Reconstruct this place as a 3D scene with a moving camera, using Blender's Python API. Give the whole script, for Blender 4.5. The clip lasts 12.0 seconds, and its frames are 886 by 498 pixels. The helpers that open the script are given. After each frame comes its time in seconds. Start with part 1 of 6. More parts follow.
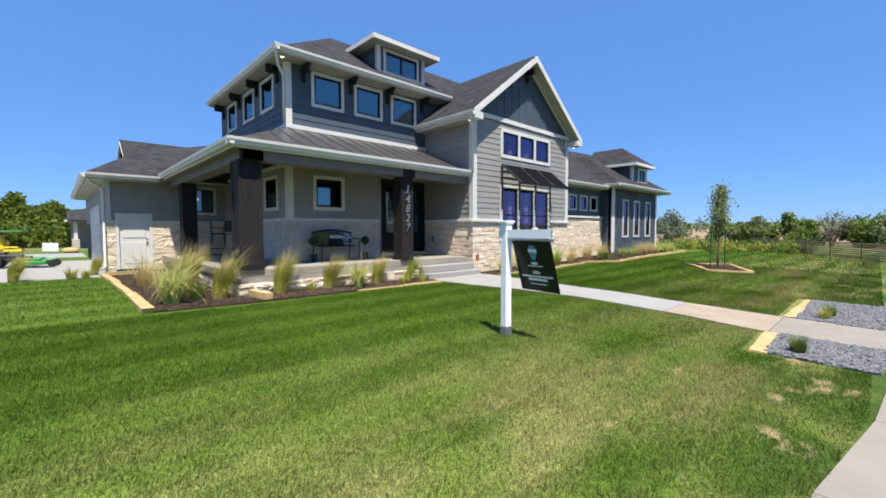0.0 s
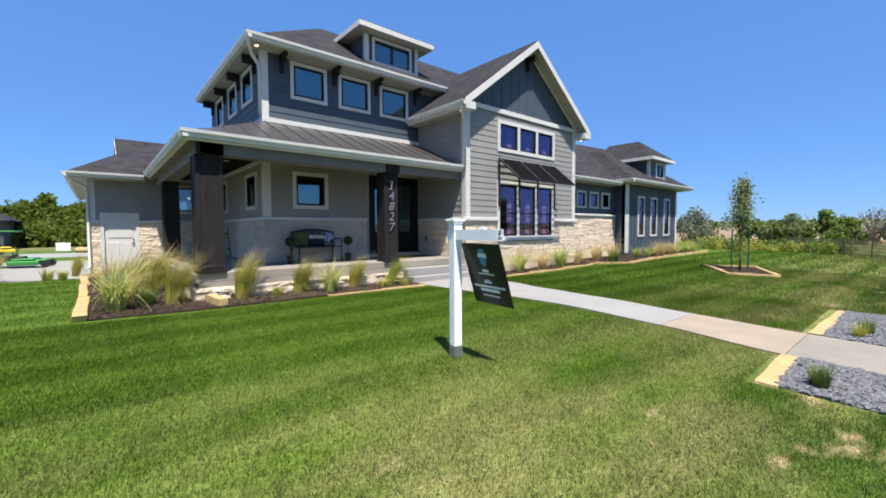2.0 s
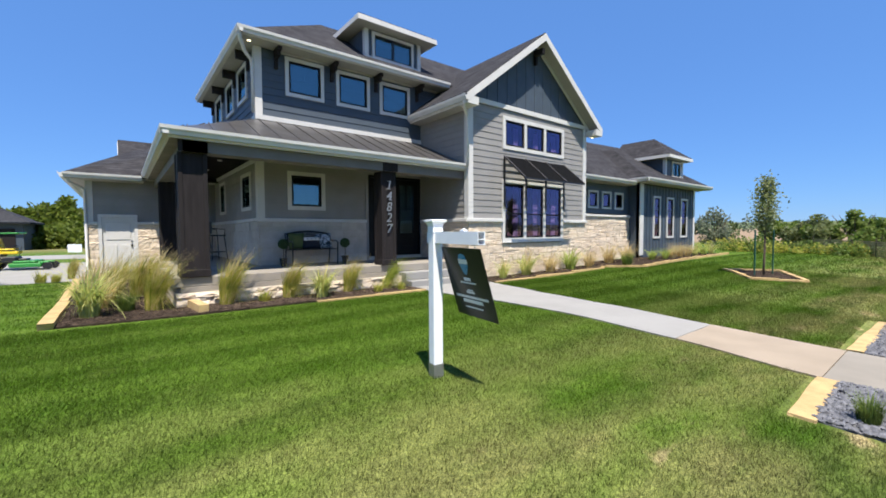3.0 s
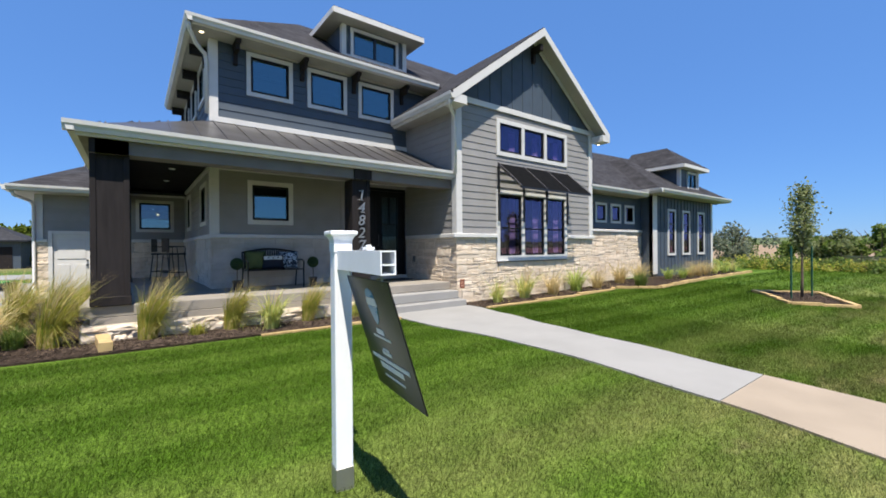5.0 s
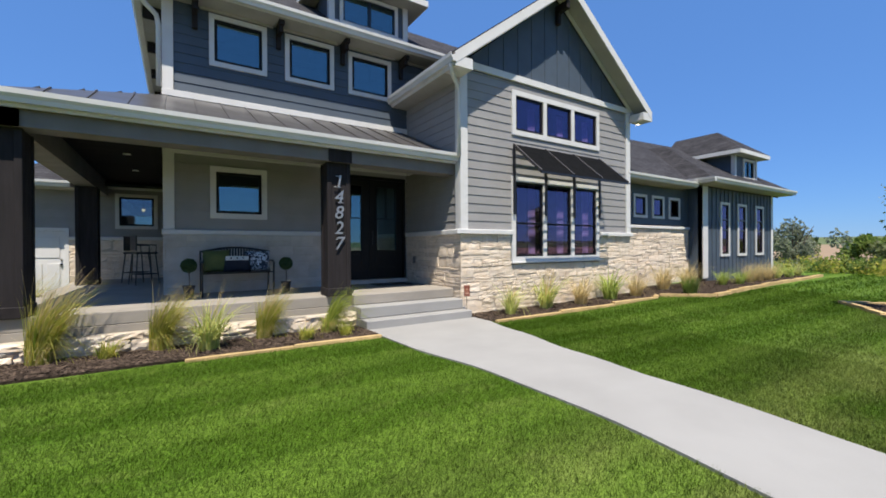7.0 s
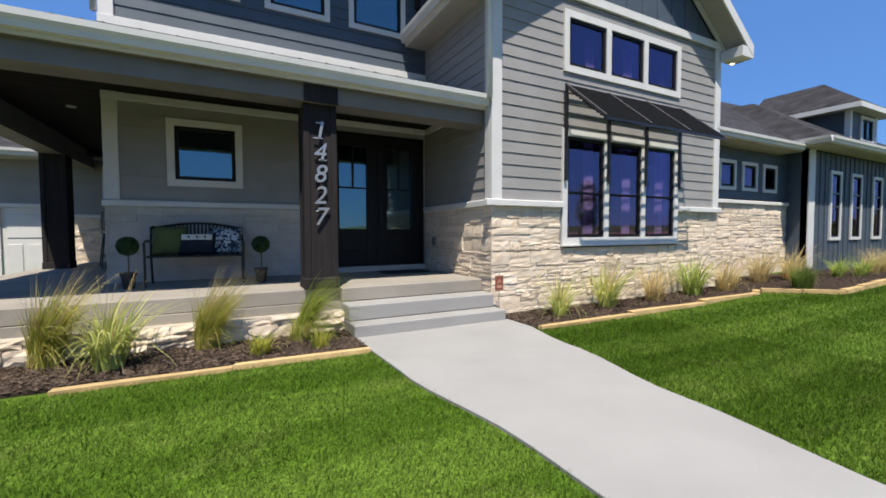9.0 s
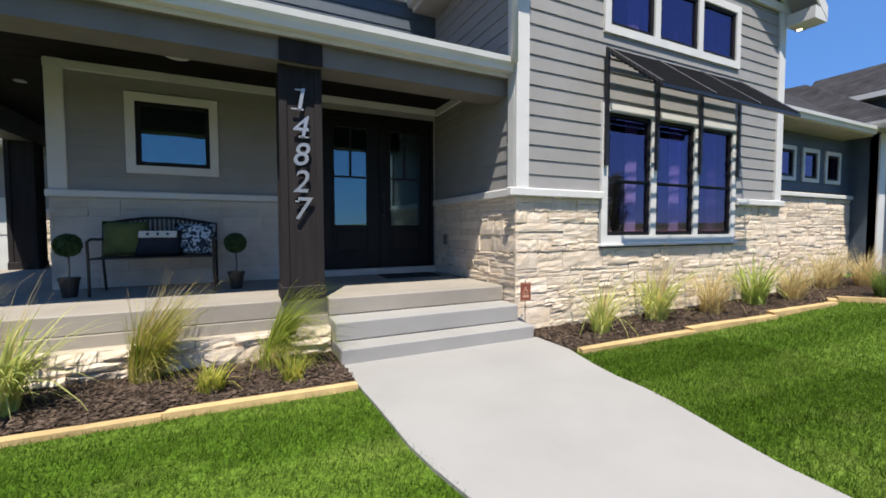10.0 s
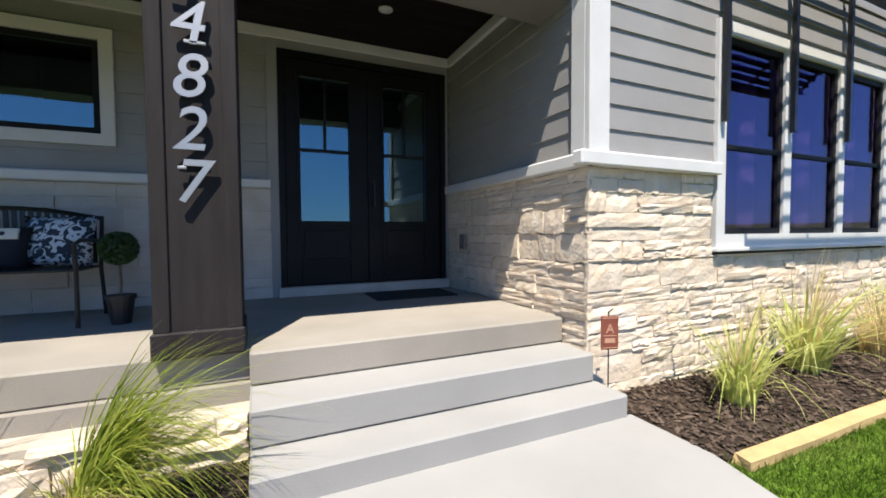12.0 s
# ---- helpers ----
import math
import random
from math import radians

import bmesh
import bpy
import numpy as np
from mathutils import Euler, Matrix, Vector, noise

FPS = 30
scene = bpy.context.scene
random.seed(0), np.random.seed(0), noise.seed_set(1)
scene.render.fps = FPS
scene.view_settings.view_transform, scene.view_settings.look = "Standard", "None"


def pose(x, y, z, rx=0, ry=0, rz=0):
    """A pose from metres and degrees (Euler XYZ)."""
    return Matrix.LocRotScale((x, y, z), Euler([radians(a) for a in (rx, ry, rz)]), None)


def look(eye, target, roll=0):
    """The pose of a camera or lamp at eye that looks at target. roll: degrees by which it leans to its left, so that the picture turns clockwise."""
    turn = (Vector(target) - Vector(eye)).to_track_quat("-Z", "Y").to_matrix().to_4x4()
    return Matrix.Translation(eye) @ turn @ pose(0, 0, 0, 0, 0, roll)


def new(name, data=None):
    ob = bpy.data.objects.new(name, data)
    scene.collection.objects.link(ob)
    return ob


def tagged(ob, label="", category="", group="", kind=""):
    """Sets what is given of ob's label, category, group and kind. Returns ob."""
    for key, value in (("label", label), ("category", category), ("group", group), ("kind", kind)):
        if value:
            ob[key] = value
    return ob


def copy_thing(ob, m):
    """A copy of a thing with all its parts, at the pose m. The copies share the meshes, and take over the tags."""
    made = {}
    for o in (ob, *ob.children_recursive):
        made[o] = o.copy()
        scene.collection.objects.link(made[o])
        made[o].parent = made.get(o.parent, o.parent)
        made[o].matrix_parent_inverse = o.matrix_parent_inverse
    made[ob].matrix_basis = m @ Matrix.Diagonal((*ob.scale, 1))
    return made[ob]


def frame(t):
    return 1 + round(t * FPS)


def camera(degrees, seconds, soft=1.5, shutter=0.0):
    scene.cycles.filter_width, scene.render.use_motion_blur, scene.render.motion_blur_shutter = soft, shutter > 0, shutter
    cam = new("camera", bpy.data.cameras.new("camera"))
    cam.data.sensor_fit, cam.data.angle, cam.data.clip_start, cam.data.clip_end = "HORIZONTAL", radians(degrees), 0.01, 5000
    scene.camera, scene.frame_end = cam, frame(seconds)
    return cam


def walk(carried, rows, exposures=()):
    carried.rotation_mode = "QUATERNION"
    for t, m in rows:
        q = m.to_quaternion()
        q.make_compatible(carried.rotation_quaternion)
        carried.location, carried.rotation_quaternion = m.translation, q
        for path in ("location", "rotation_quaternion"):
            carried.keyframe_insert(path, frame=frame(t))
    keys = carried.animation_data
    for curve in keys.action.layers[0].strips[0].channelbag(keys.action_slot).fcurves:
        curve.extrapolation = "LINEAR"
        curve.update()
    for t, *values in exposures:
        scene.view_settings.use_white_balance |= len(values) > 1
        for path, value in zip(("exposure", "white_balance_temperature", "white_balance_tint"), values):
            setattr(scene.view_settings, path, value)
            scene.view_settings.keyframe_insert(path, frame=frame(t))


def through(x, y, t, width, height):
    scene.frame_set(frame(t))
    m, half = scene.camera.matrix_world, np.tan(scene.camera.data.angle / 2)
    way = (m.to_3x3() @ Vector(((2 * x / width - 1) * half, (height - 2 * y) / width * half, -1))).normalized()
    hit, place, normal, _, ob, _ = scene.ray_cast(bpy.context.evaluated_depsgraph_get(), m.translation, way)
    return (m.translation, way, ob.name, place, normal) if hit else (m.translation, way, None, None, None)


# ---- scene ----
cam = camera(94.5, 12.0, soft=1.75)
METRES, EYE, TILT, LEAN, TURN = 10.7, 1.5, 0.0, 0.0, -43.3
ROWS = [
    (0.0, 0.0, 0.0, 0.0, -0.01, -2.55, 0.17),
    (0.5, 0.0229, 0.0178, -0.0001, 1.15, -2.56, 0.2),
    (1.0, 0.048, 0.0375, 0.0015, 1.85, -2.66, 0.21),
    (1.5, 0.068, 0.0596, -0.0001, 2.28, -2.65, 0.24),
    (2.0, 0.0865, 0.0826, 0.0012, 3.07, -2.7, 0.27),
    (2.5, 0.104, 0.1072, 0.0025, 4.24, -2.7, 0.26),
    (3.0, 0.1154, 0.1357, 0.0016, 5.0, -2.49, 0.31),
    (5.0, 0.1572, 0.2791, 0.002, 6.16, -0.13, 0.48),
    (5.5, 0.171, 0.32, 0.002, 6.74, 0.24, 0.51),
    (6.0, 0.18, 0.3615, 0.0011, 7.78, 0.28, 0.54),
    (6.5, 0.1875, 0.4056, 0.0018, 9.15, 0.21, 0.45),
    (8.5, 0.1864, 0.5993, -0.0076, 14.0, -1.93, 0.26),
    (9.0, 0.1769, 0.6498, -0.0103, 15.75, -2.3, 0.2),
    (9.5, 0.1645, 0.7019, -0.0113, 16.95, -2.47, 0.14),
    (10.0, 0.149, 0.7502, -0.0112, 17.6, -2.66, 0.14),
    (10.5, 0.1342, 0.8007, -0.014, 17.98, -2.48, 0.17),
    (11.0, 0.1179, 0.8469, -0.015, 18.31, -2.37, 0.25),
    (11.5, 0.1012, 0.8901, -0.0161, 18.58, -2.25, 0.34),
    (12.0, 0.0861, 0.9278, -0.0165, 19.05, -2.21, 0.38),
]
walk(cam, [(t, pose(0, 0, EYE, TILT, LEAN, TURN) @ pose(METRES * x, METRES * y, METRES * z, 90 + pitch, roll, yaw)) for t, x, y, z, yaw, pitch, roll in ROWS],
     [(0.0, 0.90), (5.5, 0.78), (8.5, 0.67), (10.5, 0.87), (12.0, 1.06)])

# ---- world, sun ----
SUN_WAY = Vector((0.20, 0.43, -1.0)).normalized()      # the way the sunlight goes
sun_el = math.asin(-SUN_WAY.z)
sun_az = math.atan2(-SUN_WAY.x, -SUN_WAY.y)            # clockwise from +y
world = bpy.data.worlds.new("sky")
scene.world = world
world.use_nodes = True
wn = world.node_tree
wn.nodes.clear()
sky = wn.nodes.new("ShaderNodeTexSky")
sky.sky_type = "NISHITA"
sky.sun_disc = False
sky.sun_elevation, sky.sun_rotation = sun_el, sun_az
sky.air_density, sky.dust_density, sky.ozone_density = 1.0, 0.0, 4.0
bgn = wn.nodes.new("ShaderNodeBackground")
bgn.inputs["Strength"].default_value = 0.072
won = wn.nodes.new("ShaderNodeOutputWorld")
tintn = wn.nodes.new("ShaderNodeMix")
tintn.data_type, tintn.blend_type = "RGBA", "MULTIPLY"
tintn.inputs["Factor"].default_value = 1.0
tintn.inputs["B"].default_value = (0.71, 0.97, 1.29, 1)
wn.links.new(sky.outputs[0], tintn.inputs["A"])
deepn = wn.nodes.new("ShaderNodeMix")                  # evens the blue out towards the horizon
deepn.data_type = "RGBA"
deepn.inputs["Factor"].default_value = 0.6
deepn.inputs["B"].default_value = (1.10, 2.75, 6.8, 1)
wn.links.new(tintn.outputs["Result"], deepn.inputs["A"])
wn.links.new(deepn.outputs["Result"], bgn.inputs[0])
wn.links.new(bgn.outputs[0], won.inputs[0])
sun = new("sun", bpy.data.lights.new("sun", "SUN"))
sun.data.energy, sun.data.angle, sun.data.color = 5.0, radians(0.53), (1.0, 0.94, 0.84)
sun.matrix_world = look((0, 0, 40), Vector((0, 0, 40)) + SUN_WAY)


# ---- materials ----
def mat(name, color, rough=0.7, metal=0.0, vary=0.12, scale=6.0, fine=90.0, bump=0.15, tint=None, piece=0.0, spec=0.5, stretch=(1, 1, 1)):
    """A procedural surface: base colour with stains, grain and fine relief; piece: spread of brightness from object to object."""
    m = bpy.data.materials.new(name)
    m.use_nodes = True
    nt = m.node_tree
    b = nt.nodes["Principled BSDF"]
    b.inputs["Metallic"].default_value = metal
    b.inputs["Specular IOR Level"].default_value = spec
    geo = nt.nodes.new("ShaderNodeNewGeometry")
    mp = nt.nodes.new("ShaderNodeMapping")
    mp.inputs["Scale"].default_value = stretch
    nt.links.new(geo.outputs["Position"], mp.inputs[0])
    n1 = nt.nodes.new("ShaderNodeTexNoise")
    n1.inputs["Scale"].default_value, n1.inputs["Detail"].default_value = scale, 5
    n2 = nt.nodes.new("ShaderNodeTexNoise")
    n2.inputs["Scale"].default_value, n2.inputs["Detail"].default_value = fine, 3
    for n in (n1, n2):
        nt.links.new(mp.outputs[0], n.inputs["Vector"])
    c2 = tint or tuple(c * (1 - 2.2 * vary) for c in color)
    mix = nt.nodes.new("ShaderNodeMix")
    mix.data_type = "RGBA"
    mix.inputs["A"].default_value, mix.inputs["B"].default_value = (*color, 1), (*c2, 1)
    rmp = nt.nodes.new("ShaderNodeMapRange")
    rmp.inputs["From Min"].default_value, rmp.inputs["From Max"].default_value = 0.35, 0.7
    nt.links.new(n1.outputs["Fac"], rmp.inputs["Value"])
    nt.links.new(rmp.outputs[0], mix.inputs["Factor"])
    hsv = nt.nodes.new("ShaderNodeHueSaturation")
    val = nt.nodes.new("ShaderNodeMath")
    val.operation = "MULTIPLY_ADD"
    nt.links.new(n2.outputs["Fac"], val.inputs[0])
    val.inputs[1].default_value, val.inputs[2].default_value = 1.6 * vary, 1 - 0.8 * vary
    out = val.outputs[0]
    if piece:
        oi = nt.nodes.new("ShaderNodeObjectInfo")
        v2 = nt.nodes.new("ShaderNodeMath")
        v2.operation = "MULTIPLY_ADD"
        nt.links.new(oi.outputs["Random"], v2.inputs[0])
        v2.inputs[1].default_value, v2.inputs[2].default_value = 2 * piece, 1 - piece
        v3 = nt.nodes.new("ShaderNodeMath")
        v3.operation = "MULTIPLY"
        nt.links.new(out, v3.inputs[0])
        nt.links.new(v2.outputs[0], v3.inputs[1])
        out = v3.outputs[0]
    nt.links.new(out, hsv.inputs["Value"])
    nt.links.new(mix.outputs["Result"], hsv.inputs["Color"])
    nt.links.new(hsv.outputs[0], b.inputs["Base Color"])
    rr = nt.nodes.new("ShaderNodeMapRange")
    rr.inputs["To Min"].default_value, rr.inputs["To Max"].default_value = max(0.02, rough - 0.12), min(1, rough + 0.12)
    nt.links.new(n1.outputs["Fac"], rr.inputs["Value"])
    nt.links.new(rr.outputs[0], b.inputs["Roughness"])
    if bump:
        bp = nt.nodes.new("ShaderNodeBump")
        bp.inputs["Strength"].default_value, bp.inputs["Distance"].default_value = bump, 0.01
        nt.links.new(n2.outputs["Fac"], bp.inputs["Height"])
        nt.links.new(bp.outputs[0], b.inputs["Normal"])
    return m


def glass(name, gloss, tint, sheen=(0.92, 0.95, 1.0)):
    m = bpy.data.materials.new(name)
    m.use_nodes = True
    nt = m.node_tree
    nt.nodes.clear()
    o = nt.nodes.new("ShaderNodeOutputMaterial")
    mx = nt.nodes.new("ShaderNodeMixShader")
    tr = nt.nodes.new("ShaderNodeBsdfTransparent")
    gl = nt.nodes.new("ShaderNodeBsdfGlossy")
    tr.inputs[0].default_value = (*tint, 1)
    gl.inputs["Color"].default_value = (*sheen, 1)
    gl.inputs["Roughness"].default_value = 0.015
    nz = nt.nodes.new("ShaderNodeTexNoise")
    nz.inputs["Scale"].default_value = 0.9
    bp = nt.nodes.new("ShaderNodeBump")
    bp.inputs["Strength"].default_value, bp.inputs["Distance"].default_value = 0.06, 0.05
    nt.links.new(nz.outputs["Fac"], bp.inputs["Height"])
    nt.links.new(bp.outputs[0], gl.inputs["Normal"])
    lw = nt.nodes.new("ShaderNodeLayerWeight")
    lw.inputs["Blend"].default_value = gloss
    rg = nt.nodes.new("ShaderNodeMapRange")
    rg.inputs["To Min"].default_value, rg.inputs["To Max"].default_value = gloss * 0.75, 0.9
    nt.links.new(lw.outputs["Fresnel"], rg.inputs["Value"])
    nt.links.new(rg.outputs[0], mx.inputs[0])
    nt.links.new(tr.outputs[0], mx.inputs[1])
    nt.links.new(gl.outputs[0], mx.inputs[2])
    nt.links.new(mx.outputs[0], o.inputs[0])
    return m


def emit(name, color, strength):
    m = bpy.data.materials.new(name)
    m.use_nodes = True
    b = m.node_tree.nodes["Principled BSDF"]
    b.inputs["Base Color"].default_value = (*color, 1)
    b.inputs["Emission Color"].default_value = (*color, 1)
    b.inputs["Emission Strength"].default_value = strength
    return m


M_SIDE = mat("painted_siding", (0.255, 0.243, 0.232), 0.6, vary=0.05, scale=2.5, fine=60, bump=0.12, piece=0.03)
M_BLUE = mat("slate_siding", (0.055, 0.074, 0.098), 0.6, vary=0.06, scale=2.5, fine=60, bump=0.12, piece=0.03)
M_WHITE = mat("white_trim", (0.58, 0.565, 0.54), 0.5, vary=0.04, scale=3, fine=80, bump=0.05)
# soffit colour lowered to hold the shade under the eaves
M_SOFFIT = mat("shaded_soffit_paint", (0.36, 0.345, 0.32), 0.6, vary=0.05, scale=3, fine=50, bump=0.05)
M_BEAM = mat("beam_paint", (0.155, 0.140, 0.127), 0.65, vary=0.06, scale=3, fine=50, bump=0.06)
M_BLACK = mat("black_metal", (0.012, 0.012, 0.014), 0.35, vary=0.1, scale=8, fine=90, bump=0.04)
M_SASH = mat("black_sash_paint", (0.008, 0.008, 0.009), 0.6, spec=0.2, vary=0.1, scale=6, fine=60, bump=0.03)
M_DOOR = mat("black_door_paint", (0.006, 0.0065, 0.007), 0.5, spec=0.2, vary=0.1, scale=3, fine=60, bump=0.03)
M_COL = mat("dark_stained_wood", (0.024, 0.020, 0.020), 0.7, spec=0.15, vary=0.14, scale=3, fine=25, bump=0.2, stretch=(5, 5, 0.6))
M_CEIL = mat("dark_ceiling_wood", (0.013, 0.010, 0.009), 0.8, spec=0.1, vary=0.15, scale=2, fine=30, bump=0.15, stretch=(0.5, 6, 1))
M_STONE = mat("limestone", (0.64, 0.545, 0.435), 0.9, vary=0.10, scale=7, fine=34, bump=0.7, tint=(0.56, 0.445, 0.325), piece=0.11, spec=0.2)
M_STONE2 = mat("pale_limestone", (0.50, 0.45, 0.385), 0.9, vary=0.07, scale=5, fine=45, bump=0.35, tint=(0.43, 0.38, 0.32), piece=0.06, spec=0.2)
M_MORTAR = mat("mortar", (0.46, 0.40, 0.32), 0.95, vary=0.1, scale=10, fine=80, bump=0.3, spec=0.1)
M_EDGE = mat("sandstone_edging", (0.50, 0.35, 0.165), 0.9, vary=0.12, scale=6, fine=60, bump=0.4, piece=0.12, spec=0.2)
M_CONC = mat("concrete", (0.285, 0.275, 0.258), 0.85, vary=0.05, scale=1.3, fine=120, bump=0.12, spec=0.3)
M_PAVE = mat("pavement_concrete", (0.255, 0.228, 0.19), 0.88, vary=0.08, scale=1.8, fine=110, bump=0.15, spec=0.25)
M_CONC2 = mat("older_concrete", (0.315, 0.255, 0.19), 0.85, vary=0.07, scale=1.6, fine=120, bump=0.15, spec=0.3)
M_SLAB = mat("porch_concrete", (0.29, 0.26, 0.22), 0.8, vary=0.09, scale=1.5, fine=100, bump=0.12, spec=0.3)
M_MULCH = mat("bark_mulch", (0.050, 0.035, 0.026), 0.95, vary=0.25, scale=14, fine=60, bump=1.0, spec=0.1)
M_CHIP = mat("bark_chip", (0.074, 0.053, 0.039), 0.9, vary=0.2, scale=9, fine=70, bump=0.4, spec=0.1)
nt = M_CHIP.node_tree
chip = nt.nodes["Principled BSDF"].inputs["Base Color"]
hs, mr, geo = nt.nodes.new("ShaderNodeHueSaturation"), nt.nodes.new("ShaderNodeMapRange"), nt.nodes.new("ShaderNodeNewGeometry")
mr.inputs["To Min"].default_value, mr.inputs["To Max"].default_value = 0.4, 1.9
nt.links.new(geo.outputs["Random Per Island"], mr.inputs["Value"]); nt.links.new(mr.outputs[0], hs.inputs["Value"])
nt.links.new(chip.links[0].from_socket, hs.inputs["Color"]); nt.links.new(hs.outputs[0], chip)
M_ROOFM = mat("standing_seam_metal", (0.105, 0.098, 0.094), 0.36, metal=0.45, vary=0.06, scale=1.5, fine=40, bump=0.03)
# the gloom of unlit rooms put into the wall colour
M_DARK = mat("unlit_room_tone", (0.05, 0.045, 0.04), 0.9, vary=0.05, scale=2, fine=20, bump=0)
M_STEEL = mat("brushed_steel", (0.40, 0.39, 0.38), 0.45, metal=0.85, vary=0.04, scale=10, fine=120, bump=0.03)
M_GLASS = glass("window_glass", 0.25, (0.42, 0.46, 0.50), (0.58, 0.86, 0.90))
M_GLASSP = glass("tinted_window_glass", 0.17, (0.46, 0.40, 0.62), (0.82, 0.66, 0.92))
M_CURT = mat("curtain_cloth", (0.55, 0.54, 0.56), 0.9, vary=0.05, scale=4, fine=60, bump=0.1)
M_LAMP = emit("lamp_glow", (1.0, 0.80, 0.5), 2.5)


def shingle_mat(name, color):
    m = mat(name, color, 0.92, vary=0.2, scale=3, fine=120, bump=0.4, spec=0.15)
    nt = m.node_tree
    b = nt.nodes["Principled BSDF"]
    geo = [n for n in nt.nodes if n.type == "NEW_GEOMETRY"][0]
    br = nt.nodes.new("ShaderNodeTexBrick")
    br.inputs["Scale"].default_value = 1.0
    br.inputs["Brick Width"].default_value, br.inputs["Row Height"].default_value = 0.32, 0.085
    br.inputs["Mortar Size"].default_value = 0.006
    br.inputs["Color1"].default_value, br.inputs["Color2"].default_value, br.inputs["Mortar"].default_value = (1.25, 1.25, 1.25, 1), (0.75, 0.75, 0.75, 1), (0.3, 0.3, 0.3, 1)
    sep = nt.nodes.new("ShaderNodeSeparateXYZ")
    add = nt.nodes.new("ShaderNodeMath")
    comb = nt.nodes.new("ShaderNodeCombineXYZ")
    nt.links.new(geo.outputs["Position"], sep.inputs[0])
    nt.links.new(sep.outputs[0], add.inputs[0])
    nt.links.new(sep.outputs[1], add.inputs[1])
    nt.links.new(add.outputs[0], comb.inputs[0])
    nt.links.new(sep.outputs[2], comb.inputs[1])
    nt.links.new(comb.outputs[0], br.inputs["Vector"])
    old = b.inputs["Base Color"].links[0].from_socket
    mul = nt.nodes.new("ShaderNodeMix")
    mul.data_type, mul.blend_type = "RGBA", "MULTIPLY"
    mul.inputs["Factor"].default_value = 0.8
    nt.links.new(old, mul.inputs["A"])
    nt.links.new(br.outputs["Color"], mul.inputs["B"])
    nt.links.new(mul.outputs["Result"], b.inputs["Base Color"])
    return m


M_SHING = shingle_mat("asphalt_shingle", (0.047, 0.045, 0.049))


# ---- building helpers ----
def origin(ob):
    v = Vector((0, 0, 0))
    while ob is not None:
        v += ob.location
        ob = ob.parent
    return v


def thing(name, at, label, category, group="", kind=""):
    e = new(name)
    e.location = at
    return tagged(e, label, category, group, kind)


def finish(bm, material, name, smooth=False):
    me = bpy.data.meshes.new(name)
    bm.normal_update()
    bm.to_mesh(me)
    bm.free()
    me.materials.append(material)
    if smooth:
        me.polygons.foreach_set("use_smooth", [True] * len(me.polygons))
    return me


def part(name, bm, material, parent, label="", smooth=False):
    """Links a bmesh, made in world places, as one mesh under a thing or a part."""
    bmesh.ops.recalc_face_normals(bm, faces=bm.faces[:])
    bmesh.ops.translate(bm, verts=bm.verts[:], vec=-origin(parent))
    ob = new(name, finish(bm, material, name, smooth))
    ob.parent = parent
    return tagged(ob, label)


def solo(name, bm, material, label, category, group="", kind="", at=None, smooth=False):
    """A thing of one mesh, with its origin at its base."""
    bmesh.ops.recalc_face_normals(bm, faces=bm.faces[:])
    at = Vector(at if at is not None else (0, 0, 0))
    bmesh.ops.translate(bm, verts=bm.verts[:], vec=-at)
    ob = new(name, finish(bm, material, name, smooth))
    ob.location = at
    return tagged(ob, label, category, group, kind)


def box(bm, x0, x1, y0, y1, z0, z1, m=None, bevel=0.0):
    r = bmesh.ops.create_cube(bm, size=1)
    bmesh.ops.scale(bm, verts=r["verts"], vec=(abs(x1 - x0), abs(y1 - y0), abs(z1 - z0)))
    bmesh.ops.translate(bm, verts=r["verts"], vec=((x0 + x1) / 2, (y0 + y1) / 2, (z0 + z1) / 2))
    vs = r["verts"]
    if bevel:
        es = list({e for v in vs for e in v.link_edges})
        r2 = bmesh.ops.bevel(bm, geom=es, offset=bevel, segments=1, affect="EDGES")
        vs = list({v for f in r2["faces"] for v in f.verts} | {v for v in vs if v.is_valid})
    if m is not None:
        bmesh.ops.transform(bm, matrix=m, verts=vs)
    return vs


def boxes(rows, m=None, bevel=0.0):
    bm = bmesh.new()
    for r in rows:
        box(bm, *r, m=m, bevel=bevel)
    return bm


def tube(bm, pts, r, n=8, m=None):
    """A round bar along points; r: one radius or one for each point."""
    pts = [Vector(p) for p in pts]
    rs = r if isinstance(r, (list, tuple)) else [r] * len(pts)
    rings = []
    for i, p in enumerate(pts):
        d = (pts[min(i + 1, len(pts) - 1)] - pts[max(i - 1, 0)]).normalized()
        a = d.orthogonal().normalized() if not rings else (rings[-1][1] - d * rings[-1][1].dot(d)).normalized()
        b = d.cross(a)
        ring = [bm.verts.new(p + rs[i] * (math.cos(2 * math.pi * k / n) * a + math.sin(2 * math.pi * k / n) * b)) for k in range(n)]
        rings.append((ring, a))
    for (r0, _), (r1, _) in zip(rings, rings[1:]):
        for k in range(n):
            bm.faces.new((r0[k], r0[(k + 1) % n], r1[(k + 1) % n], r1[k]))
    bm.faces.new(rings[0][0][::-1])
    bm.faces.new(rings[-1][0])
    if m is not None:
        bmesh.ops.transform(bm, matrix=m, verts=[v for rg, _ in rings for v in rg])


def disc(bm, c, r, h, n=20, m=None):
    q = bmesh.ops.create_cone(bm, cap_ends=True, segments=n, radius1=r, radius2=r, depth=h)
    bmesh.ops.translate(bm, verts=q["verts"], vec=c)
    if m is not None:
        bmesh.ops.transform(bm, matrix=m, verts=q["verts"])


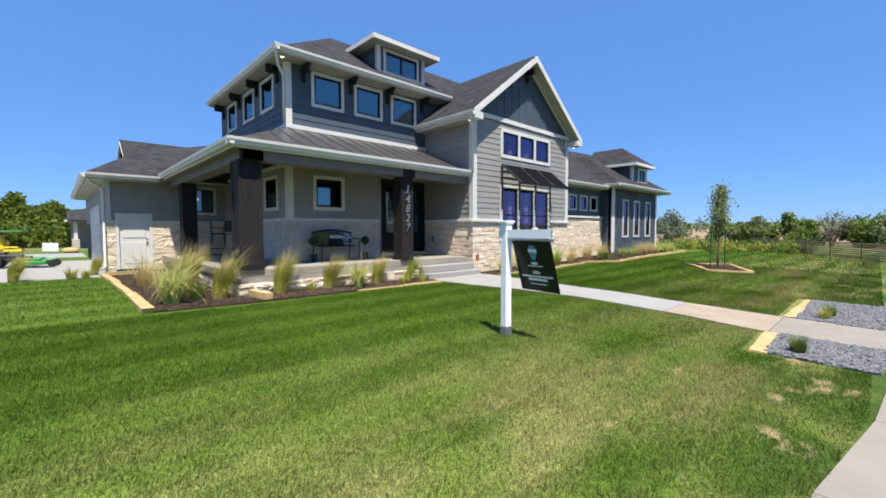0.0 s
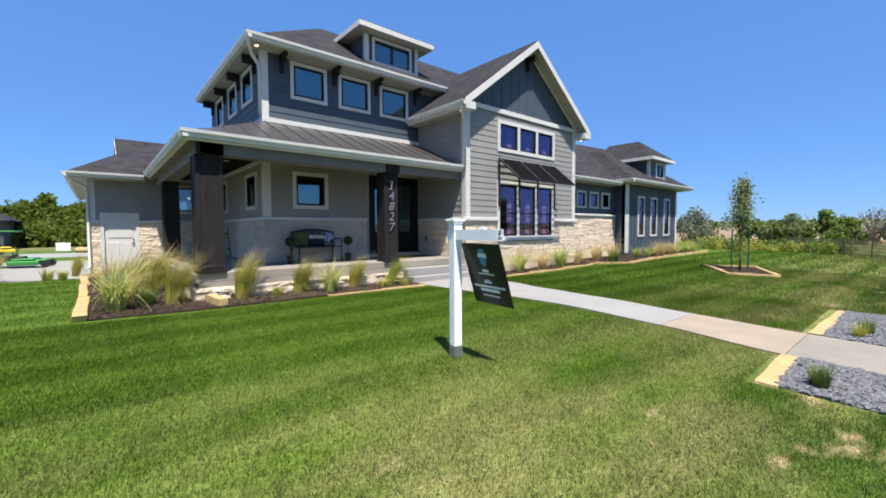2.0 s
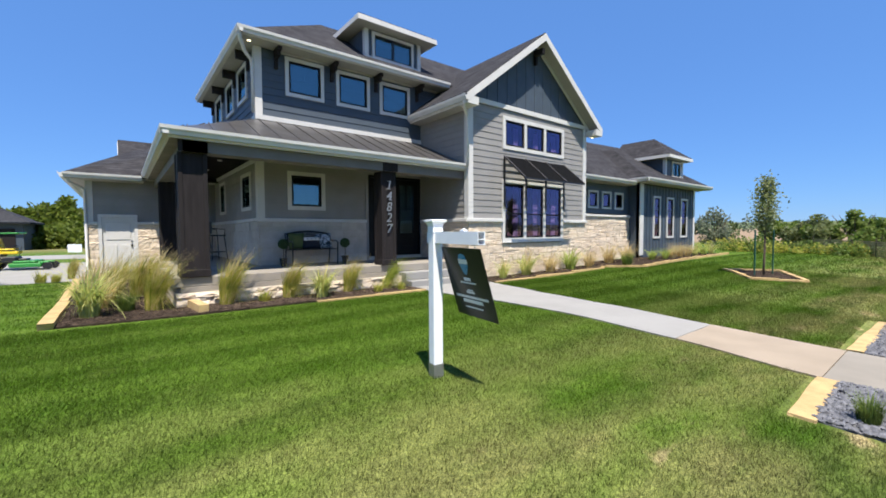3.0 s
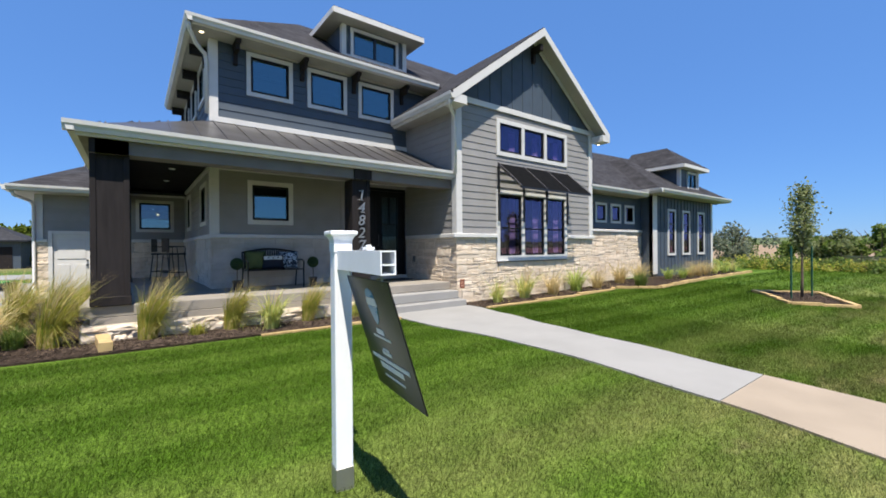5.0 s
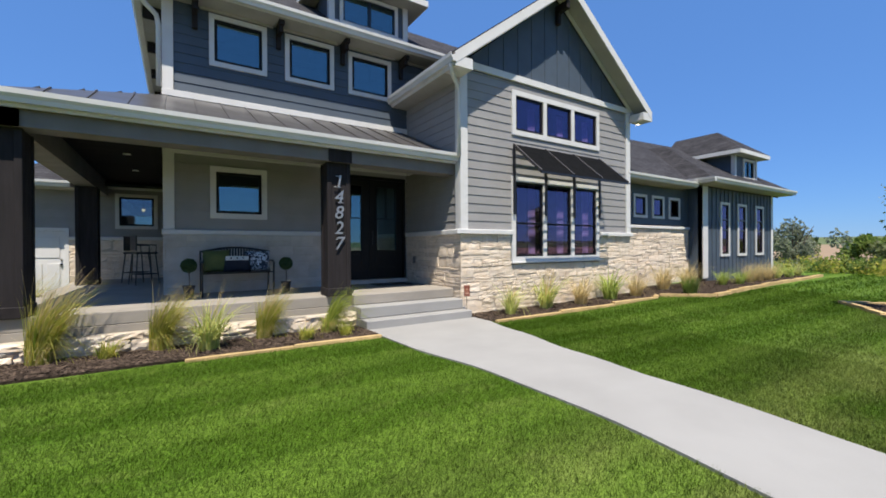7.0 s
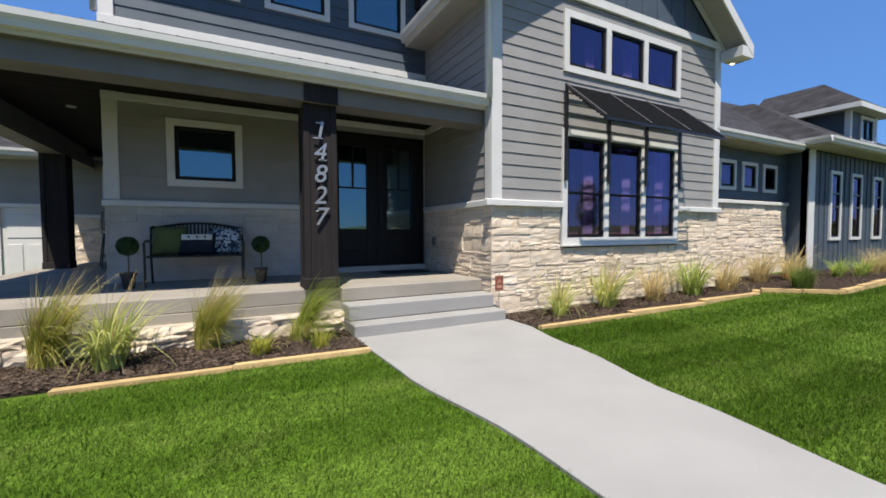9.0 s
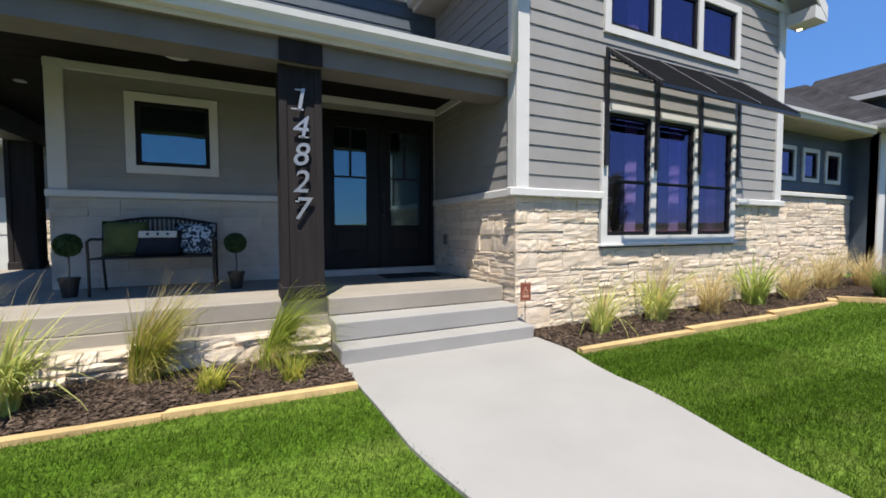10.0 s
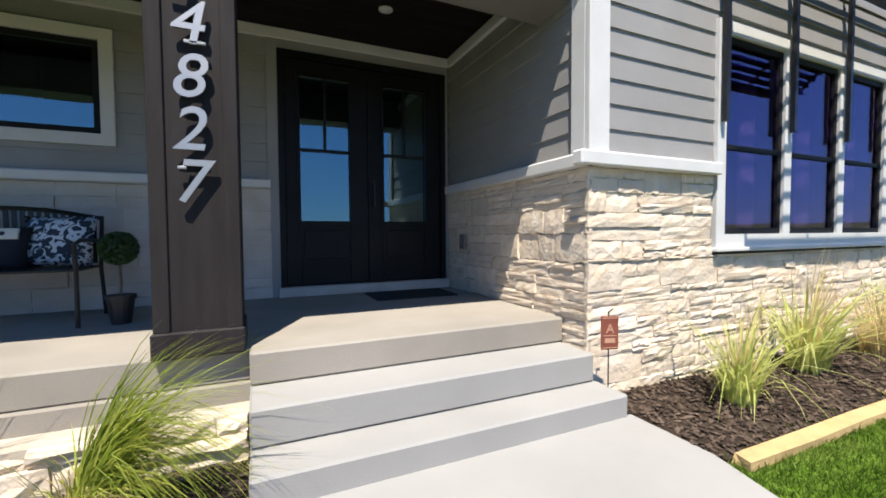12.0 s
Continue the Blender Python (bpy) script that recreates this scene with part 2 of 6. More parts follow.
def prism(bm, profile, a, b, m=None):
    """A profile of (out, up) swept from a to b along a straight line; out is to the right of a to b."""
    a, b = Vector(a), Vector(b)
    d = (b - a).normalized()
    out = Vector((d.y, -d.x, 0)).normalized()
    ra = [bm.verts.new(a + out * o + Vector((0, 0, u))) for o, u in profile]
    rb = [bm.verts.new(b + out * o + Vector((0, 0, u))) for o, u in profile]
    n = len(profile)
    for k in range(n):
        bm.faces.new((ra[k], ra[(k + 1) % n], rb[(k + 1) % n], rb[k]))
    bm.faces.new(ra)
    bm.faces.new(rb[::-1])
    if m is not None:
        bmesh.ops.transform(bm, matrix=m, verts=ra + rb)


def slab(bm, poly, thick):
    """A flat polygon in space made thick downwards."""
    top = [bm.verts.new(p) for p in poly]
    low = [bm.verts.new(Vector(p) - Vector((0, 0, thick))) for p in poly]
    bm.faces.new(top)
    bm.faces.new(low[::-1])
    n = len(poly)
    for k in range(n):
        bm.faces.new((top[k], low[k], low[(k + 1) % n], top[(k + 1) % n]))


def face(o, u):
    """The frame of a wall: local x runs along u (to the right as seen from outside), y goes into the wall, z up."""
    u = Vector((*u, 0)).normalized()
    v = Vector((0, 0, 1)).cross(u)
    m = Matrix((u, v, (0, 0, 1))).transposed().to_4x4()
    m.translation = Vector(o)
    return m


def holes_split(a, b, z0, z1, holes):
    """The stretches of a..b that holes leave free between z0 and z1."""
    free = [(a, b)]
    for h0, h1, g0, g1 in holes:
        if g0 < z1 - 0.01 and g1 > z0 + 0.01:
            nxt = []
            for p, q in free:
                if h1 <= p or h0 >= q:
                    nxt.append((p, q))
                    continue
                if h0 > p:
                    nxt.append((p, h0))
                if h1 < q:
                    nxt.append((h1, q))
            free = nxt
    return free


def wall(parent, m, a, b, z0, z1, holes, thick=0.16, material=None):
    """One solid wall with its openings cut through."""
    hs = [h for h in holes if h[1] > a and h[0] < b]
    xs = sorted({a, b, *[x for h in hs for x in h[:2] if a < x < b]})
    zs = sorted({z0, z1, *[z for h in hs for z in h[2:] if z0 < z < z1]})
    bm = bmesh.new()
    vt = {}

    def v(i, j, k):
        if (i, j, k) not in vt:
            vt[i, j, k] = bm.verts.new((xs[i], thick * k, zs[j]))
        return vt[i, j, k]

    def solid(i, j):
        if not (0 <= i < len(xs) - 1 and 0 <= j < len(zs) - 1):
            return False
        cx, cz = (xs[i] + xs[i + 1]) / 2, (zs[j] + zs[j + 1]) / 2
        return not any(h[0] < cx < h[1] and h[2] < cz < h[3] for h in hs)

    for i in range(len(xs) - 1):
        for j in range(len(zs) - 1):
            if solid(i, j):
                for k in (0, 1):
                    bm.faces.new((v(i, j, k), v(i + 1, j, k), v(i + 1, j + 1, k), v(i, j + 1, k)))
                for di, dj, p, q in ((-1, 0, (i, j), (i, j + 1)), (1, 0, (i + 1, j), (i + 1, j + 1)), (0, -1, (i, j), (i + 1, j)), (0, 1, (i, j + 1), (i + 1, j + 1))):
                    if not solid(i + di, j + dj):
                        bm.faces.new((v(*p, 0), v(*q, 0), v(*q, 1), v(*p, 1)))
    bmesh.ops.transform(bm, matrix=m, verts=bm.verts[:])
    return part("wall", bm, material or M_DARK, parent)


def each(name, rows, material, parent, label="", bevel=0.0):
    for r in rows:
        part(name, boxes([r], bevel=bevel), material, parent, label)


def planes(name, polys, thick, material, parent, label=""):
    for p in polys:
        bm = bmesh.new()
        slab(bm, p, thick)
        part(name, bm, material, parent, label)


def plank_mesh():
    bm = bmesh.new()
    pr = [(0.0, 0.0), (-0.019, 0.0), (-0.018, 0.006), (-0.005, 1.0), (0.0, 1.0)]
    r0 = [bm.verts.new((0, y, z)) for y, z in pr]
    r1 = [bm.verts.new((1, y, z)) for y, z in pr]
    for k in range(5):
        bm.faces.new((r0[k], r0[(k + 1) % 5], r1[(k + 1) % 5], r1[k]))
    bm.faces.new(r0)
    bm.faces.new(r1[::-1])
    bmesh.ops.recalc_face_normals(bm, faces=bm.faces[:])
    return bm


PLANKS = {}


def siding(w, m, a, b, z0, z1, holes, material, course=0.178):
    """Lap boards on a wall, one object a board."""
    if material.name not in PLANKS:
        PLANKS[material.name] = finish(plank_mesh(), material, "plank")
    o = origin(w)
    z = z0
    while z < z1 - 0.02:
        hi = min(z + course, z1)
        bits = [(p, q, z, hi) for p, q in holes_split(a, b, z, hi, holes)]
        for h0, h1, g0, g1 in holes:
            if g0 < hi and g1 > z:
                if z < g1 < hi - 0.01:
                    bits.append((max(a, h0), min(b, h1), g1, hi))
                if z + 0.01 < g0 < hi:
                    bits.append((max(a, h0), min(b, h1), z, g0))
        for p, q, lo, up in bits:
            if q - p > 0.03:
                ob = new("plank", PLANKS[material.name])
                ob.parent = w
                ob.matrix_basis = Matrix.Translation(-o) @ m @ Matrix.Translation((p, 0, lo)) @ Matrix.Diagonal((q - p, 1, up - lo + 0.004, 1))
        z = hi


STONES = {}


def stone_meshes(material, rough):
    """A few split-faced ledge stones in a unit cell, facing -y."""
    key = (material.name, rough)
    if key not in STONES:
        rnd = random.Random(5)
        out = []
        for i in range(18):
            bm = bmesh.new()
            r = bmesh.ops.create_grid(bm, x_segments=5, y_segments=3, size=0.5)
            tilt_x, tilt_z = rnd.uniform(-0.35, 0.35) * rough, rnd.uniform(-0.3, 0.45) * rough
            for v in r["verts"]:
                v.co = Vector((v.co.x + 0.5, 0, v.co.y + 0.5))
            rim = {v for v in bm.verts if v.is_boundary}
            for v in bm.verts:
                lean = 0.86 + tilt_x * (v.co.x - 0.5) + tilt_z * (v.co.z - 0.5)
                v.co.y = -max(0.35, lean + (rnd.uniform(-0.22, 0.04) if v in rim else rnd.uniform(-0.10, 0.22)) * rough)
                if v in rim:
                    v.co.x = min(1.0, max(0.0, v.co.x + rnd.uniform(-0.03, 0.03) * rough))
                    v.co.z = min(1.0, max(0.0, v.co.z + rnd.uniform(-0.12, 0.12) * rough))
            ex = bmesh.ops.extrude_edge_only(bm, edges=[e for e in bm.edges if e.is_boundary])
            for q in ex["geom"]:
                if isinstance(q, bmesh.types.BMVert):
                    q.co.y = 0.05
            bmesh.ops.recalc_face_normals(bm, faces=bm.faces[:])
            out.append(finish(bm, material, "stone"))
        STONES[key] = out
    return STONES[key]


def stonework(w, m, a, b, z0, z1, holes, material, rough=1.0, rows=(0.07, 0.16), lens=(0.18, 0.62), depth=0.05, seed=1):
    """Ledge stones of uneven height, in lifts that break into one to three beds; one object a stone, on a mortar bed."""
    meshes = stone_meshes(material, rough)
    rnd = random.Random(seed)
    o = origin(w)
    bed = bmesh.new()

    def lay(x0, x1, lo, up):
        ob = new("stone", rnd.choice(meshes))
        ob.parent = w
        ob.matrix_basis = Matrix.Translation(-o) @ m @ Matrix.Translation((x0 + 0.001, 0, lo + 0.001)) @ Matrix.Diagonal((x1 - x0 - 0.002, depth * rnd.uniform(0.7, 1.3), up - lo - 0.002, 1))

    z = z0
    while z < z1 - 0.03:
        h = rnd.uniform(rows[0] * 1.5, rows[1] * 1.7)
        hi = z1 if z1 - (z + h) < rows[0] * 1.3 else z + h
        for q in holes:
            if z + 0.02 < q[2] < hi:
                hi = q[2]
        for p, q in holes_split(a, b, z + 0.01, hi - 0.01, holes):
            box(bed, p + 0.004, q - 0.004, -depth * 0.52, -0.002, z, hi, m)
            x = p
            while x < q - 0.01:
                ln = rnd.uniform(lens[0] * 1.3, lens[1] * 1.5)
                nx = q if q - (x + ln) < lens[0] else x + ln
                n = min(rnd.choice((1, 1, 2, 2, 2, 3)), max(1, int((hi - z) / (rows[0] * 0.75))))
                cuts = [0.0] + sorted(k / n + rnd.uniform(-0.13, 0.13) / n * 1.4 for k in range(1, n)) + [1.0]
                for c0, c1 in zip(cuts, cuts[1:]):
                    lo, up = z + (hi - z) * c0, z + (hi - z) * c1
                    if nx - x > 2.2 * lens[0] and rnd.random() < 0.55:
                        mid = x + (nx - x) * rnd.uniform(0.3, 0.7)
                        lay(x, mid, lo, up)
                        lay(mid, nx, lo, up)
                    else:
                        lay(x, nx, lo, up)
                x = nx
        z = hi
    if bed.verts:
        tagged(part("mortar", bed, M_MORTAR, w), kind="stuff")


def window(parent, m, a, b, z0, z1, trim=0.10, panes=1, rail=None, sill=False, glass_mat=None, cross=False):
    """A window in the wall frame m; a, b, z0, z1: the outside of its white trim. panes: lights side by side; rail: height of a meeting rail."""
    c = m @ Vector(((a + b) / 2, 0, z0))
    w = new("window")
    w.parent = parent
    w.location = c - origin(parent)
    gm = glass_mat or M_GLASS
    fr = [(a, a + trim, -0.045, 0.02, z0, z1), (b - trim, b, -0.045, 0.02, z0, z1), (a + trim, b - trim, -0.045, 0.02, z1 - trim, z1), (a + trim, b - trim, -0.045, 0.02, z0, z0 + trim)]
    step = (b - a - trim * (panes + 1)) / panes
    for i in range(1, panes):
        x = a + trim + i * step + (i - 1) * trim
        fr.append((x, x + trim, -0.045, 0.02, z0 + trim, z1 - trim))
    part("window_frame", boxes(fr, m), M_WHITE, w, "white painted trim boards")
    if sill:
        part("window_sill", boxes([(a - 0.03, b + 0.03, -0.085, 0.0, z0 - 0.035, z0 - 0.002)], m, 0.006), M_WHITE, w)
    for i in range(panes):
        x0 = a + trim + i * (step + trim) + 0.002
        x1 = x0 + step - 0.004
        y0, y1, s = z0 + trim + 0.002, z1 - trim - 0.002, 0.05
        sash = [(x0, x0 + s, -0.02, 0.05, y0, y1), (x1 - s, x1, -0.02, 0.05, y0, y1), (x0 + s, x1 - s, -0.02, 0.05, y0, y0 + s), (x0 + s, x1 - s, -0.02, 0.05, y1 - s, y1)]
        if rail:
            sash.append((x0 + s, x1 - s, -0.015, 0.05, rail - 0.02, rail + 0.02))
        if cross:
            sash.append((x0 + s, x1 - s, 0.012, 0.03, (y0 + y1) / 2 - 0.008, (y0 + y1) / 2 + 0.008))
            sash.append(((x0 + x1) / 2 - 0.008, (x0 + x1) / 2 + 0.008, 0.012, 0.03, y0 + s, y1 - s))
        sh = part("sash", boxes(sash, m), M_SASH, w, "black window sash")
        p = part("pane", boxes([(x0 + s, x1 - s, 0.005, 0.011, y0 + s, y1 - s)], m), gm, sh)
        p.visible_shadow = False
    return w


def gutter(parent, a, b, width=0.13, high=0.15):
    """A white box gutter on a fascia from a to b; outside is to the right of a to b."""
    bm = bmesh.new()
    prism(bm, [(0, 0), (width * 0.62, 0), (width * 0.72, high * 0.35), (width * 0.95, high * 0.6), (width, high), (width - 0.012, high), (width * 0.9, high * 0.65), (0.01, high * 0.9), (0, high)], a, b)
    return part("gutter", bm, M_WHITE, parent)


# ---- ground ----
def smooth(t):
    t = min(1.0, max(0.0, t))
    return t * t * (3 - 2 * t)


def g(x, y):
    """Height of the ground."""
    z = 0.02 + 0.12 * smooth((y + 0.5) / 5.0)
    z += 0.16 * smooth((x - 11) / 9.0) * smooth((y - 2) / 6.0)
    z += 0.08 * smooth((3.0 - x) / 3.0) * smooth((y - 6) / 5.0)
    far = math.hypot(max(0, abs(x - 10) - 22), max(0, abs(y - 8) - 22))
    return z - 0.9 * smooth(far / 60.0) + 9.0 * smooth((far - 60) / 400.0)


def spread(lo, hi, step, reach):
    v = [lo + i * step for i in range(int((hi - lo) / step) + 1)]
    d = step
    while v[-1] < reach:
        d *= 1.25
        v.append(v[-1] + d)
    d = step
    while v[0] > -reach:
        d *= 1.25
        v.insert(0, v[0] - d)
    return v


def lawn_mat(name, blade):
    """Mown grass: stripes, dry patches and clover-dark patches by place on the ground; farther out dry fields and green crops."""
    m = mat(name, (0.066, 0.118, 0.011), 0.75, vary=0.12, scale=1.6, fine=110, bump=0.6 if not blade else 0, tint=(0.054, 0.104, 0.008), spec=0.08)
    nt = m.node_tree
    b = nt.nodes["Principled BSDF"]
    geo = [n for n in nt.nodes if n.type == "NEW_GEOMETRY"][0]
    col = b.inputs["Base Color"].links[0].from_socket

    def mixin(col, mask, rgb, amount):
        mx = nt.nodes.new("ShaderNodeMix")
        mx.data_type = "RGBA"
        mu = nt.nodes.new("ShaderNodeMath")
        mu.operation = "MULTIPLY"
        mu.inputs[1].default_value = amount
        nt.links.new(mask, mu.inputs[0])
        nt.links.new(mu.outputs[0], mx.inputs["Factor"])
        nt.links.new(col, mx.inputs["A"])
        mx.inputs["B"].default_value = (*rgb, 1)
        return mx.outputs["Result"]

    def ramp(sock, lo, hi):
        r = nt.nodes.new("ShaderNodeMapRange")
        r.inputs["From Min"].default_value, r.inputs["From Max"].default_value = lo, hi
        nt.links.new(sock, r.inputs["Value"])
        return r.outputs[0]

    def noise_at(scale, detail, stretch=(1, 1, 1), turn=0.0):
        mp = nt.nodes.new("ShaderNodeMapping")
        mp.inputs["Scale"].default_value = stretch
        mp.inputs["Rotation"].default_value = (0, 0, turn)
        nz = nt.nodes.new("ShaderNodeTexNoise")
        nz.inputs["Scale"].default_value, nz.inputs["Detail"].default_value = scale, detail
        nt.links.new(geo.outputs["Position"], mp.inputs[0])
        nt.links.new(mp.outputs[0], nz.inputs["Vector"])
        return nz.outputs["Fac"]

    # mower stripes with ragged edges
    mp = nt.nodes.new("ShaderNodeMapping")
    mp.inputs["Rotation"].default_value = (0, 0, radians(2))
    wv = nt.nodes.new("ShaderNodeTexWave")
    wv.bands_direction = "Y"
    for key, value in (("Scale", 0.29), ("Distortion", 1.4), ("Detail", 4.0), ("Detail Scale", 1.4), ("Detail Roughness", 0.7)):
        wv.inputs[key].default_value = value
    nt.links.new(geo.outputs["Position"], mp.inputs[0])
    nt.links.new(mp.outputs[0], wv.inputs["Vector"])
    col = mixin(col, ramp(wv.outputs["Fac"], 0.38, 0.66), (0.105, 0.158, 0.024), 0.38)
    sep0 = nt.nodes.new("ShaderNodeSeparateXYZ")
    nt.links.new(geo.outputs["Position"], sep0.inputs[0])
    near = ramp(sep0.outputs[1], 4.6, 1.6)
    dry = nt.nodes.new("ShaderNodeMath")
    dry.operation = "MULTIPLY"
    nt.links.new(ramp(noise_at(1.0, 12, (0.5, 1.5, 1), 0.06), 0.34, 0.58), dry.inputs[0])
    nt.links.new(near, dry.inputs[1])
    col = mixin(col, dry.outputs[0], (0.235, 0.205, 0.085), 0.62)
    col = mixin(col, ramp(noise_at(3.2, 9, (0.7, 1.3, 1)), 0.55, 0.68), (0.15, 0.175, 0.045), 0.24)
    col = mixin(col, ramp(noise_at(2.6, 10, (0.6, 1.4, 1), 0.1), 0.52, 0.66), (0.036, 0.078, 0.006), 0.3)
    # lush dark grass by the pavement
    lush = nt.nodes.new("ShaderNodeMath")
    lush.operation = "MULTIPLY"
    nt.links.new(ramp(sep0.outputs[1], 1.15, 0.35), lush.inputs[0])
    nt.links.new(ramp(noise_at(1.3, 8, (0.6, 1.2, 1), 0.4), 0.36, 0.52), lush.inputs[1])
    col = mixin(col, lush.outputs[0], (0.030, 0.066, 0.006), 0.8)
    # thin worn spots near the pavement
    worn = nt.nodes.new("ShaderNodeMath")
    worn.operation = "MULTIPLY"
    nt.links.new(ramp(noise_at(2.1, 6, (0.7, 1.3, 1), 0.7), 0.62, 0.68), worn.inputs[0])
    nt.links.new(ramp(sep0.outputs[1], 2.6, 1.0), worn.inputs[1])
    col = mixin(col, worn.outputs[0], (0.36, 0.28, 0.15), 0.75)
    # blades rolled to and fro by the mower, plainest past the walk
    roll = nt.nodes.new("ShaderNodeMapRange")
    nt.links.new(sep0.outputs[0], roll.inputs["Value"])
    for key, value in (("From Min", 7.5), ("From Max", 9.5), ("To Min", 0.05), ("To Max", 0.08)):
        roll.inputs[key].default_value = value
    swing = nt.nodes.new("ShaderNodeMath"); swing.operation = "MULTIPLY_ADD"
    lift = nt.nodes.new("ShaderNodeMapRange")
    lift.inputs["From Min"].default_value, lift.inputs["From Max"].default_value = 0.38, 0.62
    lift.inputs["To Min"].default_value, lift.inputs["To Max"].default_value = -1, 1
    nt.links.new(wv.outputs["Fac"], lift.inputs["Value"])
    nt.links.new(lift.outputs[0], swing.inputs[0]); nt.links.new(roll.outputs[0], swing.inputs[1])
    swing.inputs[2].default_value = 0.96
    band_tone = nt.nodes.new("ShaderNodeHueSaturation")
    nt.links.new(swing.outputs[0], band_tone.inputs["Value"]); nt.links.new(col, band_tone.inputs["Color"])
    col = band_tone.outputs[0]
    # light and dark between single tufts
    for sc, lo, hi, stren in ((6.0, 0.34, 0.66, 0.15), (30.0, 0.36, 0.64, 0.30), (95.0, 0.38, 0.62, 0.60)):
        tone = nt.nodes.new("ShaderNodeHueSaturation")
        mr = nt.nodes.new("ShaderNodeMapRange")
        mr.inputs["From Min"].default_value, mr.inputs["From Max"].default_value = lo, hi
        mr.inputs["To Min"].default_value, mr.inputs["To Max"].default_value = 1 - stren * 0.7, 1 + stren * 0.8
        nt.links.new(noise_at(sc, 4), mr.inputs["Value"])
        nt.links.new(mr.outputs[0], tone.inputs["Value"])
        nt.links.new(col, tone.inputs["Color"])
        col = tone.outputs[0]
    if blade:
        isl = nt.nodes.new("ShaderNodeHueSaturation")
        mr = nt.nodes.new("ShaderNodeMapRange")
        mr.inputs["To Min"].default_value, mr.inputs["To Max"].default_value = 0.62, 1.6
        nt.links.new(geo.outputs["Random Per Island"], mr.inputs["Value"])
        nt.links.new(mr.outputs[0], isl.inputs["Value"])
        nt.links.new(col, isl.inputs["Color"])
        col = isl.outputs[0]
        tl = nt.nodes.new("ShaderNodeBsdfTranslucent")
        ms = nt.nodes.new("ShaderNodeMixShader")
        ms.inputs[0].default_value = 0.5
        nt.links.new(col, tl.inputs[0])
        nt.links.new(b.outputs[0], ms.inputs[1])
        nt.links.new(tl.outputs[0], ms.inputs[2])
        nt.links.new(ms.outputs[0], [n for n in nt.nodes if n.type == "OUTPUT_MATERIAL"][0].inputs[0])
    if not blade:
        # beyond the plot: dry grass, then bare and green fields
        dist = nt.nodes.new("ShaderNodeVectorMath")
        dist.operation = "DISTANCE"
        dist.inputs[1].default_value = (10, 8, 0)
        nt.links.new(geo.outputs["Position"], dist.inputs[0])
        d = dist.outputs["Value"]
        col = mixin(col, ramp(d, 30, 45), (0.19, 0.16, 0.07), 0.8)
        col = mixin(col, ramp(d, 60, 75), (0.27, 0.19, 0.125), 0.9)
        col = mixin(col, ramp(d, 215, 225), (0.085, 0.12, 0.045), 0.9)
    nt.links.new(col, b.inputs["Base Color"])
    return m


M_LAWN = lawn_mat("lawn", False)
M_BLADE = lawn_mat("grass_blades", True)


def sheet(name, xs, ys, material, lift, label, category):
    V = [(x, y, g(x, y) + lift) for y in ys for x in xs]
    n = len(xs)
    F = [(j * n + i, j * n + i + 1, (j + 1) * n + i + 1, (j + 1) * n + i) for j in range(len(ys) - 1) for i in range(n - 1)]
    me = bpy.data.meshes.new(name)
    me.from_pydata(V, [], F)
    me.materials.append(material)
    me.polygons.foreach_set("use_smooth", [True] * len(me.polygons))
    return tagged(new(name, me), label, category, kind="structure")


sheet("ground", spread(-8, 30, 0.5, 2600), spread(-4, 22, 0.5, 2600), M_LAWN, 0.0, "mown green lawn with dry patches, running out to farm fields", "ground")


def strip(name, left, right, material, lift, label, category, thick=0.12, kind="structure"):
    """Paving between two edges given as matching points, laid on the ground, with a real edge."""
    bm = bmesh.new()
    rows = []
    for (lx, ly), (rx, ry) in zip(left, right):
        row = []
        for k in range(5):
            t = k / 4
            x, y = lx + (rx - lx) * t, ly + (ry - ly) * t
            row.append((x, y, g(x, y) + lift))
        rows.append(row)
    top = [[bm.verts.new(p) for p in r] for r in rows]
    for a, b in zip(top, top[1:]):
        for k in range(4):
            bm.faces.new((a[k], a[k + 1], b[k + 1], b[k]))
    ex = bmesh.ops.extrude_edge_only(bm, edges=[e for e in bm.edges if e.is_boundary])
    for v in ex["geom"]:
        if isinstance(v, bmesh.types.BMVert):
            v.co.z -= thick
    return solo(name, bm, material, label, category, kind=kind, at=(left[0][0], left[0][1], 0))


def interp(pts, y):
    for (y0, x0), (y1, x1) in zip(pts, pts[1:]):
        if y <= y1:
            return x0 + (x1 - x0) * smooth((y - y0) / (y1 - y0)) if y > y0 else x0
    return pts[-1][1]


WALK_L = [(-0.2, 7.22), (1.0, 7.25), (2.5, 7.50), (4.3, 7.66), (5.6, 7.66), (7.0, 7.47), (8.5, 7.42)]
WALK_R = [(-0.2, 8.62), (1.0, 8.66), (2.5, 8.72), (4.3, 8.92), (5.6, 9.12), (7.0, 9.42), (8.5, 9.72)]


def walk_piece(y0, y1, material, label):
    n = max(2, int((y1 - y0) / 0.25))
    ys = [y0 + (y1 - y0) * i / n for i in range(n + 1)]
    return strip("front_walk", [(interp(WALK_L, y), y) for y in ys], [(interp(WALK_R, y), y) for y in ys], material, 0.022, label, "walkway")


walk_piece(2.47, 8.45, M_CONC, "pale concrete front walk slab")
walk_piece(1.02, 2.46, M_CONC2, "tan older concrete slab of the front walk")
walk_piece(-0.15, 1.01, M_PAVE, "pale concrete slab joining walk and pavement")
def curb(x):
    """The lawn-side edge of the pavement."""
    return 0.22 - 0.36 * smooth((x - 2.6) / 3.0)


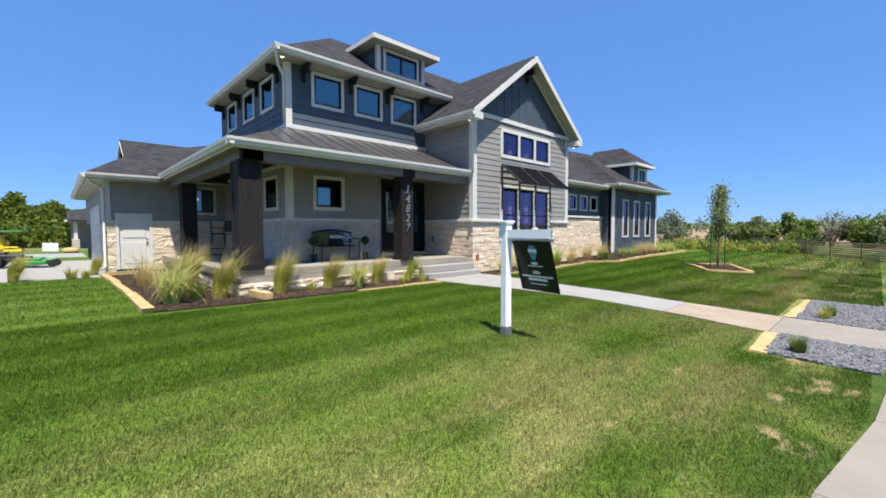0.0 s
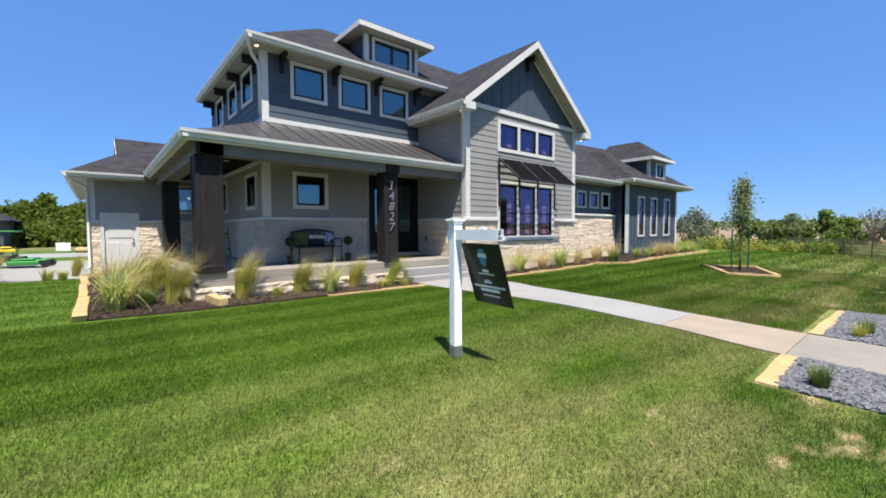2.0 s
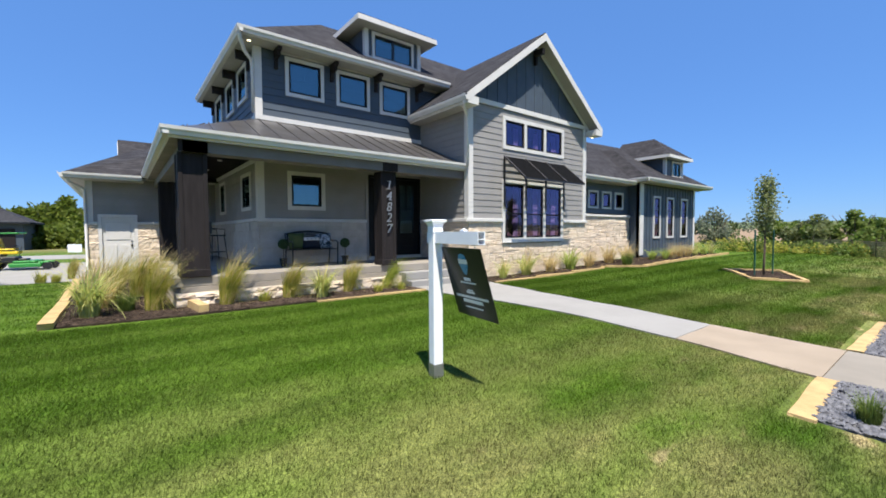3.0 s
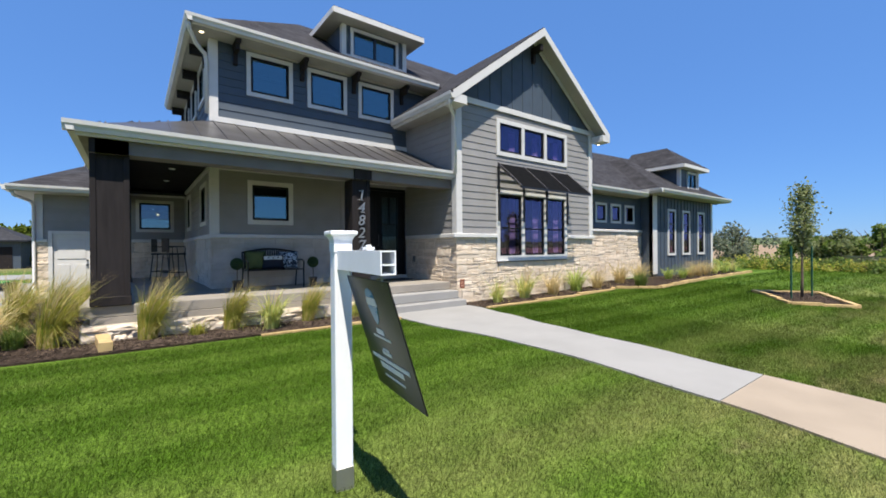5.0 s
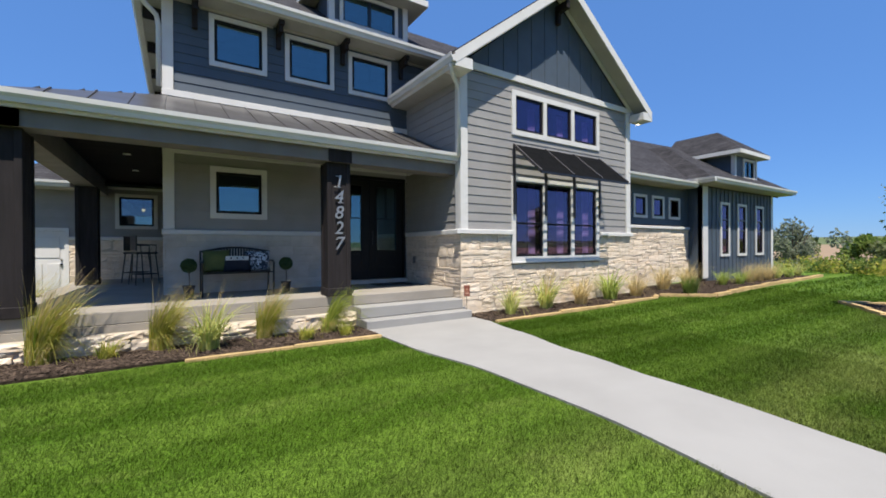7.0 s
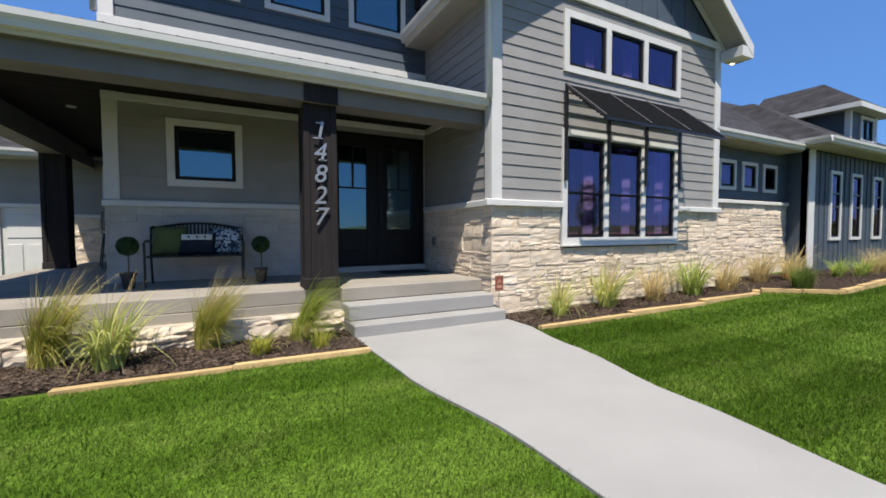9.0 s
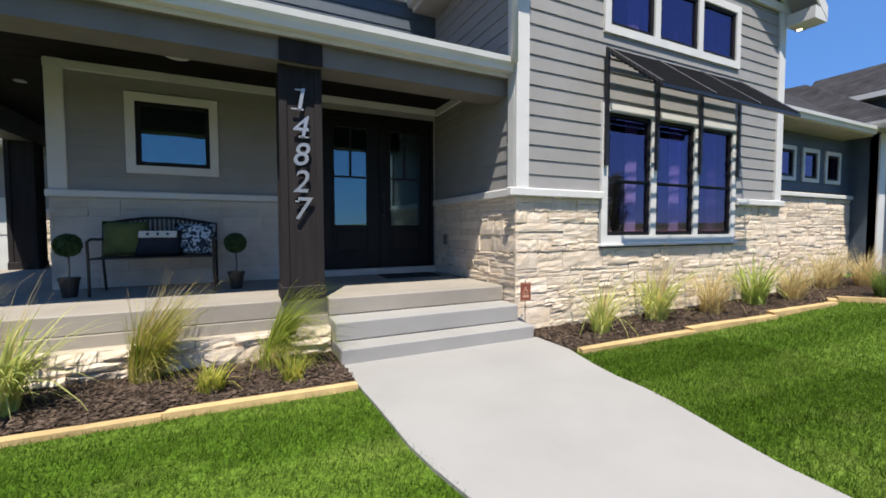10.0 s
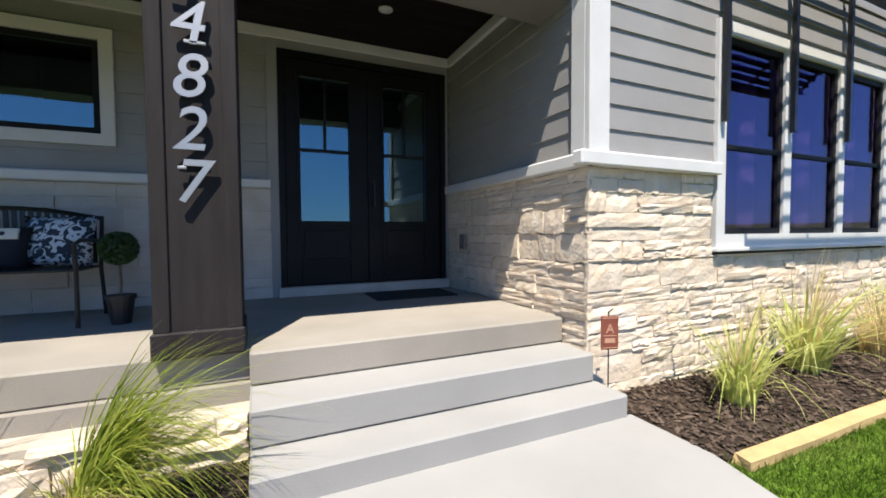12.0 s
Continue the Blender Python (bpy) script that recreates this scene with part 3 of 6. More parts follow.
for i in range(14):
    x0 = -9 + 1.5 * i
    strip("pavement", [(x0, -1.65), (x0 + 1.492, -1.65)], [(x0, curb(x0)), (x0 + 1.492, curb(x0 + 1.492))], M_PAVE, 0.02, "pale concrete public pavement slab", "pavement")

# ---- the house ----
house = thing("house", (9.6, 11.1, 0.14), "grey two-storey house with white trim and pale ledge stone", "house")

MF = face((0, 11.1, 0), (1, 0))
ML = face((4.65, 0, 0), (0, -1))
MG = face((0, 8.8, 0), (1, 0))
MGL = face((9.6, 0, 0), (0, -1))
MGR = face((15.25, 0, 0), (0, 1))
MW = face((0, 9.4, 0), (1, 0))
MB = face((0, 8.9, 0), (1, 0))
MBL = face((19.65, 0, 0), (0, -1))
MBR = face((25.4, 0, 0), (0, 1))
MA = face((0, 16.9, 0), (1, 0))
MAL = face((1.15, 0, 0), (0, -1))
FLOOR, BAND = 0.68, 1.78

# porch front wall and door
door_hole = (7.68, 9.53, FLOOR, 3.19)
pw = (5.35, 6.36, 2.10, 3.10)
h = [(pw[0] + .08, pw[1] - .08, pw[2] + .08, pw[3] - .08), door_hole]
w = wall(house, MF, 4.65, 9.6, 0.1, 4.3, h)
sides = [(pw[0] + .05, pw[1] - .05, pw[2] + .05, pw[3] - .05), (7.58, 9.6, 0, 3.3)]
siding(w, MF, 4.78, 9.6, BAND + 0.09, 3.36, sides, M_SIDE)
stonework(w, MF, 4.6, 9.6, FLOOR, BAND, [(7.6, 9.58, 0, 3.3)], M_STONE2, 0.35, (0.11, 0.2), (0.3, 0.8), 0.045, 3)
window(house, MF, *pw, cross=True)
# upper front wall
ups = [(5.35, 6.38, 5.02, 6.01), (6.73, 7.77, 5.02, 6.0), (8.1, 9.17, 5.02, 5.98)]
w = wall(house, MF, 4.65, 12.0, 4.3, 6.2, [(a + .08, b - .08, c + .08, d - .08) for a, b, c, d in ups])
siding(w, MF, 4.78, 12.0, 4.43, 6.12, [(a + .05, b - .05, c + .05, d - .05) for a, b, c, d in ups], M_BLUE)
for u in ups:
    window(house, MF, *u, trim=0.09, cross=True)
# left wall of the main block
lows = [(-12.8, -11.75, 2.1, 3.1), (-15.9, -15.0, 2.1, 3.15)]
highs = [(-12.95, -11.9, 5.02, 5.98), (-14.5, -13.5, 5.02, 5.98), (-16.2, -15.2, 5.02, 5.98)]
w = wall(house, ML, -16.9, -11.1, 0.1, 4.3, [(a + .08, b - .08, c + .08, d - .08) for a, b, c, d in lows])
siding(w, ML, -16.9, -11.23, BAND + 0.09, 3.36, [(a + .05, b - .05, c + .05, d - .05) for a, b, c, d in lows], M_SIDE)
stonework(w, ML, -16.9, -11.05, FLOOR, BAND, [], M_STONE2, 0.35, (0.11, 0.2), (0.3, 0.8), 0.045, 4)
w = wall(house, ML, -17.0, -11.1, 4.3, 6.2, [(a + .08, b - .08, c + .08, d - .08) for a, b, c, d in highs])
siding(w, ML, -17.0, -11.23, 4.43, 6.12, [(a + .05, b - .05, c + .05, d - .05) for a, b, c, d in highs], M_BLUE)
for u in lows + highs:
    window(house, ML, *u, trim=0.09)
# gable block
gws = [(10.95, 13.95, 3.97, 4.95), (10.93, 13.93, 1.19, 3.06)]
gh = [(a + .09, b - .09, c + .09, d - .09) for a, b, c, d in gws]
w = wall(house, MG, 9.6, 15.25, 0.0, 5.2, gh)
gs = [(a + .05, b - .05, c + .05, d - .05) for a, b, c, d in gws]
siding(w, MG, 9.74, 15.11, BAND + 0.10, 5.12, gs, M_SIDE)
stonework(w, MG, 9.56, 15.29, 0.10, BAND, [(10.9, 13.96, 1.13, 4)], M_STONE, 0.85, (0.055, 0.125), (0.16, 0.5), 0.034, 7)
window(house, MG, *gws[0], trim=0.11, panes=3, glass_mat=M_GLASSP)
window(house, MG, *gws[1], trim=0.11, panes=3, rail=2.04, sill=True, glass_mat=M_GLASSP)
w = wall(house, MGL, -11.1, -8.8, 0.0, 5.2, [])
siding(w, MGL, -11.1, -8.94, BAND + 0.10, 5.12, [], M_SIDE)
stonework(w, MGL, -11.1, -8.772, 0.10, BAND, [], M_STONE, 0.75, (0.06, 0.13), (0.18, 0.55), 0.034, 8)
w = wall(house, MGR, 8.8, 14, 0.0, 5.2, [])
siding(w, MGR, 8.94, 14, BAND + 0.10, 5.12, [], M_SIDE)
# gable triangle: board and batten
GX, GTOP, GSL = 12.40, 7.30, 0.755
bm = bmesh.new()
tri = [(9.6, 8.8, 5.2), (15.25, 8.8, 5.2), (GX, 8.8, 7.36)]
vs = [bm.verts.new(p) for p in tri] + [bm.verts.new((x, y + 0.12, z)) for x, y, z in tri]
bm.faces.new(vs[:3]); bm.faces.new(vs[3:][::-1])
for k in range(3):
    bm.faces.new((vs[k], vs[(k + 1) % 3], vs[3 + (k + 1) % 3], vs[3 + k]))
gt = part("wall", bm, M_BLUE, house, "slate grey board-and-batten gable")
for i in range(13):
    x = 9.9 + i * 0.42
    top = 7.30 - abs(x - GX) * GSL
    if top > 5.32:
        part("batten", boxes([(x, x + 0.04, 8.786, 8.8, 5.3, top)]), M_BLUE, gt)

# wing and bay on the far side
sw = [(16.42, 17.14, 2.40, 3.12), (17.42, 18.12, 2.40, 3.12), (18.40, 19.10, 2.40, 3.12)]
w = wall(house, MW, 15.25, 19.65, 0.1, 3.5, [(a + .07, b - .07, c + .07, d - .07) for a, b, c, d in sw])
siding(w, MW, 15.25, 19.65, 2.2, 3.46, [(a + .04, b - .04, c + .04, d - .04) for a, b, c, d in sw], M_BLUE)
stonework(w, MW, 15.25, 19.65, 0.2, 2.06, [], M_STONE, 0.85, (0.06, 0.13), (0.2, 0.6), 0.036, 9)
for u in sw:
    window(house, MW, *u, trim=0.08, glass_mat=M_GLASSP)
tw = [(20.85, 21.55, 1.14, 3.06), (22.2, 22.95, 1.14, 3.06), (23.75, 24.5, 1.14, 3.06)]
w = wall(house, MB, 19.65, 25.4, 0.2, 3.6, [(a + .07, b - .07, c + .07, d - .07) for a, b, c, d in tw], material=M_BLUE)
for i in range(18):
    x = 19.95 + i * 0.31
    for p, q in holes_split(0.4, 3.55, x, x + 0.035, [(c, d, a, b) for a, b, c, d in tw]):
        part("batten", boxes([(x, x + 0.035, -0.022, -0.002, p, q)], MB), M_BLUE, w)
for u in tw:
    ww = window(house, MB, *u, trim=0.085, glass_mat=M_GLASSP)
    part("muntin", boxes([(u[0] + .085, u[1] - .085, -0.03, 0.0, 2.42, 2.47), (u[0] + .085, u[1] - .085, -0.03, 0.0, 2.05, 2.1)], MB), M_BLACK, ww)
wall(house, MBL, -9.4, -8.9, 0.2, 3.6, [], material=M_BLUE)
wall(house, MBR, 8.9, 16, 0.2, 3.6, [], material=M_BLUE)

# garage block
gd = (1.38, 2.37, 0.27, 2.10)
bw = (3.35, 4.34, 2.10, 3.10)
w = wall(house, MA, 1.15, 4.65, 0.1, 3.4, [(1.46, 2.29, 0.27, 2.02), (bw[0] + .08, bw[1] - .08, bw[2] + .08, bw[3] - .08)])
siding(w, MA, 1.28, 4.65, BAND + 0.09, 3.30, [(1.40, 2.35, 0, 2.08), (bw[0] + .05, bw[1] - .05, bw[2] + .05, bw[3] - .05)], M_SIDE)
stonework(w, MA, 1.1, 4.65, 0.2, BAND, [(1.38, 2.37, 0, 2.1)], M_STONE, 0.9, (0.08, 0.16), (0.2, 0.6), 0.05, 11)
window(house, MA, *bw, trim=0.09)
w = wall(house, MAL, -28.0, -16.9, 0.1, 3.4, [])
siding(w, MAL, -28.0, -17.0, 1.87, 3.30, [], M_SIDE)
stonework(w, MAL, -18.2, -16.86, 0.2, BAND, [], M_STONE, 0.9, (0.08, 0.16), (0.2, 0.6), 0.05, 12)
# plain walls and floors that close the house, coloured as dark as unlit rooms
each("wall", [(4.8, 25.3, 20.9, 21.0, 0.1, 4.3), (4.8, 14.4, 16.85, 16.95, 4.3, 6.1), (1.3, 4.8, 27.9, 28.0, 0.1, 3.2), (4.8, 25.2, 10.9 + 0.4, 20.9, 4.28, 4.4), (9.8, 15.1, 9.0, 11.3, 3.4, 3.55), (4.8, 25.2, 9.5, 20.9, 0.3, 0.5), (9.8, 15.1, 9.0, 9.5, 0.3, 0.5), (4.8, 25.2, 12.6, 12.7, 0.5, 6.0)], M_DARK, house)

# bands (water table)
def band(m, a, b, z, deep=0.10, high=0.09):
    part("trim", boxes([(a, b, -deep, 0.0, z, z + high)], m, 0.012), M_WHITE, house, "white cast sill band above the stone")

band(MF, 4.58, 7.60, BAND, 0.09)
band(ML, -16.9, -11.02, BAND, 0.07)
band(MG, 9.44, 10.92, BAND, 0.10, 0.10)
band(MG, 13.94, 15.33, BAND, 0.10, 0.10)
band(MGL, -11.09, -8.705, BAND, 0.08, 0.10)
band(MW, 15.25, 19.65, 2.07, 0.09)
band(MA, 1.08, 1.38, BAND, 0.09)
band(MA, 2.37, 4.65, BAND, 0.09)
# corner boards and long trims
def boardz(rows, label="white painted corner board"):
    for r in rows:
        part("trim", boxes([r], bevel=0.004), M_WHITE, house, label)

boardz([(4.605, 4.78, 11.055, 11.10, BAND + 0.09, 3.40), (4.605, 4.648, 11.103, 11.23, BAND + 0.09, 3.40),
        (4.605, 4.78, 11.055, 11.10, 4.42, 6.10), (4.605, 4.648, 11.103, 11.23, 4.42, 6.10),
        (9.555, 9.74, 8.755, 8.80, BAND + 0.10, 5.14), (9.555, 9.598, 8.803, 8.94, BAND + 0.10, 5.14),
        (15.11, 15.295, 8.755, 8.80, BAND + 0.10, 5.14), (15.252, 15.295, 8.803, 8.94, BAND + 0.10, 5.14),
        (19.605, 19.93, 8.865, 8.90, 0.42, 3.55), (25.25, 25.44, 8.865, 8.90, 0.42, 3.55),
        (1.105, 1.28, 16.855, 16.90, BAND + 0.09, 3.3)])
boardz([(9.55, 15.30, 8.745, 8.80, 5.14, 5.28), (4.60, 9.58, 11.03, 11.098, 4.30, 4.42), (4.60, 4.648, 11.1, 17.0, 4.30, 4.42),
        (4.60, 9.57, 11.05, 11.098, 3.28, 3.38), (9.552, 9.598, 9.0, 11.04, 3.28, 3.38), (4.602, 4.648, 11.1, 16.9, 3.28, 3.38), (1.2, 4.65, 16.84, 16.898, 3.22, 3.3)], "white painted trim board")
each("trim", [(7.58, 7.68, 11.07, 11.098, FLOOR, 3.30), (9.53, 9.565, 11.07, 11.098, FLOOR, 3.30), (7.68, 9.53, 11.07, 11.098, 3.19, 3.28)], M_SIDE, house, "grey painted door surround")
part("door_sill", boxes([(7.66, 9.55, 11.0, 11.098, FLOOR + .002, FLOOR + 0.10)], bevel=.005), M_STONE2, house)

# ---- roofs ----
UZ = 6.10
RX, RY, RZ = 7.4, 13.75, 8.45
planes("roof", [[(4.28, 10.63, UZ + 0.14), (14.5, 10.63, UZ + 0.14), (14.5, RY, RZ), (RX, RY, RZ)],
                [(4.28, 17.0, UZ + 0.14), (4.28, 10.63, UZ + 0.14), (RX, RY, RZ)],
                [(14.5, 17.0, UZ + 0.14), (4.28, 17.0, UZ + 0.14), (RX, RY, RZ), (14.5, RY, RZ)]], 0.10, M_SHING, house, "dark grey asphalt-shingle hip roof")
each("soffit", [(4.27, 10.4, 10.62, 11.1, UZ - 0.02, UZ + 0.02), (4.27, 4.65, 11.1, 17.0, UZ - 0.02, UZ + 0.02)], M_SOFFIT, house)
each("fascia", [(4.25, 10.35, 10.6, 10.63, UZ - 0.02, UZ + 0.14), (4.25, 4.28, 10.63, 17.0, UZ - 0.02, UZ + 0.14)], M_WHITE, house)
gutter(house, (4.13, 10.6, UZ - 0.01), (10.35, 10.6, UZ - 0.01))
gutter(house, (4.25, 17.0, UZ - 0.01), (4.25, 10.48, UZ - 0.01))
# gable roof
GY0, GEZ = 8.36, 5.02
bm = bmesh.new()
for s in (-1, 1):
    ex = GX + s * 3.24
    slab(bm, [(GX, GY0, 7.62), (GX, 15.5, 7.62), (ex, 15.5, GEZ + 0.16), (ex, GY0, GEZ + 0.16)], 0.09)
part("roof", bm, M_SHING, house, "dark grey asphalt-shingle gable roof")
for s in (-1, 1):
    ex = GX + s * 3.24
    bm = bmesh.new()
    for y0, dz0, hh in ((GY0 - 0.03, 0.0, 0.22), (8.74, -0.12, 0.12)):
        a0, b0 = Vector((GX, y0, 7.59 - dz0 * 0 + dz0)), Vector((ex, y0, GEZ + 0.13 + dz0))
        q = [a0, b0, b0 - Vector((0, 0, hh)), a0 - Vector((0, 0, hh))]
        v1 = [bm.verts.new(p) for p in q]
        v2 = [bm.verts.new(p + Vector((0, 0.03, 0))) for p in q]
        bm.faces.new(v1); bm.faces.new(v2[::-1])
        for k in range(4):
            bm.faces.new((v1[k], v2[k], v2[(k + 1) % 4], v1[(k + 1) % 4]))
    part("bargeboard", bm, M_WHITE, house, "white painted rake board")
    bm = bmesh.new()
    slab(bm, [(GX, GY0, 7.50), (GX, 8.8, 7.50), (ex, 8.8, GEZ + 0.045), (ex, GY0, GEZ + 0.045)], 0.02)
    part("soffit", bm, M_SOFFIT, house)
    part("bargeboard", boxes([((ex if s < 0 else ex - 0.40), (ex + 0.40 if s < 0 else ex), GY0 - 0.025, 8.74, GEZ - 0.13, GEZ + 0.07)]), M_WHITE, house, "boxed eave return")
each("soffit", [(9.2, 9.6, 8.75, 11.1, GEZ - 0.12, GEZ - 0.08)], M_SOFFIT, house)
each("fascia", [(9.18, 9.2, 8.36, 11.4, GEZ - 0.12, GEZ + 0.1)], M_WHITE, house)
gutter(house, (9.18, 11.4, GEZ - 0.06), (9.18, 8.32, GEZ - 0.06))
part("corbel", boxes([(GX - 0.06, GX + 0.06, 8.42, 8.78, 7.0, 7.18), (GX - 0.05, GX + 0.05, 8.68, 8.78, 6.75, 7.0)], bevel=0.01), M_COL, house, "dark wooden corbel under the gable peak")

# dormers: box with hipped cap
def dormer(x0, x1, y, z0, z1, win, over, peak, deep):
    d = new("dormer"); d.parent = house; d.location = Vector(((x0 + x1) / 2, y, z0)) - origin(house)
    m = face((0, y, 0), (1, 0))
    hole = (win[0] + .07, win[1] - .07, win[2] + .07, win[3] - .07)
    bm = bmesh.new()
    zs = [z0, hole[2], hole[3], z1]
    for lo, hi in zip(zs, zs[1:]):
        for p, q in holes_split(x0, x1, lo, hi, [hole]):
            box(bm, p, q, 0, 0.1, lo, hi, m)
    box(bm, x0, x0 + 0.1, y + 0.1, y + deep, z0, z1)
    box(bm, x1 - 0.1, x1, y + 0.1, y + deep, z0, z1)
    box(bm, x0 + .1, x1 - .1, y + deep - .1, y + deep, z0, z1)
    part("wall", bm, M_BLUE, d)
    t = 0.08
    part("trim", boxes([(x0 - .02, x0 + 0.11, y - .03, y + .1, z0 + .12, z1), (x1 - .11, x1 + .02, y - .03, y + .1, z0 + .12, z1), (x0 - .02, x1 + .02, y - .032, y - .002, z0, z0 + .12)]), M_WHITE, d)
    a, b, c, e = win
    part("window_frame", boxes([(a, a + t, y - .045, y, c, e), (b - t, b, y - .045, y, c, e), (a + t, b - t, y - .045, y, c, c + t), (a + t, b - t, y - .045, y, e - t, e)]), M_WHITE, d)
    part("sash", boxes([(a + t, a + t + .04, y - .02, y + .04, c + t, e - t), (b - t - .04, b - t, y - .02, y + .04, c + t, e - t), ((a + b) / 2 - .035, (a + b) / 2 + .035, y - .02, y + .04, c + t, e - t), (a + t + .04, b - t - .04, y - .018, y + .038, c + t, c + t + .035), (a + t + .04, b - t - .04, y - .018, y + .038, e - t - .035, e - t)]), M_BLACK, d)
    p = part("pane", boxes([(a + t + .04, b - t - .04, y + .01, y + .016, c + t + .035, e - t - .035)]), M_GLASS, d)
    ex0, ex1, ey = x0 - over, x1 + over, y - over
    bm = bmesh.new()
    cx = (ex0 + ex1) / 2
    py = ey + (cx - ex0)
    yb = y + deep + 1.0
    zt = z1 + 0.17
    slab(bm, [(ex0, ey, zt), (ex1, ey, zt), (cx, py, peak)], 0.06)
    slab(bm, [(ex0, yb, zt), (ex0, ey, zt), (cx, py, peak), (cx, yb, peak)], 0.06)
    slab(bm, [(ex1, ey, zt), (ex1, yb, zt), (cx, yb, peak), (cx, py, peak)], 0.06)
    part("roof", bm, M_SHING, d)
    each("fascia", [(ex0 - .02, ex1 + .02, ey - .03, ey, z1 + .0, zt - .03), (ex0 - .03, ex0, ey, yb, z1 + 0.0, zt - .03), (ex1, ex1 + .03, ey, yb, z1 + .0, zt - .03)], M_WHITE, d)
    each("soffit", [(ex0, ex1, ey, y, z1 + 0.0, z1 + .02), (ex0, x0, y, yb, z1, z1 + .02), (x1, ex1, y, yb, z1, z1 + .02)], M_SOFFIT, d)


dormer(7.75, 9.72, 11.30, 6.62, 7.52, (7.98, 9.46, 6.68, 7.48), 0.38, 8.35, 1.6)
dormer(22.05, 23.95, 8.92, 3.95, 4.86, (22.75, 23.72, 4.02, 4.80), 0.32, 6.05, 1.6)

# porch roof: standing-seam metal
PE, PZ, PT = 8.92, 3.24, 4.32
bm = bmesh.new()
slab(bm, [(2.64, PE, PZ + 0.13), (9.6, PE, PZ + 0.13), (9.6, 11.1, PT), (4.65, 11.1, PT)], 0.05)
slab(bm, [(2.64, 16.3, PZ + 0.13), (2.64, PE, PZ + 0.13), (4.65, 11.1, PT), (4.65, 16.3, PT)], 0.05)
pr = part("roof", bm, M_ROOFM, house, "dark standing-seam metal porch roof")
for i in range(16):
    x = 2.95 + i * 0.43
    y1 = min(11.1, PE + (x - 2.64) / 2.01 * (11.1 - PE))
    z1 = PZ + 0.13 + (y1 - PE) / (11.1 - PE) * (PT - PZ - 0.13)
    bm = bmesh.new()
    tube(bm, [(x, PE + 0.02, PZ + 0.145), (x, y1, z1 + 0.015)], 0.014, 4)
    part("seam", bm, M_ROOFM, pr)
for i in range(17):
    y = 9.2 + i * 0.43
    x1 = min(4.65, 2.64 + (y - PE) / (11.1 - PE) * 2.01)
    z1 = PZ + 0.13 + (x1 - 2.64) / 2.01 * (PT - PZ - 0.13)
    bm = bmesh.new()
    tube(bm, [(2.66, y, PZ + 0.145), (x1, y, z1 + 0.015)], 0.014, 4)
    part("seam", bm, M_ROOFM, pr)
gutter(house, (2.49, PE - 0.02, PZ), (9.55, PE - 0.02, PZ), 0.13, 0.15)
gutter(house, (2.62, 16.3, PZ), (2.62, PE - 0.13, PZ), 0.13, 0.15)
each("fascia", [(2.62, 9.55, PE - 0.018, PE + 0.01, PZ - 0.04, PZ + 0.1), (2.62, 2.645, PE + .012, 16.3, PZ - 0.04, PZ + 0.1)], M_WHITE, house)
each("soffit", [(2.645, 9.55, PE + 0.012, 9.0, PZ - 0.04, PZ - 0.01), (2.645, 2.84, 9.0, 16.3, PZ - 0.04, PZ - 0.01)], M_BEAM, house)
each("beam", [(2.84, 9.597, 9.0, 9.36, 3.0, 3.40), (2.84, 3.2, 9.36, 16.85, 3.0, 3.40)], M_BEAM, house, "grey painted porch beam")
bm = bmesh.new()
y = 9.37
while y < 16.8:
    box(bm, 3.21, (9.55 if y < 11.0 else 4.6), y, min(y + 0.135, 16.84), 3.385, 3.40)
    y += 0.14
box(bm, 3.2, 9.6, 9.36, 16.85, 3.40, 3.44)
tagged(solo("ceiling", bm, M_CEIL, "dark-stained plank porch ceiling", "ceiling", kind="structure"), kind="structure")

# wing roofs
planes("roof", [[(15.2, 8.87, 3.58), (26.0, 8.87, 3.58), (24.6, 12.6, 6.25), (16.0, 12.6, 6.0)],
                [(19.1, 8.35, 3.72), (25.95, 8.35, 3.72), (24.0, 10.9, 5.45), (21.0, 10.9, 5.45)],
                [(19.1, 11.2, 3.72), (19.1, 8.35, 3.72), (21.0, 10.9, 5.45), (21.0, 13, 5.6)],
                [(25.95, 8.35, 3.72), (25.95, 18, 3.72), (24.6, 12.6, 6.25), (24.0, 10.9, 5.45)],
                [(15.2, 18, 3.58), (16.0, 12.6, 6.0), (24.6, 12.6, 6.25), (25.95, 18, 3.72)]], 0.08, M_SHING, house, "dark grey asphalt-shingle wing roof")
each("soffit", [(15.2, 19.2, 8.87, 9.4, 3.42, 3.45), (19.12, 25.95, 8.35, 8.9, 3.54, 3.57), (25.4, 25.95, 8.9, 16, 3.54, 3.57), (19.12, 19.65, 8.9, 9.4, 3.54, 3.57)], M_SOFFIT, house)
gutter(house, (15.2, 8.87, 3.44), (19.1, 8.87, 3.44))
gutter(house, (19.1, 8.35, 3.56), (25.97, 8.35, 3.56))
gutter(house, (19.1, 9.3, 3.56), (19.1, 8.24, 3.56))
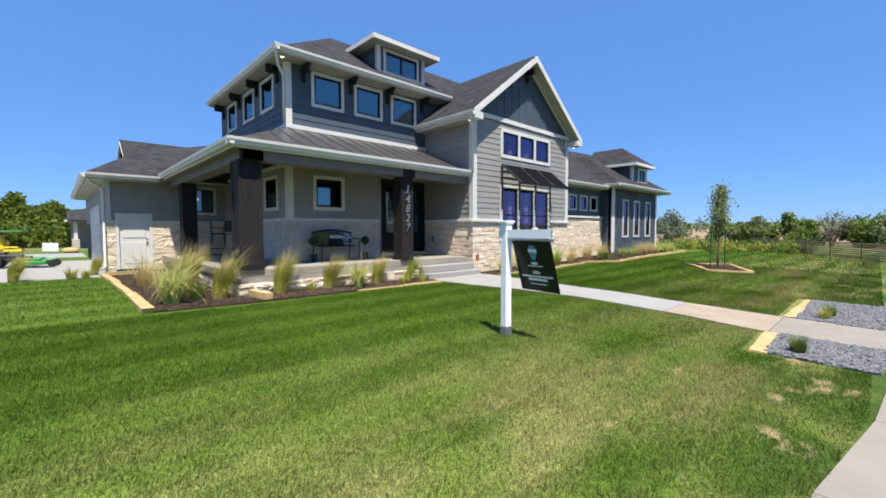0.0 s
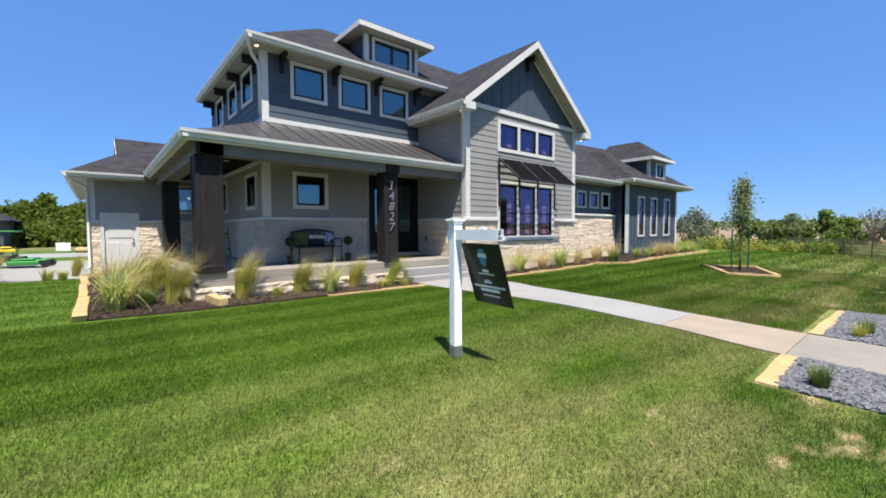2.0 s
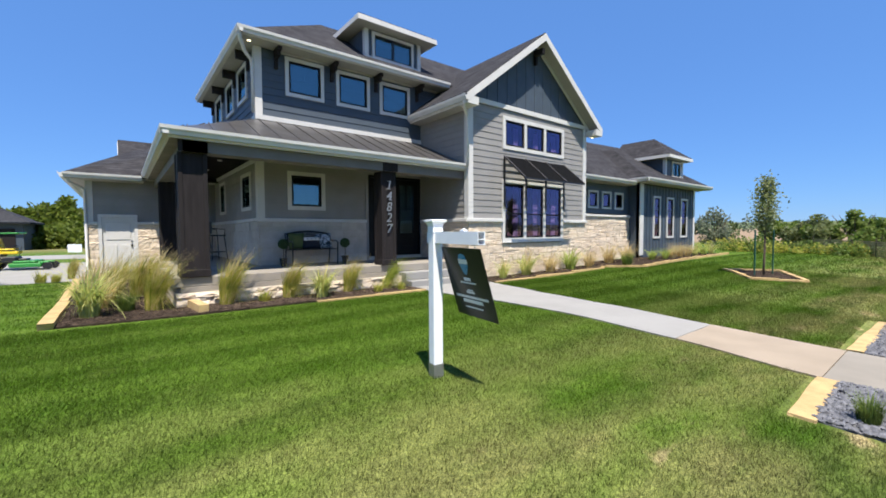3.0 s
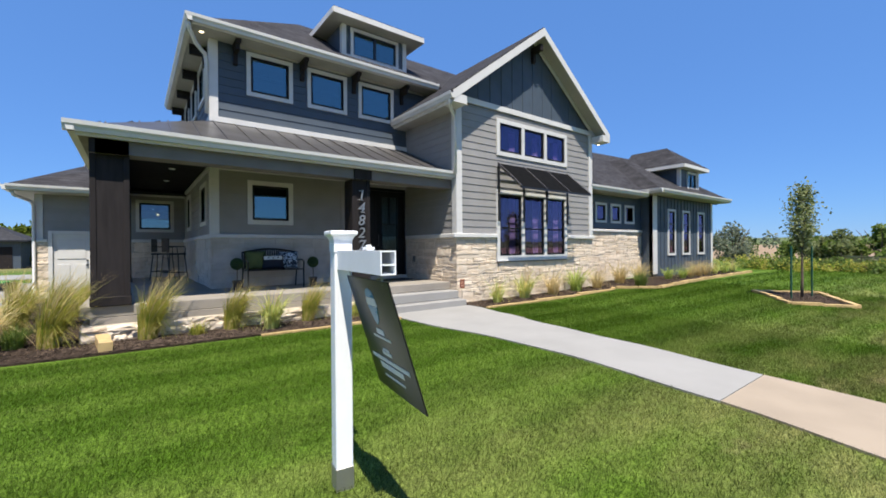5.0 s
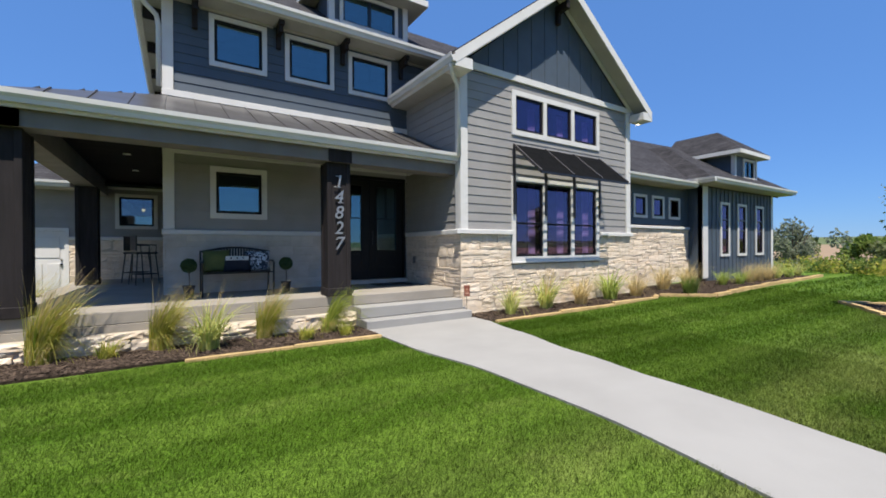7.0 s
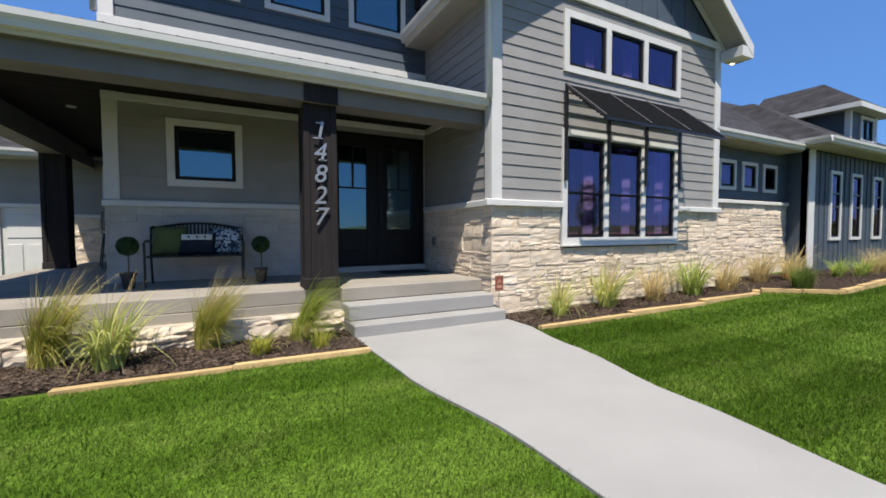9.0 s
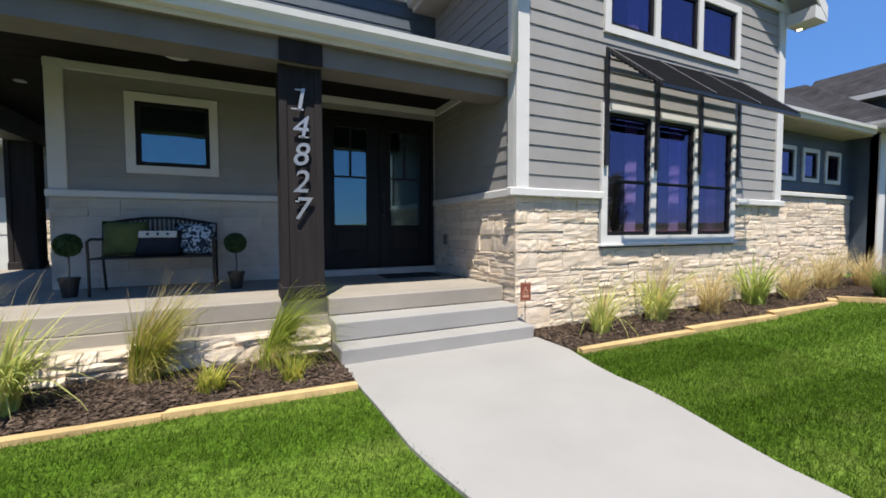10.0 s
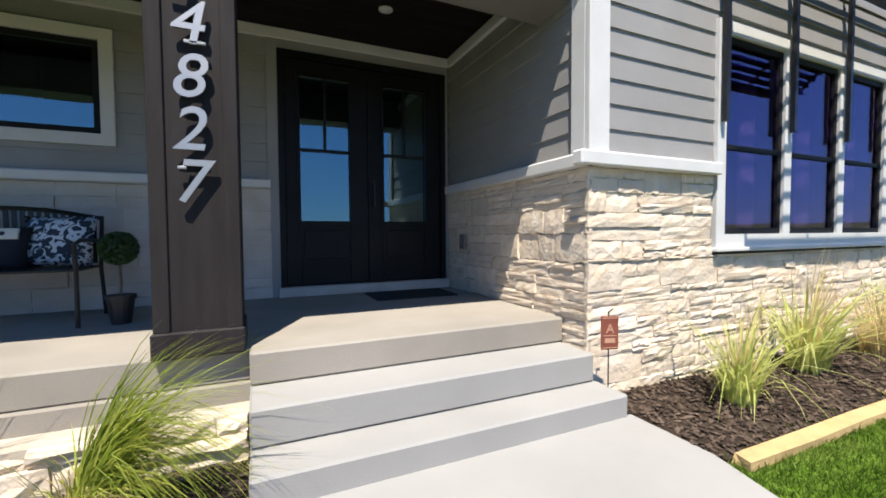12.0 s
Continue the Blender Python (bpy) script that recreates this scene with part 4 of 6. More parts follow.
# garage roof
planes("roof", [[(0.68, 16.3, 3.3), (6.0, 16.3, 3.3), (6.0, 19.6, 5.4), (2.4, 19.6, 4.6)],
                [(0.68, 28, 3.3), (0.68, 16.3, 3.3), (2.4, 19.6, 4.6), (2.4, 28, 4.6)],
                [(1.95, 19.2, 4.0), (9, 19.2, 4.0), (9, 21, 5.2), (1.95, 21, 5.2)],
                [(1.95, 22.8, 4.0), (1.95, 21, 5.2), (9, 21, 5.2), (9, 22.8, 4.0)]], 0.08, M_SHING, house, "dark grey asphalt-shingle garage roof")
each("soffit", [(0.7, 2.55, 16.3, 16.9, 3.12, 3.15), (0.7, 1.15, 16.9, 28, 3.12, 3.15)], M_SOFFIT, house)
gutter(house, (0.66, 16.29, 3.14), (2.5, 16.29, 3.14))
gutter(house, (0.68, 28, 3.14), (0.68, 16.2, 3.14))
bm = bmesh.new()
for a, b in (((1.98, 19.25, 3.93), (1.98, 21, 5.1)), ((1.98, 22.75, 3.93), (1.98, 21, 5.1))):
    tube(bm, [a, b], 0.06, 4)
part("bargeboard", bm, M_WHITE, house)
bm = bmesh.new()
slab(bm, [(2.1, 19.4, 3.9), (2.1, 21, 5.0), (2.1, 22.6, 3.9)], 0.01)
vs = [bm.verts.new(p) for p in ((2.2, 19.4, 3.9), (2.2, 21, 5.0), (2.2, 22.6, 3.9))]
bm.faces.new(vs)
part("wall", bm, M_BLUE, house)

# porch floor, steps, columns
part("porch_slab", boxes([(2.62, 9.6, 9.13, 16.9, 0.50, FLOOR)], bevel=0.012), M_SLAB, house, "worn grey concrete porch floor")
st = part("wall", boxes([(2.70, 7.42, 8.93, 9.3, 0.0, 0.40), (2.70, 2.84, 9.3, 16.9, 0.0, 0.40)]), M_MORTAR, house, "pale ledge stone under the porch floor")
MP = face((0, 8.93, 0), (1, 0))
MPL = face((2.70, 0, 0), (0, -1))
stonework(st, MP, 2.66, 7.41, 0.06, 0.41, [], M_STONE, 1.0, (0.06, 0.115), (0.2, 0.55), 0.075, 21)
part("foundation", boxes([(2.75, 7.42, 9.08, 9.3, 0.38, 0.5), (2.75, 2.9, 9.3, 16.9, 0.38, 0.5)]), M_SLAB, house, "recessed concrete under the porch floor")
stonework(st, MPL, -12.5, -8.9, 0.06, 0.41, [], M_STONE, 1.0, (0.09, 0.16), (0.25, 0.7), 0.06, 22)
for nm, x1, y0, z0, z1 in (("step", 9.60, 9.02, 0.5, FLOOR + 0.003), ("step", 9.55, 8.69, 0.305, 0.497), ("step", 9.58, 8.43, 0.05, 0.302)):
    part(nm, boxes([(7.42, x1 if y0 < 8.9 else 9.56, y0 - (0.003 if z1 > .6 else 0), 9.4, z0, z1)], bevel=0.012), M_CONC if y0 < 8.9 else M_SLAB, house, "concrete entrance step")


def column(x0, x1, y0, y1):
    c = new("column"); c.parent = house; c.location = Vector((x0, y0, FLOOR)) - origin(house)
    tagged(c, "dark-stained square timber porch column")
    part("shaft", boxes([(x0 + .015, x1 - .015, y0 + .015, y1 - .015, FLOOR, 2.998)]), M_COL, c)
    part("head", boxes([(x0 + .004, x1 - .004, 8.965, 8.997, 2.99, PZ - .042)]), M_COL, c)
    for r in [(x0, x0 + .075, y0, y0 + .075), (x1 - .075, x1, y0, y0 + .075), (x0, x0 + .075, y1 - .075, y1), (x1 - .075, x1, y1 - .075, y1)]:
        part("corner_board", boxes([(*r, FLOOR + .14, 2.998)], bevel=.004), M_COL, c)
    part("base", boxes([(x0 - .012, x1 + .012, y0 - .012, y1 + .012, FLOOR, FLOOR + .14)], bevel=.008), M_COL, c)


column(2.76, 3.24, 9.08, 9.60)
column(6.98, 7.39, 9.07, 9.46)
column(2.83, 3.24, 14.7, 15.1)

# ---- house details ----
def letters(s, size, deep, shear=0.0):
    """A mesh of flat raised characters, centred, in the xz plane, facing -y."""
    c = bpy.data.curves.new("letters", "FONT")
    c.body, c.size, c.extrude, c.shear, c.align_x, c.resolution_u = s, size, deep / 2, shear, "CENTER", 4
    c.offset = 0.004 * size
    ob = bpy.data.objects.new("letters", c)
    scene.collection.objects.link(ob)
    bpy.context.view_layer.update()
    me = bpy.data.meshes.new_from_object(ob)
    bpy.data.objects.remove(ob)
    bm = bmesh.new()
    bm.from_mesh(me)
    bpy.data.meshes.remove(me)
    bmesh.ops.transform(bm, matrix=Matrix.Rotation(radians(90), 4, "X"), verts=bm.verts[:])
    return bm


def number(ch, x, y, z):
    """A raised house number; the slanted strokes end in small serifs."""
    bm = letters(ch, 0.315, 0.014, 0.20)
    feet = {"1": [(-.075, .045, 0), (-.075, -.01, .190)], "4": [(-.01, .09, 0)], "7": [(-.085, -.045, .165)], "2": [], "8": []}[ch]
    for a, b, up in feet:
        box(bm, a + .2 * up, b + .2 * up, -.007, .007, up, up + .016, bevel=.003)
    bmesh.ops.translate(bm, verts=bm.verts[:], vec=(x, y, z))
    return part("house_number", bm, M_STEEL, house, "brushed steel number " + ch)


for i, ch in enumerate("14827"):
    number(ch, 7.165, 9.045, 2.56 - 0.267 * i)

# front door: two glazed leaves
dr = new("door"); dr.parent = house; dr.location = Vector((8.6, 11.1, FLOOR)) - origin(house)
tagged(dr, "black double entrance door with glazed leaves, shut")
part("door_frame", boxes([(7.682, 7.74, 11.06, 11.2, FLOOR + .10, 3.188), (9.47, 9.528, 11.06, 11.2, FLOOR + .10, 3.188), (7.74, 9.47, 11.06, 11.2, 3.12, 3.188)]), M_DOOR, dr)
for a, b, ga, gb in ((7.745, 8.597, 7.89, 8.40), (8.603, 9.465, 8.78, 9.28)):
    z0, z1, g0, g1 = FLOOR + .11, 3.115, 1.46, 2.95
    lf = part("leaf", boxes([(a, ga, 11.10, 11.15, z0, z1), (gb, b, 11.10, 11.15, z0, z1), (ga, gb, 11.10, 11.15, g1, z1), (ga, gb, 11.10, 11.15, z0, g0), (ga + .03, gb - .03, 11.085, 11.10, 1.06, 1.36)], bevel=0.003), M_DOOR, dr)
    part("moulding", boxes([(ga - .02, ga, 11.085, 11.099, 1.03, 1.39), (gb, gb + .02, 11.085, 11.099, 1.03, 1.39), (ga, gb, 11.085, 11.099, 1.03, 1.05), (ga, gb, 11.085, 11.099, 1.37, 1.39),
                            (ga - .03, ga, 11.08, 11.099, g0 - .03, g1 + .03), (gb, gb + .03, 11.08, 11.099, g0 - .03, g1 + .03), (ga, gb, 11.08, 11.099, g0 - .03, g0), (ga, gb, 11.08, 11.099, g1, g1 + .03)]), M_DOOR, lf)
    part("muntin", boxes([(ga, gb, 11.09, 11.12, 2.19, 2.215), ((ga + gb) / 2 - .012, (ga + gb) / 2 + .012, 11.09, 11.12, 2.215, g1)]), M_DOOR, lf)
    p = part("pane", boxes([(ga, gb, 11.122, 11.128, g0, g1)]), M_GLASS, lf)
    p.visible_shadow = False
bm = bmesh.new()
tube(bm, [(8.66, 11.10, 1.62), (8.66, 11.05, 1.62), (8.66, 11.05, 1.90), (8.66, 11.10, 1.90)], 0.009)
part("door_handle", bm, M_BLACK, dr)

# garage entry door, white, panelled
gdoor = new("door"); gdoor.parent = house; gdoor.location = Vector((1.87, 16.9, 0.27)) - origin(house)
tagged(gdoor, "white panelled side door, shut")
part("door_frame", boxes([(1.38, 1.47, 16.845, 16.9, .27, 2.1), (2.28, 2.37, 16.845, 16.9, .27, 2.1), (1.47, 2.28, 16.845, 16.9, 2.01, 2.1)]), M_WHITE, gdoor)
lf = part("leaf", boxes([(1.472, 2.278, 16.90, 16.94, .28, 2.008)]), M_WHITE, gdoor)
for a, b, c, d in ((1.57, 1.83, .45, 1.15), (1.92, 2.18, .45, 1.15), (1.57, 2.18, 1.3, 1.85)):
    part("door_panel", boxes([(a, b, 16.885, 16.899, c, d)], bevel=.006), M_WHITE, lf)
bm = bmesh.new(); disc(bm, (2.21, 16.88, 1.12), 0.028, 0.05); disc(bm, (2.21, 16.88, 1.25), 0.02, 0.04)
part("door_knob", bm, M_BLACK, lf)
gs2 = new("garage_door"); gs2.parent = house; gs2.location = Vector((1.12, 20.5, .2)) - origin(house)
for k in range(4):
    part("door_panel", boxes([(1.10, 1.145, 18.6, 23.4, .22 + k * .53, .22 + k * .53 + .52)], bevel=.01), M_WHITE, gs2)
part("trim", boxes([(1.09, 1.148, 18.45, 18.6, .2, 2.45), (1.09, 1.148, 23.4, 23.55, .2, 2.45), (1.09, 1.148, 18.6, 23.4, 2.34, 2.45)]), M_WHITE, gs2)

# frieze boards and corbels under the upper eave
# friezes take the soffit colour with its painted-in eave shade
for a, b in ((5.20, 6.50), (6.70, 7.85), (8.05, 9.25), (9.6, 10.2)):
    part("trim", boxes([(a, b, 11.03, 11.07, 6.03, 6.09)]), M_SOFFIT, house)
def corbel(x, y, front):
    c = [(x - .05, x + .05, 10.68, 11.07, 5.98, 6.075), (x - .045, x + .045, 11.0, 11.07, 5.62, 5.98), (x - .04, x + .04, 10.75, 11.0, 5.86, 5.98)] if front else \
        [(4.3, 4.62, y - .05, y + .05, 5.98, 6.075), (4.55, 4.62, y - .045, y + .045, 5.62, 5.98), (4.3, 4.55, y - .04, y + .04, 5.86, 5.98)]
    part("corbel", boxes(c, bevel=.006), M_COL, house, "dark timber eave corbel")
for x in (5.12, 6.60, 7.96, 9.42):
    corbel(x, 0, True)
for y in (11.6, 13.2, 14.85, 16.6):
    corbel(0, y, False)

# downspouts
def downspout(pts):
    bm = bmesh.new()
    tube(bm, pts, 0.042, 8)
    part("downspout", bm, M_WHITE, house, "white downspout", True)
downspout([(4.18, 10.56, 6.10), (4.2, 10.6, 5.98), (4.34, 10.82, 5.80), (4.53, 11.02, 5.70), (4.56, 11.05, 5.55), (4.56, 11.05, 4.45)])
downspout([(9.13, 8.44, 4.96), (9.15, 8.47, 4.86), (9.3, 8.6, 4.78), (9.48, 8.72, 4.70), (9.51, 8.74, 4.58), (9.51, 8.74, 3.32)])
downspout([(0.75, 16.35, 3.15), (0.78, 16.4, 3.02), (1.05, 16.75, 2.9), (1.10, 16.82, 2.78), (1.10, 16.82, 0.4), (1.0, 16.72, 0.32)])

# soffit lamps and porch downlights
def downlight(x, y, z, on=True):
    c = new("downlight"); c.parent = house; c.location = Vector((x, y, z)) - origin(house)
    bm = bmesh.new(); disc(bm, (x, y, z - .006), 0.065, 0.012); part("trim_ring", bm, M_WHITE, c, "", True)
    bm = bmesh.new(); disc(bm, (x, y, z - .014), 0.042, 0.006); part("lens", bm, M_LAMP if on else M_CURT, c)
for x, y, z, on in ((4.45, 10.84, 6.08, True), (4.45, 16.8, 6.08, True), (9.32, 8.66, GEZ - .135, True), (15.5, 8.66, GEZ - .135, True),
                    (8.59, 10.31, 3.385, False), (6.21, 10.32, 3.385, False), (4.0, 10.4, 3.385, False), (4.0, 12.2, 3.385, False), (4.0, 14.2, 3.385, False)):
    downlight(x, y, z, on)
c = new("ceiling_speaker"); c.parent = house; c.location = Vector((6.0, 10.38, 3.38)) - origin(house)
bm = bmesh.new(); disc(bm, (6.0, 10.38, 3.377), 0.13, 0.012, 28); part("grille", bm, M_WHITE, c)
# outlet cover on the entry's stone
part("outlet_cover", boxes([(9.515, 9.54, 10.56, 10.68, 1.15, 1.31)], bevel=.008), M_BEAM, house, "grey outdoor outlet cover")

def pendant(x, y, z, top):
    p = thing("pendant_lamp", (x, y, z), "small lit pendant lamp hanging inside the house", "lamp", "pendant lamps")
    bm = bmesh.new(); r = bmesh.ops.create_icosphere(bm, subdivisions=2, radius=.045); bmesh.ops.translate(bm, verts=r["verts"], vec=(x, y, z)); part("shade", bm, M_LAMP, p, "glowing warm glass shade", True)
    bm = bmesh.new(); tube(bm, [(x, y, z + .05), (x, y, top)], .006, 6); part("cord", bm, M_BLACK, p)
pendant(3.95, 17.8, 2.72, 3.4)
pendant(7.35, 12.1, 5.25, 6.1)
pendant(11.55, 10.3, 4.7, 5.2)
# awning of dark metal slats over the gable window
aw = new("awning"); aw.parent = house; aw.location = Vector((12.43, 8.8, 2.9)) - origin(house)
tagged(aw, "dark metal louvred awning on slim brackets")
M_SLAT = mat("matt_awning_slat", (0.018, 0.016, 0.015), 0.7, spec=0.2, vary=0.12, scale=8, fine=90, bump=0.05)
M_RAFTER = mat("awning_frame", (0.06, 0.055, 0.055), 0.4, vary=0.1, scale=8, fine=90, bump=0.04)
AX = (10.97, 11.95, 12.93, 13.91)
A0, A1 = Vector((0, 8.74, 3.72)), Vector((0, 7.93, 3.02))
for x in AX:
    bm = bmesh.new(); tube(bm, [(x, A0.y, A0.z + .035), (x, A1.y, A1.z + .035)], 0.024, 4); part("rafter", bm, M_RAFTER, aw)
    part("bracket", boxes([(x - .022, x + .022, 8.70, 8.738, 2.22, 3.74)]), M_BLACK, aw)
for i in range(12):
    t = (i + 0.5) / 12
    p = A0.lerp(A1, t)
    bm = bmesh.new()
    box(bm, 10.95, 13.93, -0.036, 0.036, -0.005, 0.005, Matrix.Translation((0, p.y, p.z + 0.01)) @ Matrix.Rotation(radians(-84), 4, "X"))
    part("slat", bm, M_SLAT, aw)
bm = bmesh.new(); tube(bm, [(10.95, A1.y, A1.z), (13.93, A1.y, A1.z)], 0.028, 4); part("front_rail", bm, M_BLACK, aw)

# pale curtains drawn aside behind the gable windows
M_CURTAIN = mat("pale_curtain_cloth", (0.80, 0.78, 0.75), 0.9, vary=0.05, scale=6, fine=120, bump=0.1)
for x1 in (11.86, 12.83, 13.78):
    for z0, z1 in ((1.30, 3.0), (4.0, 4.72)):
        VS, FS = [], []
        for k in range(25):
            x = x1 - .20 + .20 * k / 24
            y = 9.0 + .022 * math.sin(k * 1.57)
            VS += [(x, y, z0), (x, y, z1)]
            if k:
                FS.append((2 * k - 2, 2 * k, 2 * k + 1, 2 * k - 1))
        me = bpy.data.meshes.new("curtain")
        me.from_pydata([Vector(v) - Vector((x1, 9.0, z0)) for v in VS], [], FS)
        me.materials.append(M_CURTAIN)
        cu = new("curtain", me)
        cu.location = (x1, 9.0, z0)
        cu.modifiers.new("thick", "SOLIDIFY").thickness = .004
        tagged(cu, "pale cloth curtain drawn aside behind the window", "curtain", "gable window curtains")

# ---- planting beds, edging, gravel ----
def polystrip(name, pts_a, pts_b, material, lift, label, cat, n=10):
    la, lb = [], []
    for (p0, p1), (q0, q1) in zip(zip(pts_a, pts_a[1:]), zip(pts_b, pts_b[1:])):
        for i in range(n):
            t = i / n
            la.append((p0[0] + (p1[0] - p0[0]) * t, p0[1] + (p1[1] - p0[1]) * t))
            lb.append((q0[0] + (q1[0] - q0[0]) * t, q0[1] + (q1[1] - q0[1]) * t))
    la.append(pts_a[-1]); lb.append(pts_b[-1])
    return strip(name, la, lb, material, lift, label, cat)


BEDS = [([(7.41, 9.05), (2.75, 9.05)], [(7.44, 7.98), (2.75, 8.05)]),
        ([(2.745, 16.3), (2.745, 8.05)], [(1.08, 15.2), (1.12, 8.12)]),
        ([(9.62, 7.86), (15.3, 7.9)], [(9.62, 8.74), (15.3, 8.74)]),
        ([(15.3, 7.9), (16.15, 7.05), (20.2, 7.25), (25.6, 7.5)], [(15.3, 9.36), (16.15, 9.36), (20.2, 8.86), (25.6, 8.86)]),
        ([(15.45, 3.72), (17.3, 4.9)], [(16.0, 2.75), (18.3, 3.75)])]
for a, b in BEDS:
    polystrip("mulch_bed", a, b, M_MULCH, 0.025, "dark brown bark mulch bed", "mulch")


def in_bed(rng, bed):
    a, b = bed
    k = rng.integers(0, len(a) - 1)
    t, s = rng.random(), rng.random()
    p = np.array(a[k]) * (1 - t) + np.array(a[k + 1]) * t
    q = np.array(b[k]) * (1 - t) + np.array(b[k + 1]) * t
    return p * (1 - s) + q * s


def scatter(name, places, size, flat, material, label, category, rng, parent=None):
    """Many small angular lumps as one mesh."""
    base = np.array([(1, 0, 0), (0, 1, 0), (-1, 0, 0), (0, -1, 0), (0, 0, 1), (0, 0, -1)], float)
    tri = np.array([(0, 1, 4), (1, 2, 4), (2, 3, 4), (3, 0, 4), (1, 0, 5), (2, 1, 5), (3, 2, 5), (0, 3, 5)])
    V, F = [], []
    for i, (x, y, z) in enumerate(places):
        s = size * rng.uniform(0.5, 1.3)
        sc = np.array([s, s * rng.uniform(*flat[0]), s * rng.uniform(*flat[1])])
        v = base * sc * rng.uniform(0.75, 1.2, (6, 1))
        a, tl = rng.uniform(0, 6.28), rng.uniform(-0.4, 0.4)
        ca, sa, ct, stt = math.cos(a), math.sin(a), math.cos(tl), math.sin(tl)
        v = np.stack([v[:, 0] * ct - v[:, 2] * stt, v[:, 1], v[:, 0] * stt + v[:, 2] * ct], 1)
        v = np.stack([v[:, 0] * ca - v[:, 1] * sa, v[:, 0] * sa + v[:, 1] * ca, v[:, 2]], 1) + (x, y, z)
        F.append(tri + 6 * i)
        V.append(v)
    me = bpy.data.meshes.new(name)
    me.from_pydata(np.concatenate(V).tolist(), [], np.concatenate(F).tolist())
    me.materials.append(material)
    return tagged(new(name, me), label, category, kind="stuff")


rng = np.random.default_rng(3)
pl = []
for bed, n in zip(BEDS, (9500, 6500, 7500, 3500, 1200)):
    for _ in range(n):
        x, y = in_bed(rng, bed)
        pl.append((x, y, g(x, y) + 0.03 + 0.012 * rng.random()))
scatter("bark_chips", pl, 0.027, ((0.25, 0.6), (0.12, 0.35)), M_CHIP, "loose dark bark chips on the beds", "mulch", rng)

M_GRAV = mat("slate_gravel", (0.19, 0.19, 0.205), 0.85, vary=0.3, scale=25, fine=90, bump=0.2, spec=0.3)
GRAVEL = [([(6.04, 0.88), (7.24, 0.88)], [(6.0, -0.08), (7.2, -0.1)]), ([(8.68, 0.88), (11.2, 0.88)], [(8.66, -0.12), (11.2, -0.15)])]
pl = []
for bed, n in zip(GRAVEL, (2300, 3600)):
    polystrip("gravel_bed", bed[0], bed[1], M_GRAV, 0.012, "grey slate gravel strip beside the walk", "gravel", 4)
    for _ in range(n):
        x, y = in_bed(rng, bed)
        pl.append((x, y, g(x, y) + 0.02 + 0.012 * rng.random()))
scatter("gravel", pl, 0.03, ((0.5, 1.0), (0.35, 0.7)), M_GRAV, "loose grey slate gravel", "gravel", rng)


def edging(points, ln, wide, high, seed):
    """Rough sandstone edging laid end to end, each stone its own thing."""
    rnd = random.Random(seed)
    for p, q in zip(points, points[1:]):
        p, q = Vector((*p, 0)), Vector((*q, 0))
        d = (q - p)
        n = max(1, round(d.length / ln))
        for i in range(n):
            c = p + d * ((i + .5) / n)
            m = Matrix.Translation((c.x, c.y, g(c.x, c.y) - 0.04)) @ Matrix.Rotation(math.atan2(d.y, d.x) + rnd.uniform(-.03, .03), 4, "Z") @ Matrix.Rotation(rnd.uniform(-.02, .02), 4, "X")
            ob = new("edging_stone", rnd.choice(EDGES))
            ob.matrix_basis = m @ Matrix.Diagonal((d.length / n - 0.008, wide * rnd.uniform(.85, 1.15), high * rnd.uniform(.9, 1.15), 1))
            tagged(ob, "tan sandstone edging block set in the lawn edge", "edging stone", "sandstone bed edging")


EDGES = []
for k in range(5):
    rnd = random.Random(k)
    bm = bmesh.new()
    box(bm, -.5, .5, -.5, .5, 0, 1)
    bmesh.ops.subdivide_edges(bm, edges=[e for e in bm.edges if abs(e.verts[0].co.x - e.verts[1].co.x) > .5], cuts=2)
    for v in bm.verts:
        v.co += Vector((rnd.uniform(-.02, .02), rnd.uniform(-.05, .05), rnd.uniform(-.03, .03) if v.co.z > .5 else 0))
    bmesh.ops.recalc_face_normals(bm, faces=bm.faces[:])
    EDGES.append(finish(bm, M_EDGE, "edging_stone"))
edging([(7.42, 7.90), (4.9, 7.95)], 1.3, 0.085, 0.085, 1)
edging([(2.96, 8.08), (2.91, 8.84)], 0.95, 0.17, 0.2, 2)
edging([(1.06, 8.1), (0.98, 15.2)], 2.4, 0.15, 0.115, 3)
edging([(9.66, 7.80), (14.9, 7.83), (15.15, 7.95)], 1.75, 0.10, 0.095, 4)
edging([(15.2, 7.9), (16.1, 6.98), (20.2, 7.18), (25.6, 7.42)], 0.8, 0.12, 0.12, 5)
edging([(5.99, 0.95), (7.23, 0.95)], 1.2, 0.17, 0.07, 6)
edging([(8.7, 0.95), (9.9, 0.93), (11.2, 0.90)], 1.2, 0.17, 0.07, 7)
edging([(15.4, 3.72), (17.3, 4.95), (18.35, 3.75), (16.0, 2.7), (15.4, 3.72)], 0.6, 0.11, 0.11, 8)
edging([(1.0, 15.6), (2.3, 15.9)], 0.65, 0.18, 0.14, 9)

